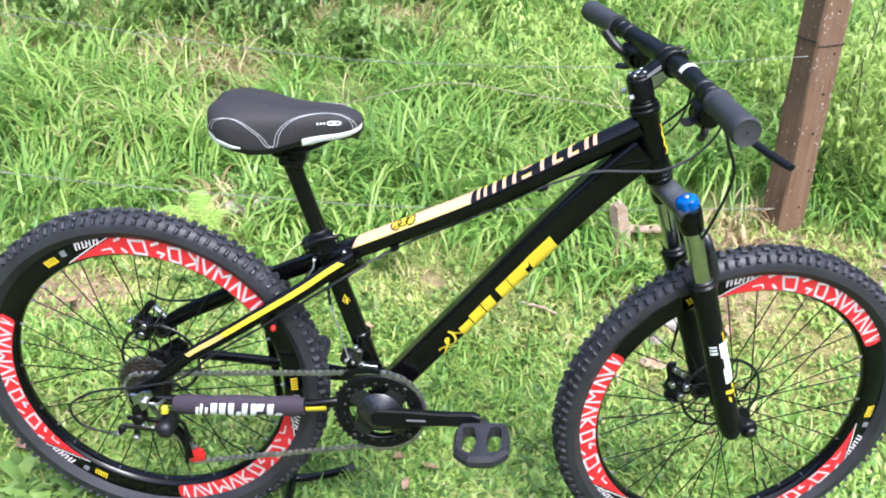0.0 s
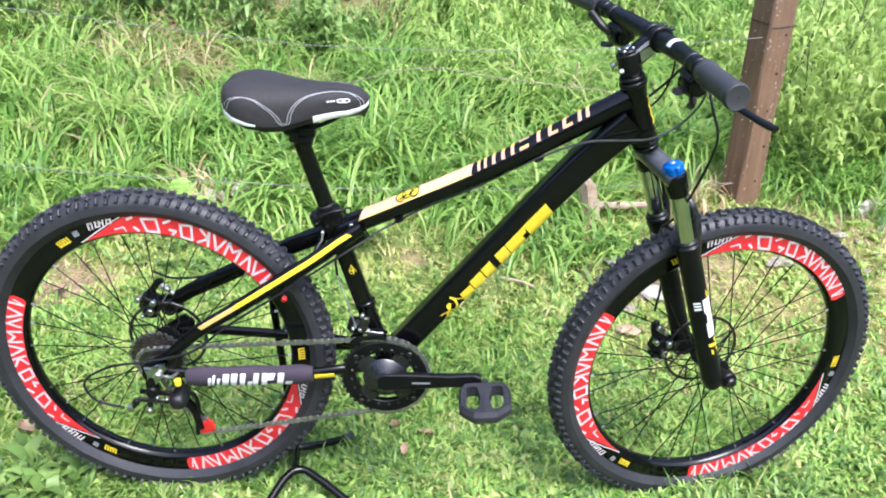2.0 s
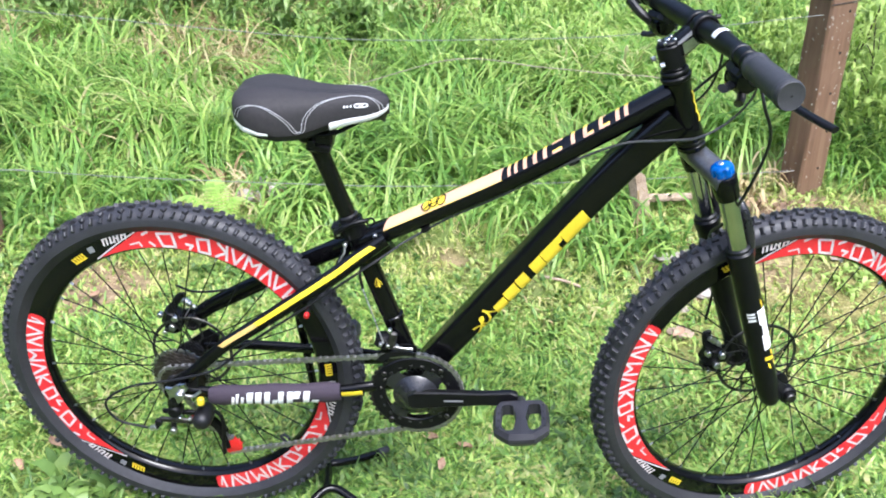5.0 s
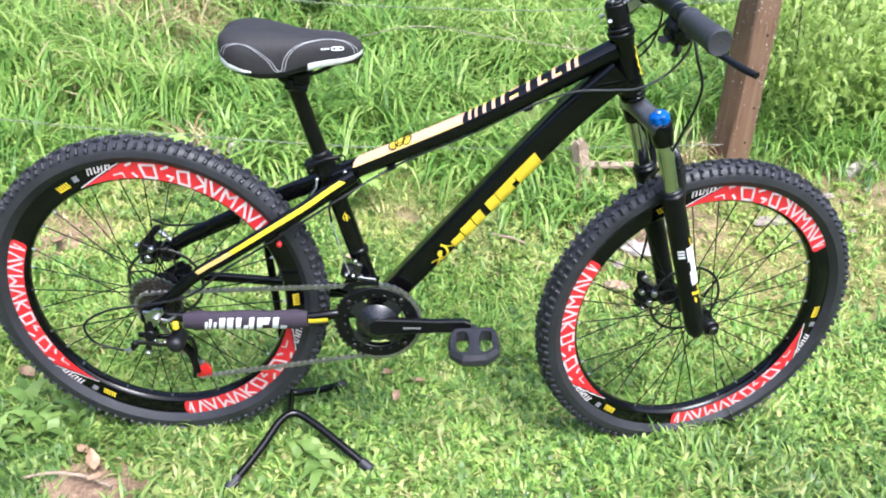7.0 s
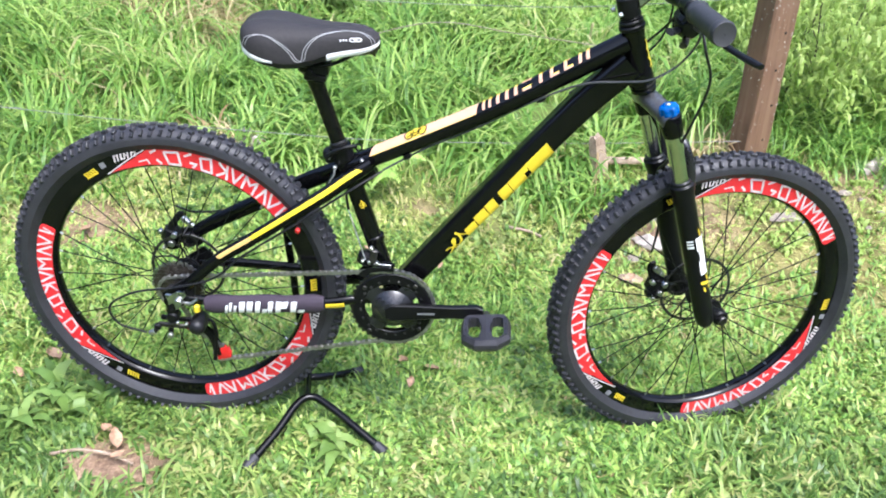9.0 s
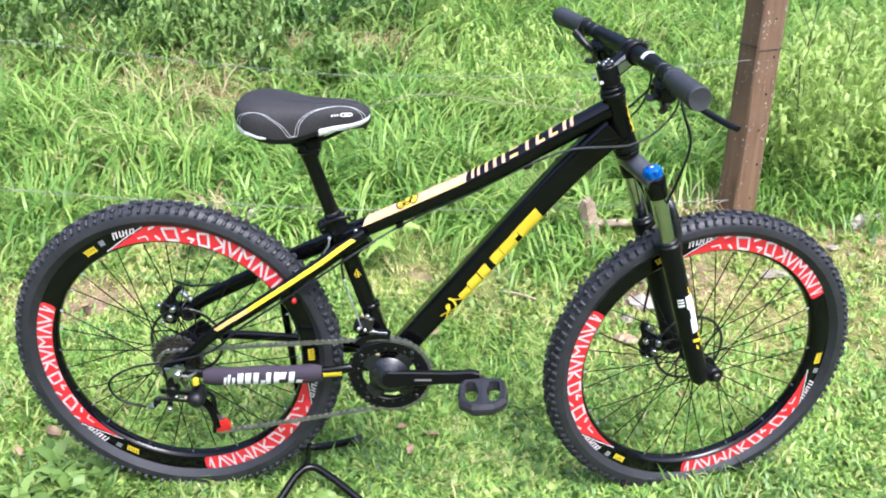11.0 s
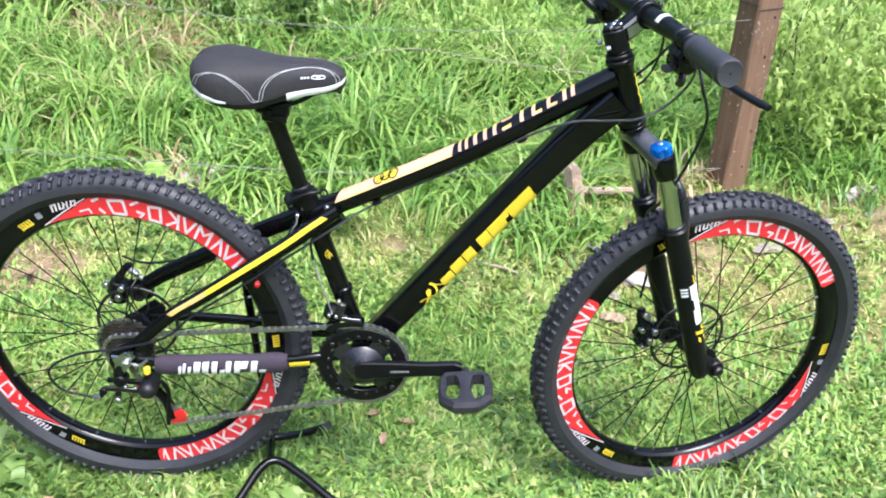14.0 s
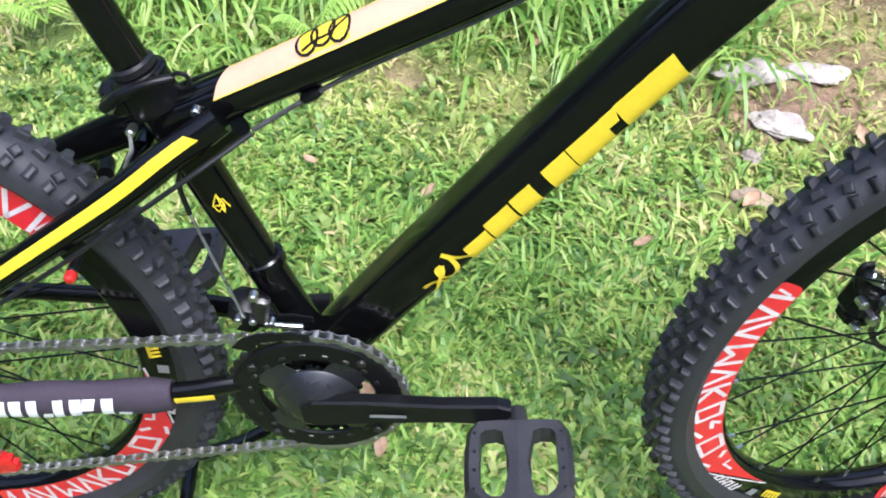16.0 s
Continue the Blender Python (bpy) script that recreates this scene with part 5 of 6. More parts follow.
# disc brakes
def caliper(name, centre, barrel, m=None):
    """A cable disc brake: a bolted body, the lever arm that the cable pulls, a bracket with a round opening."""
    c = Vector(centre)
    g = Geo().box((0.036, 0.036, 0.044), Matrix.Translation(c) @ pose(0, 0, 0, 0, 22, 0), 0.009)
    g.box((0.030, 0.030, 0.020), Matrix.Translation(c + Vector((-0.002, 0.0, -0.024))) @ pose(0, 0, 0, 0, 8, 0), 0.006)
    b = part(name, g, SATIN, bike, "black cable disc brake caliper", m)
    for dx, dz, q in ((0.012, 0.008, 0.0066), (0.004, -0.012, 0.0074), (-0.016, 0.016, 0.0058), (-0.012, -0.022, 0.0046)):
        part("bolt", Geo().rod(c + Vector((dx, -0.014, dz)), c + Vector((dx, -0.026, dz)), q, seg=8, bevel=0.001), STEEL, b)
    part("adjuster_ring", Geo().lathe([(0.0095, -0.016), (0.0140, -0.016), (0.0148, -0.012), (0.0148, 0.010), (0.0095, 0.010)], 24, c + Vector((0.040, 0, -0.008)), closed=True), DARKSTEEL, b)
    part("adjuster_plug", Geo().rod(c + Vector((0.040, 0.006, -0.008)), c + Vector((0.040, -0.010, -0.008)), 0.0094, seg=16, bevel=0.001), PLASTIC, b)
    part("bracket", Geo().plate([(-0.010, 0.000), (0.020, 0.012), (0.050, 0.014), (0.064, 0.004), (0.062, -0.022), (0.050, -0.030), (0.044, -0.026), (0.022, -0.026), (0.012, -0.020), (-0.004, -0.022)], 0.004, 0.010, Matrix.Translation(c)), SATIN, b, sharp=20)
    part("bracket_bolt", Geo().rod(c + Vector((0.058, 0.006, -0.004)), c + Vector((0.058, -0.006, -0.004)), 0.0052, seg=8, bevel=0.001), DARKSTEEL, b)
    p = c + Vector((barrel[0], 0, barrel[1]))
    part("arm", Geo().sweep(curve([c + Vector((0.002, -0.010, 0.016)), c.lerp(p, 0.55) + Vector((-0.010, -0.010, 0.006)), p + Vector((-0.010, -0.008, 0.008)), p + Vector((0.000, -0.008, 0.010))], 5), [0.0085] * 6 + [0.0068] * 10, 12, 0.6), SATIN, b)
    part("cable_stop", Geo().rod(p + Vector((-0.004, -0.012, 0.004)), p + Vector((0.010, -0.012, -0.008)), 0.0066, seg=12, bevel=0.0015), STEEL, b)
    part("cable_stop", Geo().rod(p + Vector((0.012, -0.012, -0.010)), p + Vector((0.019, -0.012, -0.016)), 0.0050, seg=10, bevel=0.001), STEEL, b)
    part("inner_cable", Geo().sweep([p + Vector((0.012, -0.010, -0.008)), c + Vector((0.026, -0.008, 0.004))], 0.0013, 6), STEEL, b)
    return b


caliper("brake_caliper", (-0.034, 0.066, 0.405), (0.034, 0.043))
caliper("brake_caliper", (1.004, 0.062, 0.334), (-0.010, 0.044), STEER)


# cables
def cable(pts, r=0.0024, mat=PLASTIC, m=None, label="black cable housing"):
    return part("cable", Geo().sweep(curve(pts, 8), r, 8), mat, bike, label, m)


def turned(p):
    return STEER @ Vector(p)


cable([turned((0.915, -0.110, 0.960)), (0.958, -0.070, 0.905), (0.935, -0.045, 0.850), (0.890, -0.046, 0.822), (0.845, -0.042, 0.815), (0.780, -0.026, 0.803), (0.700, -0.010, 0.763), (0.600, -0.006, 0.706), (0.500, -0.006, 0.657), (0.420, -0.016, 0.612)], 0.0021, SLEEK, None, "cable housing, grey in place of sky sheen")
cable([turned((0.915, -0.116, 0.945)), (0.935, -0.030, 0.945), (0.915, 0.034, 0.890), (0.870, 0.040, 0.845), (0.820, 0.030, 0.812), (0.760, 0.014, 0.770)], 0.0024)
cable([turned((0.912, 0.000, 0.965)), (0.925, 0.020, 0.930), (0.915, 0.038, 0.870), (0.875, 0.042, 0.830), (0.800, 0.026, 0.795)], 0.0020)
cable([turned((0.925, -0.118, 0.936)), (0.958, -0.124, 0.900), (0.978, -0.108, 0.840), (0.964, -0.074, 0.740), (0.955, -0.012, 0.660), (0.950, 0.050, 0.600), (0.978, 0.088, 0.480), (0.975, 0.092, 0.405)], 0.0025)
cable([(0.420, -0.020, 0.612), (0.360, -0.052, 0.582), (0.255, -0.064, 0.510), (0.150, -0.070, 0.438), (0.090, -0.076, 0.388), (0.010, -0.082, 0.366), (-0.070, -0.086, 0.352), (-0.122, -0.088, 0.318), (-0.108, -0.088, 0.276), (-0.056, -0.084, 0.256)], 0.0023)
cable([(0.330, 0.046, 0.590), (0.230, 0.060, 0.528), (0.100, 0.072, 0.470), (0.020, 0.074, 0.456), (-0.028, 0.092, 0.458)], 0.0023)
cable([(0.372, -0.014, 0.596), (0.351, -0.014, 0.560), (0.353, -0.016, 0.525)], 0.0024)
for s in (0.21, 0.69):
    p, d, r = along(TOP_PTS, TOP_R, s)
    part("cable_stop", Geo().box((0.018, 0.014, 0.009), Matrix.Translation(p + Vector((0.008, -0.006, -0.021))) @ pose(0, 0, 0, 0, -28, 0), 0.003), SATIN, bike)


# ---- the low stand that holds the rear wheel up straight ----
stand = thing("bicycle_stand", "black steel tube bicycle stand with four splayed legs on grass", "bike stand")


def leg(pts, r=0.0085):
    return part("leg", Geo().sweep(curve(pts, 7), r, 14, up=(0, 0, 1)), GLOSS, stand)


leg([(0.160, -0.192, 0.012), (0.205, -0.115, 0.040), (0.238, -0.052, 0.066), (0.268, -0.032, 0.070), (0.310, -0.050, 0.058), (0.370, -0.087, 0.036), (0.425, -0.120, 0.012)])
leg([(0.120, 0.175, 0.012), (0.180, 0.110, 0.034), (0.222, 0.062, 0.050), (0.252, 0.058, 0.054), (0.290, 0.085, 0.040), (0.342, 0.142, 0.014)])
for a, b in (((0.172, -0.172, 0.019), (0.153, -0.204, 0.008)), ((0.413, -0.113, 0.017), (0.437, -0.127, 0.007)), ((0.133, 0.161, 0.017), (0.110, 0.186, 0.007)), ((0.330, 0.128, 0.018), (0.350, 0.152, 0.008))):
    part("foot", Geo().rod(a, b, 0.0112, seg=16, bevel=0.003), RUBBER, stand)
part("crossbar", Geo().sweep([(0.255, -0.036, 0.070), (0.240, 0.060, 0.054)], 0.0085, 14), GLOSS, stand)
part("upright", Geo().sweep(curve([(0.240, 0.058, 0.050), (0.238, 0.078, 0.072), (0.226, 0.084, 0.160), (0.214, 0.084, 0.310), (0.206, 0.084, 0.430), (0.226, 0.084, 0.492)], 6), 0.0080, 14), GLOSS, stand)
part("knob", Geo().rod((0.244, 0.070, 0.384), (0.244, 0.098, 0.384), 0.0195, seg=20, bevel=0.004), PLASTIC, stand, "black plastic clamp knob")
part("hook", Geo().sweep(curve([(0.226, 0.084, 0.490), (0.250, 0.074, 0.508), (0.258, 0.050, 0.512)], 5), 0.0075, 12), SATIN, stand)
part("peg", Geo().rod((0.262, -0.044, 0.502), (0.262, -0.064, 0.502), 0.0045, seg=14, bevel=0.001), SATIN, stand)
part("peg_cap", Geo().rod((0.262, -0.062, 0.501), (0.262, -0.072, 0.500), 0.0050, seg=16, bevel=0.002), REDPLASTIC, stand, "red plastic end cap")


# ---- ground ----
def rise(x, y):
    """The height of the soil: level under the bicycle, climbing gently to the fence and beyond it."""
    k = [(-100, 0), (0.15, 0), (0.45, 0.030), (0.75, 0.072), (1.05, 0.125), (1.5, 0.16), (3.0, 0.20), (5.0, 0.32), (9.0, 0.9), (30, 4.0), (400, 9.0)]
    z = 0.0
    for (a, za), (b, zb) in zip(k, k[1:]):
        if a <= y <= b:
            z = za + (zb - za) * (y - a) / (b - a)
    near = 0.006 * noise.noise(Vector((x * 2.2, y * 2.2, 0.3))) + 0.003 * noise.noise(Vector((x * 9, y * 9, 1.3)))
    flat = min(1.0, max(0.0, (math.hypot(x - 0.5, y) - 0.2) / 0.5)) if y < 0.3 else 1.0
    lump = 0.03 * noise.noise(Vector((x * 1.1, y * 1.1, 4.0))) * min(1.0, max(0.0, (y - 0.9) / 1.0))
    return z + near * (0.35 + 0.65 * flat) + lump


# bare spots: a worn patch of earth near the stand, and mossy ground by the post
BARE = [(1.14, 0.868, 0.125, 0.045, 1.4), (1.118, 0.738, 0.060, 0.050, 1.4), (1.17, 0.80, 0.15, 0.07, 0.85), (1.30, 0.50, 0.40, 0.22, 0.52), (1.32, 0.20, 0.28, 0.14, 0.3), (-0.56, 0.70, 0.20, 0.13, 0.85), (-0.12, -0.205, 0.115, 0.080, 1.0), (1.72, 0.78, 0.46, 0.30, 0.78), (1.95, 1.08, 0.34, 0.20, 0.95), (0.44, 0.86, 0.09, 0.05, 0.6), (1.12, 0.76, 0.20, 0.14, 0.6), (1.42, 0.60, 0.26, 0.12, 0.6), (-0.35, 0.12, 0.07, 0.06, 0.5), (0.62, 0.80, 0.14, 0.08, 0.4), (1.3, 0.88, 0.3, 0.10, 0.7), (1.45, 1.08, 0.34, 0.13, 0.85)]


BROWN = [(1.16, 0.805, 0.21, 0.085, 1.0), (1.24, 0.92, 0.14, 0.06, 0.7), (-0.12, -0.205, 0.15, 0.12, 1.0), (-0.56, 0.70, 0.22, 0.15, 0.8), (0.44, 0.86, 0.10, 0.06, 0.7), (1.12, 0.76, 0.14, 0.10, 0.6), (1.42, 1.16, 0.20, 0.10, 1.0), (1.95, 1.12, 0.25, 0.10, 0.7)]


def bareness(x, y, spots=BARE):
    b = np.zeros_like(x)
    for cx, cy, rx, ry, k in spots:
        b = np.maximum(b, k * np.clip(1.5 - np.hypot((x - cx) / rx, (y - cy) / ry), 0, 1))
    return b


xs = [-400, -120, -40, -15, -6, -4] + [-3 + 0.06 * i for i in range(120)] + [4.3, 5, 7, 15, 40, 120, 400]
ysg = [-400, -120, -40, -15, -6, -4] + [-3 + 0.06 * i for i in range(140)] + [5.6, 6.5, 9, 15, 30, 80, 200, 400]
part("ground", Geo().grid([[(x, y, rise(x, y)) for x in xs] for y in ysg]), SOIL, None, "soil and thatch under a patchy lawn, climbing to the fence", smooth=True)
tagged(bpy.data.objects["ground"], category="ground", kind="structure")
me = bpy.data.objects["ground"].data
co = np.empty(len(me.vertices) * 3, np.float32)
me.vertices.foreach_get("co", co)
me.attributes.new("worn", "FLOAT", "POINT").data.foreach_set("value", bareness(co[0::3], co[1::3]).astype(np.float32))
# darkens the ground colour with distance, to match the blade-shaded lawn
me.attributes.new("darkened", "FLOAT", "POINT").data.foreach_set("value", np.clip(np.hypot(co[0::3] - 0.5, co[1::3] - 0.2) / 1.2 - 1.6, 0, 1).astype(np.float32))
me.attributes.new("brown", "FLOAT", "POINT").data.foreach_set("value", bareness(co[0::3], co[1::3], BROWN).astype(np.float32))


def blades(name, x, y, z, height, width, heading, bend, segs, mat, droop=0.0, stiff=0.0):
    """Many grass blades as one mesh: root places, heights, widths, headings and how far each leans over."""
    n = len(x)
    ts = np.linspace(0, 1, segs + 1)
    t = ts[None, :]
    lean = bend[:, None] * (stiff + (1 - stiff) * t ** 1.6)
    fall = np.maximum(0, bend[:, None] - 0.6) * droop * t ** 3
    px = x[:, None] + np.cos(heading)[:, None] * height[:, None] * np.sin(lean) * t
    py = y[:, None] + np.sin(heading)[:, None] * height[:, None] * np.sin(lean) * t
    pz = z[:, None] + height[:, None] * t * np.cos(lean) - height[:, None] * fall
    w = width[:, None] * (np.minimum(1, 0.55 + 2.0 * t) * np.sqrt(np.maximum(0, 1 - t ** 2.2))) / 2
    twist = heading + np.pi / 2 + np.random.uniform(-0.5, 0.5, n)
    sx, sy = np.cos(twist)[:, None] * w, np.sin(twist)[:, None] * w
    co = np.empty((n, 2 * segs + 1, 3), np.float32)
    co[:, 0:2 * segs:2, 0], co[:, 0:2 * segs:2, 1], co[:, 0:2 * segs:2, 2] = (px - sx)[:, :-1], (py - sy)[:, :-1], pz[:, :-1]
    co[:, 1:2 * segs:2, 0], co[:, 1:2 * segs:2, 1], co[:, 1:2 * segs:2, 2] = (px + sx)[:, :-1], (py + sy)[:, :-1], pz[:, :-1]
    co[:, -1, 0], co[:, -1, 1], co[:, -1, 2] = px[:, -1], py[:, -1], pz[:, -1]
    quads = np.array([(2 * i, 2 * i + 1, 2 * i + 3, 2 * i + 2) for i in range(segs - 1)], np.int64).reshape(-1)
    tri = np.array([2 * segs - 2, 2 * segs - 1, 2 * segs], np.int64)
    one = np.concatenate([quads, tri])
    loops = (np.arange(n)[:, None] * (2 * segs + 1) + one[None, :]).reshape(-1)
    sizes = np.tile(np.array([4] * (segs - 1) + [3]), n)
    starts = np.concatenate([[0], np.cumsum(sizes)[:-1]])
    me = bpy.data.meshes.new(name)
    me.vertices.add(n * (2 * segs + 1))
    me.vertices.foreach_set("co", co.reshape(-1))
    me.loops.add(len(loops))
    me.loops.foreach_set("vertex_index", loops.astype(np.int32))
    me.polygons.add(len(sizes))
    me.polygons.foreach_set("loop_start", starts.astype(np.int32))
    me.update(calc_edges=True)
    me.shade_smooth()
    me.materials.append(mat)
    return new(name, me)


XS, YS = np.array([-3 + 0.06 * i for i in range(120)]), np.array([-3 + 0.06 * i for i in range(140)])
HEIGHTS = np.array([[rise(a, b) for a in XS] for b in YS])


def soil(x, y):
    """Soil heights for many places at once."""
    u, v = np.clip((x + 3) / 0.06, 0, 118.999), np.clip((y + 3) / 0.06, 0, 138.999)
    i, j = u.astype(int), v.astype(int)
    fu, fv = u - i, v - j
    return (HEIGHTS[j, i] * (1 - fu) * (1 - fv) + HEIGHTS[j, i + 1] * fu * (1 - fv) + HEIGHTS[j + 1, i] * (1 - fu) * fv + HEIGHTS[j + 1, i + 1] * fu * fv)


def waves(x, y, f, seed):
    """Soft patches between 0 and 1."""
    r = np.random.RandomState(seed)
    s = np.zeros_like(x)
    for k in range(7):
        a, q, p = r.uniform(0, np.pi * 2), f * r.uniform(0.5, 1.8), r.uniform(0, 7)
        s += np.sin(q * (x * np.cos(a) + y * np.sin(a)) + p)
    return 0.5 + 0.5 * np.tanh(s * 0.6)


def lawn(name, n, x0, x1, y0, y1, keep, wide, seed, label, mat, tallness=1.0):
    r = np.random.RandomState(seed)
    x, y = r.uniform(x0, x1, n), r.uniform(y0, y1, n)
    ok = keep(x, y) & (r.uniform(0, 1, n) > bareness(x, y)) & (r.uniform(0, 1, n) < 0.40 + 0.85 * waves(x, y, 9.0, 5)) & (r.uniform(0, 1, n) < 0.50 + 0.65 * waves(x, y, 26.0, 6))
    x, y = x[ok], y[ok]
    m = len(x)
    tall = 0.6 + 0.55 * waves(x, y, 6.0, 8)
    h = r.uniform(0.020, 0.062, m) * tall * tallness
    w = r.uniform(0.0042, 0.0112, m) * wide
    long = r.uniform(0, 1, m) < 0.16
    h, w = np.where(long, h * 1.55, h), np.where(long, w * 0.62, w)
    comb = 2 * np.pi * waves(x, y, 16.0, 9) + 2.5 * waves(x, y, 45.0, 10) + r.normal(0, 1.3, m)
    bend = np.where(r.uniform(0, 1, m) < 0.7, r.uniform(0.85, 1.5, m), r.uniform(0.3, 1.0, m))
    np.random.seed(seed)
    return tagged(blades(name, x, y, soil(x, y) - 0.003, h, w, comb, bend, 4, mat, 0.0, 0.5), label, "grass", kind="stuff")


def inner(x, y):
    edge = np.minimum(np.minimum(x + 1.45, 2.55 - x), y + 0.95)
    return (y < np.where(x > 1.05, 1.32, 1.14)) & (np.abs(np.sin(x * 9173.1 + y * 3371.7)) < edge / 0.7)


def lushness(x, y):
    """Fuller grass before the bicycle, thinner and yellower grass behind it."""
    return -0.10 - y + 0.35 * (waves(x, y, 5.0, 17) - 0.5)


def share(seed, want):
    """A random choice that follows a soft edge."""
    def keep(x, y):
        return inner(x, y) & want(lushness(x, y) + np.random.RandomState(seed).uniform(-0.12, 0.12, len(x)))
    return keep


lawn("lawn_grass", 200000, -1.45, 2.55, -0.95, 0.5, share(71, lambda k: k > 0), 1.0, 11, "short lush green lawn grass in front of the bicycle", LUSH)
lawn("lawn_grass", 235000, -1.45, 2.55, -0.45, 1.14, share(71, lambda k: (k <= 0) & (k > -0.80)), 0.96, 13, "short broad-bladed green lawn grass under the bicycle", LAWN, 0.80)
lawn("lawn_grass", 140000, -1.45, 2.55, -0.15, 1.32, share(73, lambda k: k < -0.12), 0.80, 14, "yellowed short grass towards the fence", PALE, 0.66)
lawn("lawn_grass", 60000, -2.95, 4.1, -2.95, 1.14, lambda x, y: ~inner(x, y), 1.7, 12, "short broad-bladed green lawn grass around the bicycle", LUSH)


def meadow(n, seed):
    """Coarser grass over the open ground further off on all sides."""
    r = np.random.RandomState(seed)
    x, y = r.uniform(-11.5, 12.5, n), r.uniform(-12.0, 9.0, n)
    ok = (x < -2.8) | (x > 4.0) | (y < -2.8)
    x, y = x[ok], y[ok]
    z = np.interp(y, [-100, 0.15, 1.05, 3.0, 5.0, 9.0], [0, 0, 0.125, 0.20, 0.32, 0.9]) - 0.01
    m = len(x)
    np.random.seed(seed)
    ob = blades("meadow_grass", x, y, z, r.uniform(0.06, 0.16, m), r.uniform(0.02, 0.05, m), r.uniform(0, 2 * np.pi, m), r.uniform(0.6, 1.5, m), 3, LUSH, 0.0, 0.5)
    return tagged(ob, "coarse green meadow grass on open ground", "grass", kind="stuff")


meadow(34000, 15)


def tufts(name, n, per, x0, x1, y0, y1, hmin, hmax, mat, seed, label, spread=0.07, wide=1.0, bendmax=2.2, segs=6, thin=None, edge=False):
    r = np.random.RandomState(seed)
    cx, cy = r.uniform(x0, x1, n), r.uniform(y0, y1, n)
    if thin is not None:
        ok = r.uniform(0, 1, n) < thin(cx, cy)
        cx, cy = cx[ok], cy[ok]
    n = len(cx)
    ch = r.uniform(hmin, hmax, n) * (0.65 + 0.5 * waves(cx, cy, 2.2, seed + 3))
    if edge:
        ch = ch * np.clip(0.42 + 1.15 * (cy - 1.0), 0.42, 1.0)
    main = r.uniform(0, 2 * np.pi, n)
    i = np.repeat(np.arange(n), per)
    m = len(i)
    x, y = cx[i] + r.normal(0, spread, m), cy[i] + r.normal(0, spread, m)
    h = ch[i] * r.uniform(0.45, 1.15, m)
    w = r.uniform(0.0045, 0.0115, m) * wide
    outward = np.arctan2(y - cy[i], x - cx[i]) + r.normal(0, 0.35, m)
    head = np.where(r.uniform(0, 1, m) < 0.5, main[i] + r.normal(0, 0.45, m), outward)
    bend = r.uniform(0.7, bendmax, m)
    np.random.seed(seed)
    return tagged(blades(name, x, y, soil(x, y) - 0.005, h, w, head, bend, segs, mat, 0.30), label, "grass", kind="stuff")


# patches of dead stalks and litter beyond the fence and round the post
DRY = [(-0.16, 1.17, 0.13, 0.09), (-0.63, 3.20, 0.26, 0.50), (-0.80, 2.62, 0.16, 0.24), (-0.56, 2.34, 0.14, 0.16), (-1.45, 3.1, 0.22, 0.35), (-0.15, 3.75, 0.35, 0.25), (0.95, 3.5, 0.25, 0.3), (1.34, 1.21, 0.11, 0.06), (-0.86, 1.68, 0.10, 0.08), (-1.0, 3.5, 0.5, 0.2), (0.1, 3.3, 0.3, 0.3)]


def dryness(x, y):
    b = np.zeros_like(x)
    for cx, cy, rx, ry in DRY:
        b = np.maximum(b, np.clip(1.6 - np.hypot((x - cx) / rx, (y - cy) / ry), 0, 1))
    return b


def beyond_fence(x, y):
    near_fern = np.minimum(np.hypot(x + 0.27, y - 1.00), np.hypot(x - 0.38, y - 0.93))
    open_ground = 0.36 * np.clip((x - 1.02) / 0.30, 0, 1)
    return np.clip((y - open_ground - 0.98 + 0.10 * np.sin(x * 5)) / 0.18, 0, 1) * (near_fern > 0.20) * (1 - 0.9 * dryness(x, y)) * (np.hypot(x - 1.50, (y - 1.17) * 1.3) > 0.25) * (np.hypot((x - 1.05) * 0.6, y - 1.02) > 0.09) * (1 - 0.5 * ((x > 1.60) & (y < 2.7))) * (0.45 + 0.7 * waves(x, y, 5.0, 31))


tufts("tall_grass", 1080, 72, -3.0, 4.1, 0.92, 3.6, 0.19, 0.42, TALL, 21, "tall bright green arching grass beyond the fence", thin=beyond_fence, wide=1.12, spread=0.045, segs=5, edge=True)
tufts("tall_grass", 420, 60, -3.0, 4.1, 3.2, 5.3, 0.30, 0.55, TALL, 22, "tall green grass further up beyond the fence", spread=0.10, wide=1.3, segs=5, thin=lambda x, y: 1 - 0.65 * (x < 0.3) * (y < 4.4))
def beyond_fern(x, y):
    return (np.minimum(np.hypot(x + 0.28, (y - 0.92) * 0.8), np.hypot(x - 0.38, y - 0.90)) > 0.20) * (x < 1.08) * (np.hypot((x - 1.05) * 0.6, y - 1.02) > 0.09) * 1.0


tufts("fence_grass", 150, 26, -1.3, 1.35, 0.86, 1.15, 0.08, 0.20, TALL, 23, "ragged grass along the foot of the fence", spread=0.05, thin=beyond_fern)
tufts("fence_grass", 60, 24, -1.35, -0.55, 1.12, 1.62, 0.08, 0.22, TALL, 32, "ragged grass along the foot of the fence", spread=0.05)
tufts("fence_grass", 170, 24, 1.58, 2.7, 1.24, 1.62, 0.07, 0.20, TALL, 26, "ragged green grass beside the fence post", spread=0.05, wide=0.9)
tufts("dry_grass", 5200, 7, -1.8, 2.0, 1.05, 4.1, 0.05, 0.17, STRAW, 27, "matted dead brown grass in patches beyond the fence", spread=0.05, wide=0.9, thin=lambda x, y: 0.9 * dryness(x, y))
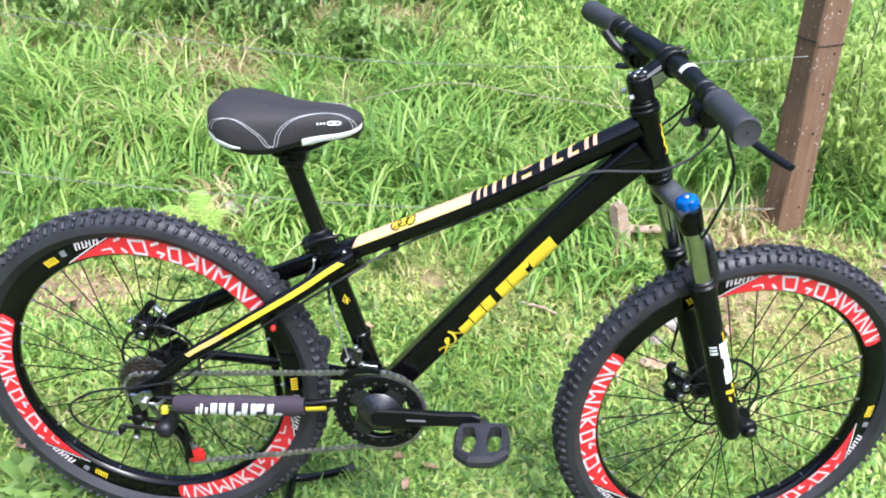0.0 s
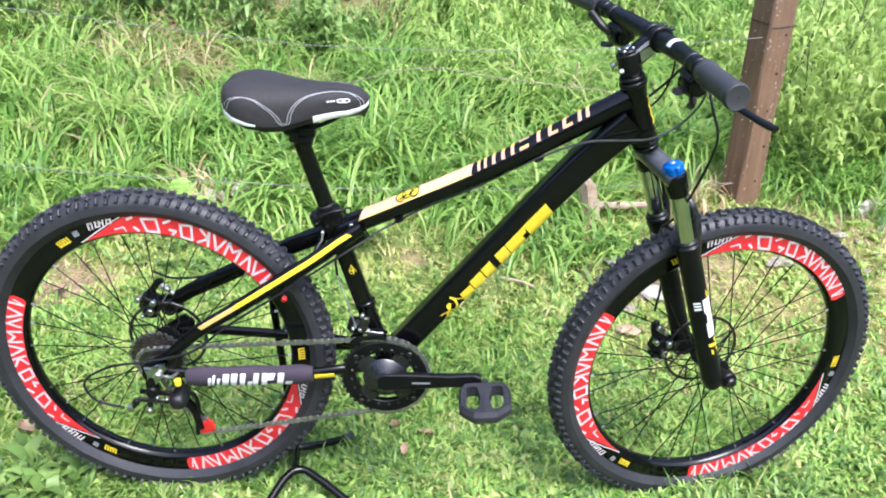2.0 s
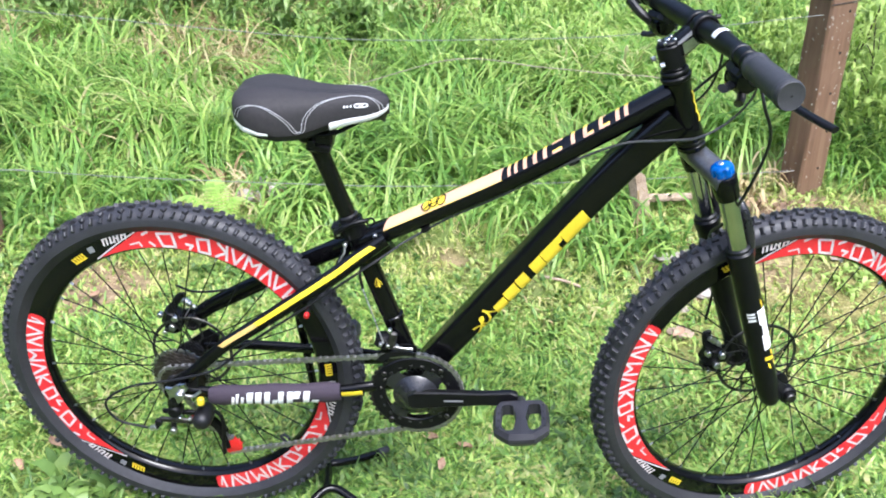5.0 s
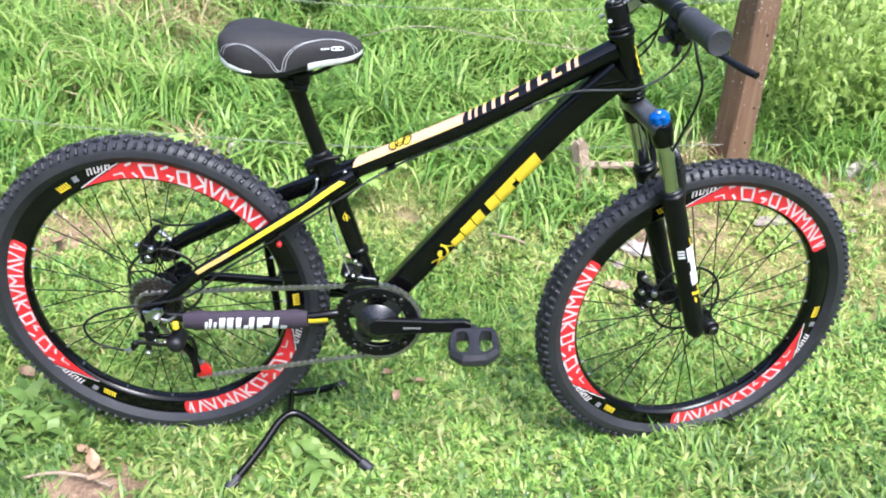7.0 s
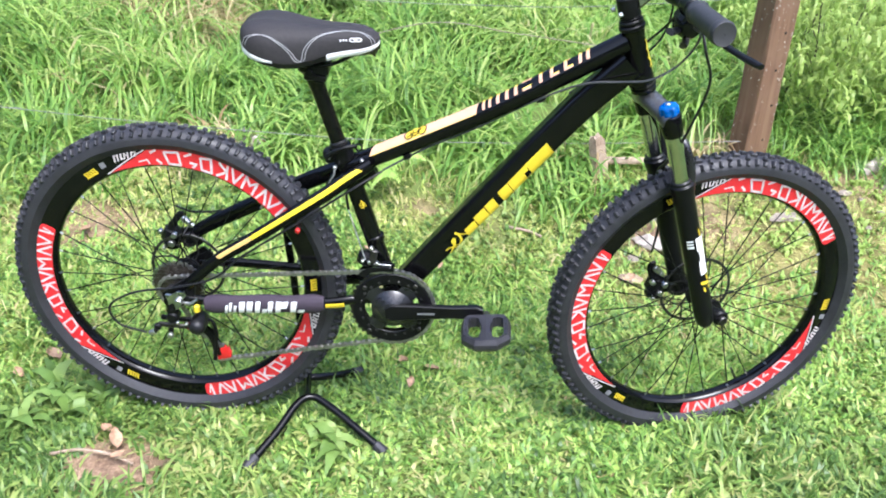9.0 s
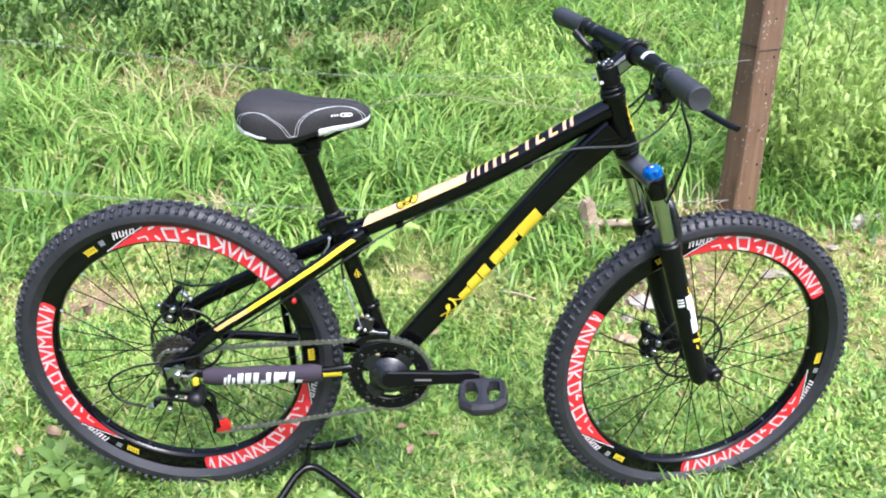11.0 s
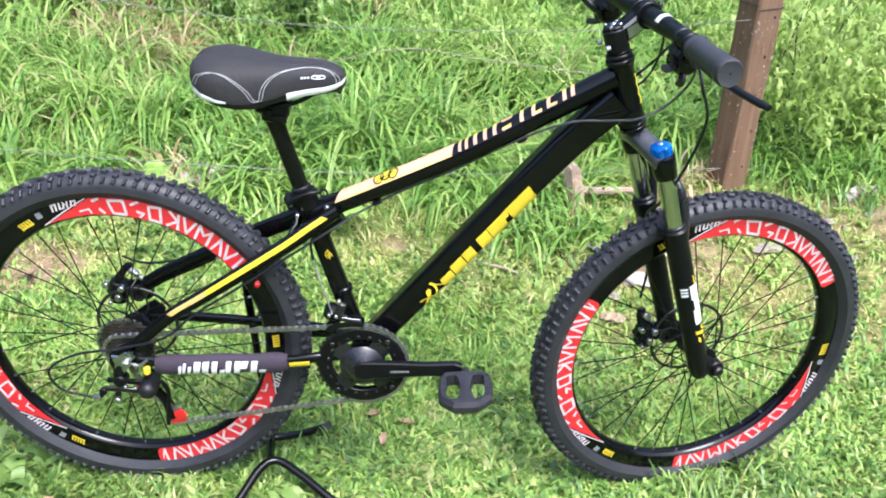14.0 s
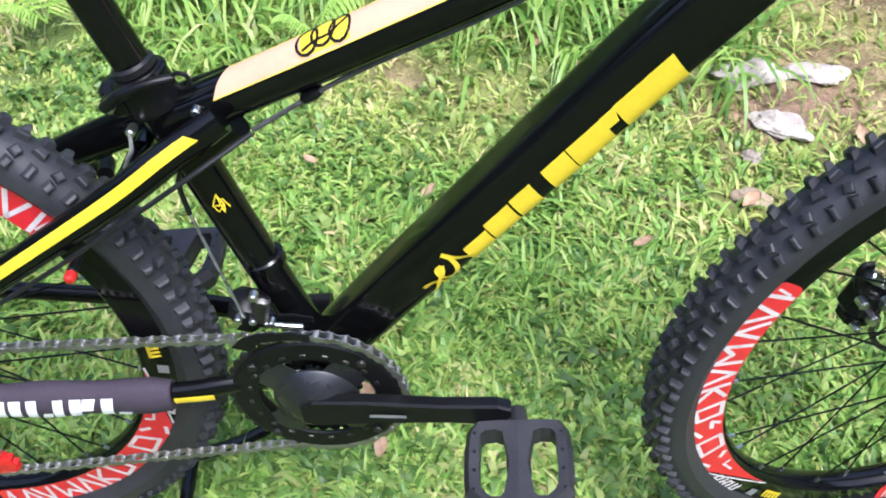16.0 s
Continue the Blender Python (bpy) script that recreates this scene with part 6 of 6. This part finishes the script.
tufts("dry_grass", 1500, 12, -1.9, 0.5, 2.1, 3.9, 0.16, 0.34, STRAW, 30, "dead brown stalks standing in patches among the tall grass", spread=0.06, wide=0.9, thin=lambda x, y: 0.8 * dryness(x, y))
tufts("dry_grass", 1100, 3, -1.3, 2.3, -0.7, 1.1, 0.015, 0.042, STRAW, 29, "single dead blades among the lawn grass", spread=0.02, wide=0.5)
tufts("dry_grass", 900, 4, -0.9, 2.2, -0.4, 1.3, 0.02, 0.055, STRAW, 28, "short dead straw on the bare spots of the lawn", spread=0.03, wide=0.45, thin=lambda x, y: bareness(x, y, BROWN))
tufts("dry_grass", 170, 16, -2.4, 3.6, 0.95, 4.6, 0.10, 0.30, STRAW, 24, "dry straw-coloured stalks among the tall grass", spread=0.08, wide=0.7, thin=lambda x, y: 1.0 - 0.85 * (y < 2.0))
tufts("dry_grass", 140, 22, -2.9, 0.6, 2.7, 4.3, 0.16, 0.42, STRAW, 25, "dry brown stalks at the back of the tall grass", spread=0.14, wide=0.8)


# ---- posts, wires ----
def fence_y(x):
    return 0.978 + 0.168 * x


def post(m, label, height):
    p = thing("fence_post", label, "fence post", m, "fence posts")
    w = 0.046
    g = Geo()
    r = random.Random(5)
    rows = []
    for i in range(15):
        z = -0.15 + (height + 0.15) * i / 14
        rows.append([(sx * (w + r.uniform(-0.0015, 0.0015)) - sx * c * 0.006, sy * (w + r.uniform(-0.0015, 0.0015)) - sy * (1 - c) * 0.006, z)
                     for sx, sy, c in ((-1, -1, 1), (-1, -1, 0), (-1, 1, 0), (-1, 1, 1), (1, 1, 1), (1, 1, 0), (1, -1, 0), (1, -1, 1))][::-1])
    g.grid(rows, True, True)
    part("shaft", g, POSTWOOD, p)
    for i in range(9):
        z = 0.09 + 0.118 * i
        if z > height - 0.03:
            break
        part("nail_hole", Geo().rod((0.012 + 0.008 * math.sin(i * 2.1), -w - 0.0012, z), (0.012 + 0.008 * math.sin(i * 2.1), -w + 0.008, z), 0.0042, seg=8), SATIN, p)
    for i in range(46):
        z, x = r.uniform(0.06, height), r.choice((r.uniform(-0.04, 0.04), r.uniform(-0.043, -0.030), r.uniform(0.030, 0.042)))
        k = r.uniform(0.0012, 0.0038)
        g = Geo().box((k * 2, 0.0016, k * r.uniform(1.5, 3.0)), pose(x, -w - 0.0006, z, 0, r.uniform(-30, 30), 0), 0.0004)
        part("lichen_speck", g, STONE, p, "pale speck")
    if height < 0.6:
        return p
    part("tie_wire", Geo().sweep([(a * (w + 0.002), b * (w + 0.002), 0.585 + 0.003 * i) for i, (a, b) in enumerate(((-1, -1), (1, -1), (1, 1), (-1, 1), (-1, -1)))], 0.0013, 6), DARKSTEEL, p)
    return p


POST_AT = pose(1.505, 1.262, 0.130, 0, 0, 24)
post(POST_AT, "weathered square brown fence post speckled with pale lichen", 1.05)
post(pose(-0.922, 0.880, 0.085, 0, 0, 12), "weathered brown fence post standing in the grass", 0.95)


def wire(pts, r, mat, label):
    line = curve(pts, 10)
    w = part("fence_wire", Geo().sweep(line, r, 8, up=(0, 0, 1)), mat, None, label)
    return tagged(w, category="wire", group="fence wires")


wire([(-3.0, fence_y(-3.0), 0.95), (-0.92, fence_y(-0.92) - 0.02, 0.815), (-0.69, fence_y(-0.69), 0.797), (-0.25, fence_y(-0.25), 0.733), (0.18, fence_y(0.18), 0.677), (0.65, fence_y(0.65), 0.655), (0.95, fence_y(0.95), 0.654),
      (1.46, fence_y(1.46) - 0.03, 0.690)], 0.0010, WIRE, "slack galvanised fence wire")
wire([(-3.0, fence_y(-3.0), 0.52), (-0.92, fence_y(-0.92) - 0.02, 0.378), (-0.76, fence_y(-0.76), 0.357), (-0.46, fence_y(-0.46), 0.316), (0.02, fence_y(0.02), 0.263), (0.35, fence_y(0.35), 0.234), (0.9, fence_y(0.9), 0.215), (1.46, fence_y(1.46) - 0.02, 0.22)],
     0.0012, WIRE, "slack lower galvanised fence wire")
wire([(0.15, fence_y(0.15) + 0.15, 0.50), (0.45, fence_y(0.45) + 0.06, 0.590), (0.69, fence_y(0.69), 0.574), (0.90, fence_y(0.90), 0.542), (1.05, fence_y(1.05) + 0.03, 0.505), (1.12, fence_y(1.12) + 0.15, 0.36), (1.16, fence_y(1.16) + 0.25, 0.18)], 0.0014, RUSTWIRE, "loose weathered wire strand")


# ---- stones, sticks, fallen leaves ----
def stone(x, y, size, turn, seed, label, mat=STONE, spike=0.0):
    r = random.Random(seed)
    bm = bmesh.new()
    bmesh.ops.create_icosphere(bm, subdivisions=4, radius=1.0)
    for v in bm.verts:
        k = 1 + 0.50 * noise.noise(v.co * 1.3 + Vector((seed, 0, 0))) + 0.13 * noise.noise(v.co * 3.2 + Vector((0, seed, 0))) + 0.03 * noise.noise(v.co * 9 + Vector((0, 0, seed)))
        v.co *= k
        v.co.z = max(v.co.z, -0.5)
        if spike and v.co.z > 0.4:
            v.co.z += spike * max(0.0, 1 - 3.0 * math.hypot(v.co.x - 0.2, v.co.y))
        v.co = Vector((v.co.x * size[0] / 2, v.co.y * size[1] / 2, v.co.z * size[2] / 2))
    me = bpy.data.meshes.new("stone")
    bm.to_mesh(me)
    bm.free()
    me.materials.append(mat)
    me.shade_smooth()
    me.set_sharp_from_angle(angle=radians(32))
    ob = new("stone", me)
    ob.matrix_world = pose(x, y, rise(x, y) + size[2] * 0.22 + 0.004, 0, 0, turn)
    return tagged(ob, label, "stone", "stones in the grass")


stone(1.085, 0.862, (0.135, 0.075, 0.030), 16, 3, "flat pale stone sunk in mossy ground", WHITESTONE)
stone(1.205, 0.872, (0.120, 0.055, 0.024), -6, 5, "flat pale stone sunk in mossy ground", WHITESTONE)
stone(1.118, 0.738, (0.105, 0.070, 0.026), 150, 7, "jagged whitish stone in the grass", WHITESTONE, 1.0)
stone(1.060, 0.660, (0.045, 0.030, 0.016), 40, 9, "small pale stone chip in the grass")
stone(1.042, 0.563, (0.060, 0.034, 0.026), -20, 11, "brownish stone in the grass", STICK)
stone(1.760, 1.033, (0.040, 0.028, 0.016), 10, 13, "small pale stone chip on bare ground")
stone(1.890, 1.185, (0.055, 0.030, 0.055), 30, 15, "upright whitish stone on bare ground", WHITESTONE)
stone(1.950, 1.230, (0.075, 0.050, 0.045), -10, 17, "whitish broken stone on bare ground", WHITESTONE)
stone(1.560, 0.900, (0.12, 0.050, 0.014), 12, 19, "flat pale stone nearly buried in moss")
for i, (x, y) in enumerate(((1.62, 0.93), (1.67, 0.98), (1.71, 0.95), (1.80, 1.00), (1.84, 0.94), (1.58, 0.98), (1.78, 0.86), (1.90, 1.08))):
    stone(x, y, (0.020 + 0.006 * (i % 3), 0.016 + 0.004 * (i % 2), 0.012), 37 * i, 31 + i, "small pale pebble lying on mossy ground")
stone(-0.862, 1.660, (0.045, 0.040, 0.110), 20, 51, "upright whitish stone among the tall grass")
stone(-0.690, 1.500, (0.060, 0.045, 0.050), 50, 53, "pale stone among the tall grass")
stone(-0.20, 1.14, (0.085, 0.06, 0.045), 12, 21, "pale stone at the edge of the tall grass", WHITESTONE)
stone(-0.12, 1.17, (0.06, 0.05, 0.045), 60, 23, "pale stone at the edge of the tall grass", WHITESTONE)
stone(-0.165, 1.22, (0.05, 0.04, 0.05), 130, 25, "pale stone at the edge of the tall grass", WHITESTONE)

def splintered(a, b, r0, r1, seed, rings=9, seg=11, jag=0.35):
    """A broken length of wood: uneven sides, and an end that is torn into splinters."""
    q = random.Random(seed)
    a, b = Vector(a), Vector(b)
    d = (b - a).normalized()
    u = d.orthogonal().normalized()
    v = d.cross(u)
    lobes = [1 + q.uniform(-0.22, 0.22) for _ in range(seg)]
    tears = [q.uniform(-1, 1) for _ in range(seg)]
    rows = []
    for i in range(rings + 1):
        t = i / rings
        r = r0 + (r1 - r0) * t
        row = []
        for k in range(seg):
            w = 2 * math.pi * k / seg
            p = a.lerp(b, t) + r * lobes[k] * (1 + q.uniform(-0.06, 0.06)) * (math.cos(w) * u + 0.7 * math.sin(w) * v)
            row.append(p + d * (tears[k] * jag * (b - a).length * max(0.0, t - 0.75)))
        rows.append(row)
    rows.append([b + d * 0.004 + (p - b) * 0.25 for p in rows[-1]])
    return Geo().grid(rows, True, True)


stump = part("broken_stake", splintered((1.000, 1.050, 0.095), (0.970, 1.064, 0.265), 0.034, 0.026, 3), STICK, None, "pale splintered stake end standing in the grass", sharp=25)
tagged(stump, category="stick")
log = part("fallen_stick", splintered((1.000, 1.082, 0.182), (1.250, 1.128, 0.172), 0.0125, 0.0085, 5, 14, 9, 0.08), STICK, None, "bleached fallen stick leaning on a broken stake", sharp=25)
tagged(log, category="stick")
for pts, r in (([(-0.265, -0.196, 0.012), (-0.20, -0.182, 0.018), (-0.13, -0.186, 0.014), (-0.075, -0.206, 0.010)], 0.0035), ([(0.860, 0.585, 0.055), (0.900, 0.560, 0.058), (0.945, 0.532, 0.050)], 0.003), ([(0.705, 0.775, 0.088), (0.760, 0.748, 0.092), (0.800, 0.728, 0.086)], 0.004)):
    t = part("twig", Geo().sweep(curve(pts, 5), r, 7), STICK, None, "thin dry twig lying on the lawn")
    tagged(t, category="twig", group="twigs")


def stalk(x, y, lean, height, seed):
    """A dead weed stem with a few bare side twigs."""
    q = random.Random(seed)
    z = rise(x, y)
    st = thing("dead_stalk", "dark bare weed stalk standing among leafy weeds", "stalk", None, "dead stalks")
    line = curve([(x, y, z - 0.02), (x + lean * 0.3, y + 0.01, z + height * 0.35), (x + lean * 0.75, y, z + height * 0.7), (x + lean, y + 0.02, z + height)], 6)
    part("stem", Geo().sweep(line, [0.0042 - 0.0026 * i / (len(line) - 1) for i in range(len(line))], 7), DARKTWIG, st)
    for i in range(5):
        p = line[6 + 2 * i]
        w, b = q.uniform(-1, 1), q.uniform(0.06, 0.14)
        part("side_twig", Geo().sweep(curve([p, p + Vector((w * b * 0.5, q.uniform(-0.03, 0.03), b * 0.5)), p + Vector((w * b, q.uniform(-0.05, 0.05), b * 0.9))], 4), 0.0014, 6), DARKTWIG, st)
    return st


stalk(1.735, 1.70, 0.10, 0.62, 81)
stalk(1.905, 1.74, 0.09, 0.56, 83)
stalk(1.800, 1.60, -0.03, 0.40, 85)


def leaf_mesh(seed, length, width, curl):
    r = random.Random(seed)
    rows = []
    for i in range(9):
        u = i / 8
        w = width / 2 * math.sin(math.pi * min(1.0, u * 1.02)) ** 0.7 * (1 + r.uniform(-0.12, 0.12)) if 0 < i < 8 else 0.0006
        rows.append([(length * (u - 0.5), s * w, curl * (abs(s) ** 2) * width + 0.25 * curl * length * (u - 0.5) ** 2 + r.uniform(-0.001, 0.001)) for s in (-1, -0.5, 0, 0.5, 1)])
    return mesh_of(Geo().grid(rows), "dead_leaf", DRYLEAF)


LEAVES = [leaf_mesh(i, L, W, c) for i, (L, W, c) in enumerate(((0.055, 0.026, 0.12), (0.045, 0.020, 0.22), (0.034, 0.018, 0.15), (0.065, 0.030, 0.18)))]
r = random.Random(41)
SPOTS = [(0.517, 0.156, 1), (-0.381, 0.126, 3), (0.733, 1.060, 3), (0.513, 0.548, 2), (1.029, 0.538, 1), (-0.505, 0.650, 3), (0.472, 0.091, 2), (0.442, 0.183, 1), (-0.132, -0.148, 0), (-0.16, -0.12, 1), (-0.11, -0.20, 2),
         (0.31, 0.62, 2), (0.70, 0.93, 1), (-0.43, 0.05, 1), (0.85, 0.45, 2), (1.25, 0.70, 1), (1.70, 0.86, 1)]
for x, y, k in SPOTS:
    ob = new("dead_leaf", LEAVES[k])
    ob.matrix_world = pose(x, y, rise(x, y) + r.uniform(0.020, 0.032), r.uniform(-20, 20), r.uniform(-20, 20), r.uniform(0, 360))
    tagged(ob, "curled brown dead leaf lying on the lawn", "leaf", "fallen leaves")


# ---- ferns ----
def frond(length, arch, width):
    """A fern frond along +x that arches down: a stalk and toothed leaflets that shorten to the tip."""
    g = Geo()
    line = [Vector((length * t, 0, arch * length * math.sin(t * 2.4) * 0.6)) for t in (i / 20 for i in range(21))]
    g.sweep(line, [0.0016 - 0.0012 * i / 20 for i in range(21)], 5)
    for i in range(3, 20):
        t = i / 20
        L = width / 2 * (1.15 - t) ** 0.8 * min(1.0, 0.55 + 2.2 * t)
        p = line[i]
        for s in (-1, 1):
            d = Vector((0.38, s, -0.18)).normalized()
            q = Vector((1, -s * 0.38, 0)).normalized()
            rows = []
            n = 7
            for k in range(n + 1):
                u = k / n
                w = 0.0078 * (1 - u) ** 0.55 * (1.0 if k % 2 else 0.7) * min(1.0, length / 0.2)
                c = p + d * L * u - Vector((0, 0, 0.25 * L * u * u))
                rows.append([c - q * w, c, c + q * w])
            g.grid(rows)
    return g


def fern(x, y, fronds, label):
    f = thing("fern", label, "fern", pose(x, y, rise(x, y) + 0.055), "ferns by the fence")
    for turn, tip, length, width in fronds:
        part("frond", frond(length, 1.0, width), FERN, f, "", pose(0, 0, 0, 0, -tip, turn), smooth=False)
    return f


fern(-0.225, 0.925, ((176, 4, 0.135, 0.085), (112, 28, 0.125, 0.14), (205, 0, 0.085, 0.075), (55, 8, 0.09, 0.10)), "light green fern with spread fronds at the fence foot")
fern(0.290, 0.885, ((4, 6, 0.17, 0.13), (-38, 0, 0.12, 0.10), (40, 10, 0.10, 0.09), (178, 4, 0.08, 0.07)), "light green arching fern frond at the fence foot")


# ---- leafy plants ----
def leaflets(name, stems, per, x0, x1, y0, y1, hmin, hmax, size, mat, seed, label, category, thin=None):
    """Stalks with many small leaves at all heights, as one mesh."""
    q = np.random.RandomState(seed)
    sx, sy = q.uniform(x0, x1, stems), q.uniform(y0, y1, stems)
    if thin is not None:
        ok = q.uniform(0, 1, stems) < thin(sx, sy)
        sx, sy = sx[ok], sy[ok]
    n = len(sx)
    sh = q.uniform(hmin, hmax, n) * (0.6 + 0.6 * waves(sx, sy, 2.5, seed + 1))
    lx, ly = q.normal(0, 0.18, n), q.normal(0, 0.18, n)
    i = np.repeat(np.arange(n), per)
    m = len(i)
    t = q.uniform(0.15, 1.0, m)
    x, y = sx[i] + lx[i] * sh[i] * t + q.normal(0, 0.028, m), sy[i] + ly[i] * sh[i] * t + q.normal(0, 0.028, m)
    z = soil(sx, sy)[i] + sh[i] * t
    np.random.seed(seed)
    return tagged(blades(name, x, y, z, q.uniform(0.4, 1.25, m) * size, q.uniform(0.15, 0.36, m) * size, q.uniform(0, 2 * np.pi, m), q.uniform(0.5, 2.1, m), 3, mat), label, category, kind="stuff")


leaflets("leafy_weeds", 210, 46, 1.63, 2.85, 1.36, 2.6, 0.14, 0.58, 0.058, WEED, 51, "leafy green weeds growing beside the fence post", "weeds")
leaflets("leafy_weeds", 45, 40, 0.35, 1.05, 1.8, 3.2, 0.15, 0.42, 0.050, WEED, 52, "leafy green weeds among the tall grass", "weeds")
leaflets("leafy_weeds", 130, 40, -2.0, 0.2, 2.5, 3.9, 0.14, 0.40, 0.085, BROAD, 53, "broad-leaved green weeds at the back of the grass", "weeds")
# undergrowth in dark leaves, which also stand in for the shaded gaps there
leaflets("leafy_weeds", 170, 46, -2.9, 0.3, 3.3, 4.5, 0.20, 0.60, 0.080, SHRUB, 55, "leafy undergrowth at the back, dark to fill shaded gaps", "weeds")
leaflets("hedge", 300, 60, -4.5, 5.5, 4.6, 6.2, 0.6, 1.5, 0.075, SHRUB, 54, "leafy undergrowth behind the tall grass, dark in place of shade", "hedge")


def unseen_tree_belt(n, near, far, height, seed):
    """An unseen leafy tree belt all round, far off, added to dim sky reflections."""
    q = np.random.RandomState(seed)
    a, d = q.uniform(0, 2 * np.pi, n), q.uniform(near, far, n)
    x, y = 0.5 + d * np.cos(a), d * np.sin(a)
    top = height * (0.75 + 0.35 * waves(3 * np.cos(a), 3 * np.sin(a), 4.0, seed + 1))
    z = np.interp(y, [3.0, 5.0, 9.0, 30.0], [0.0, 0.3, 0.9, 4.0]) + top * q.uniform(0, 1, n) ** 0.8
    np.random.seed(seed)
    ob = blades("unseen_tree_belt", x, y, z, q.uniform(0.5, 1.1, n), q.uniform(0.25, 0.5, n), q.uniform(0, 2 * np.pi, n), q.uniform(0.5, 2.1, n), 3, SHRUB)
    return tagged(ob, "unseen leafy belt of trees added to dim sky reflections", "trees", kind="stuff")


unseen_tree_belt(21000, 17.0, 20.0, 8.0, 57)


def rosettes(name, spots, mat, seed, label, lo, hi, per=9):
    q = np.random.RandomState(seed)
    cx, cy = np.array([s[0] for s in spots]), np.array([s[1] for s in spots])
    i = np.repeat(np.arange(len(spots)), per)
    m = len(i)
    x, y = cx[i] + q.normal(0, 0.012, m), cy[i] + q.normal(0, 0.012, m)
    h = q.uniform(lo, hi, m)
    np.random.seed(seed)
    return tagged(blades(name, x, y, soil(x, y), h, h * q.uniform(0.28, 0.48, m), q.uniform(0, 2 * np.pi, m), q.uniform(0.7, 1.5, m), 4, mat), label, "weeds", kind="stuff")


q = np.random.RandomState(61)
SPREAD = [(a, b) for a, b in zip(q.uniform(-1.0, 1.9, 2600), q.uniform(-0.8, 0.95, 2600)) if bareness(np.array([a]), np.array([b]))[0] < 0.3]
rosettes("lawn_weeds", [(-0.31, -0.03), (-0.27, -0.06), (-0.33, 0.02), (0.314, -0.104), (0.33, -0.14), (-0.36, -0.10), (-0.22, 0.0)], BROAD, 62, "broad-leaved weeds in the lawn", 0.045, 0.085, 8)
rosettes("lawn_weeds", [(0.585, 0.277), (0.464, 0.397), (0.62, 0.30), (0.55, 0.24), (0.70, 0.36), (0.86, 0.24)], LAWN, 64, "small broad-leaved weeds in the lawn", 0.022, 0.045, 9)
q = np.random.RandomState(65)
rosettes("lawn_weeds", [(a, b) for a, b in zip(q.uniform(1.40, 2.1, 150), q.uniform(0.72, 1.26, 150))], WEED, 66, "small green weeds on the mossy ground by the post", 0.012, 0.034, 6)
rosettes("lawn_weeds", SPREAD, LUSH, 63, "small broad-leaved plants among the lawn grass", 0.012, 0.036, 6)
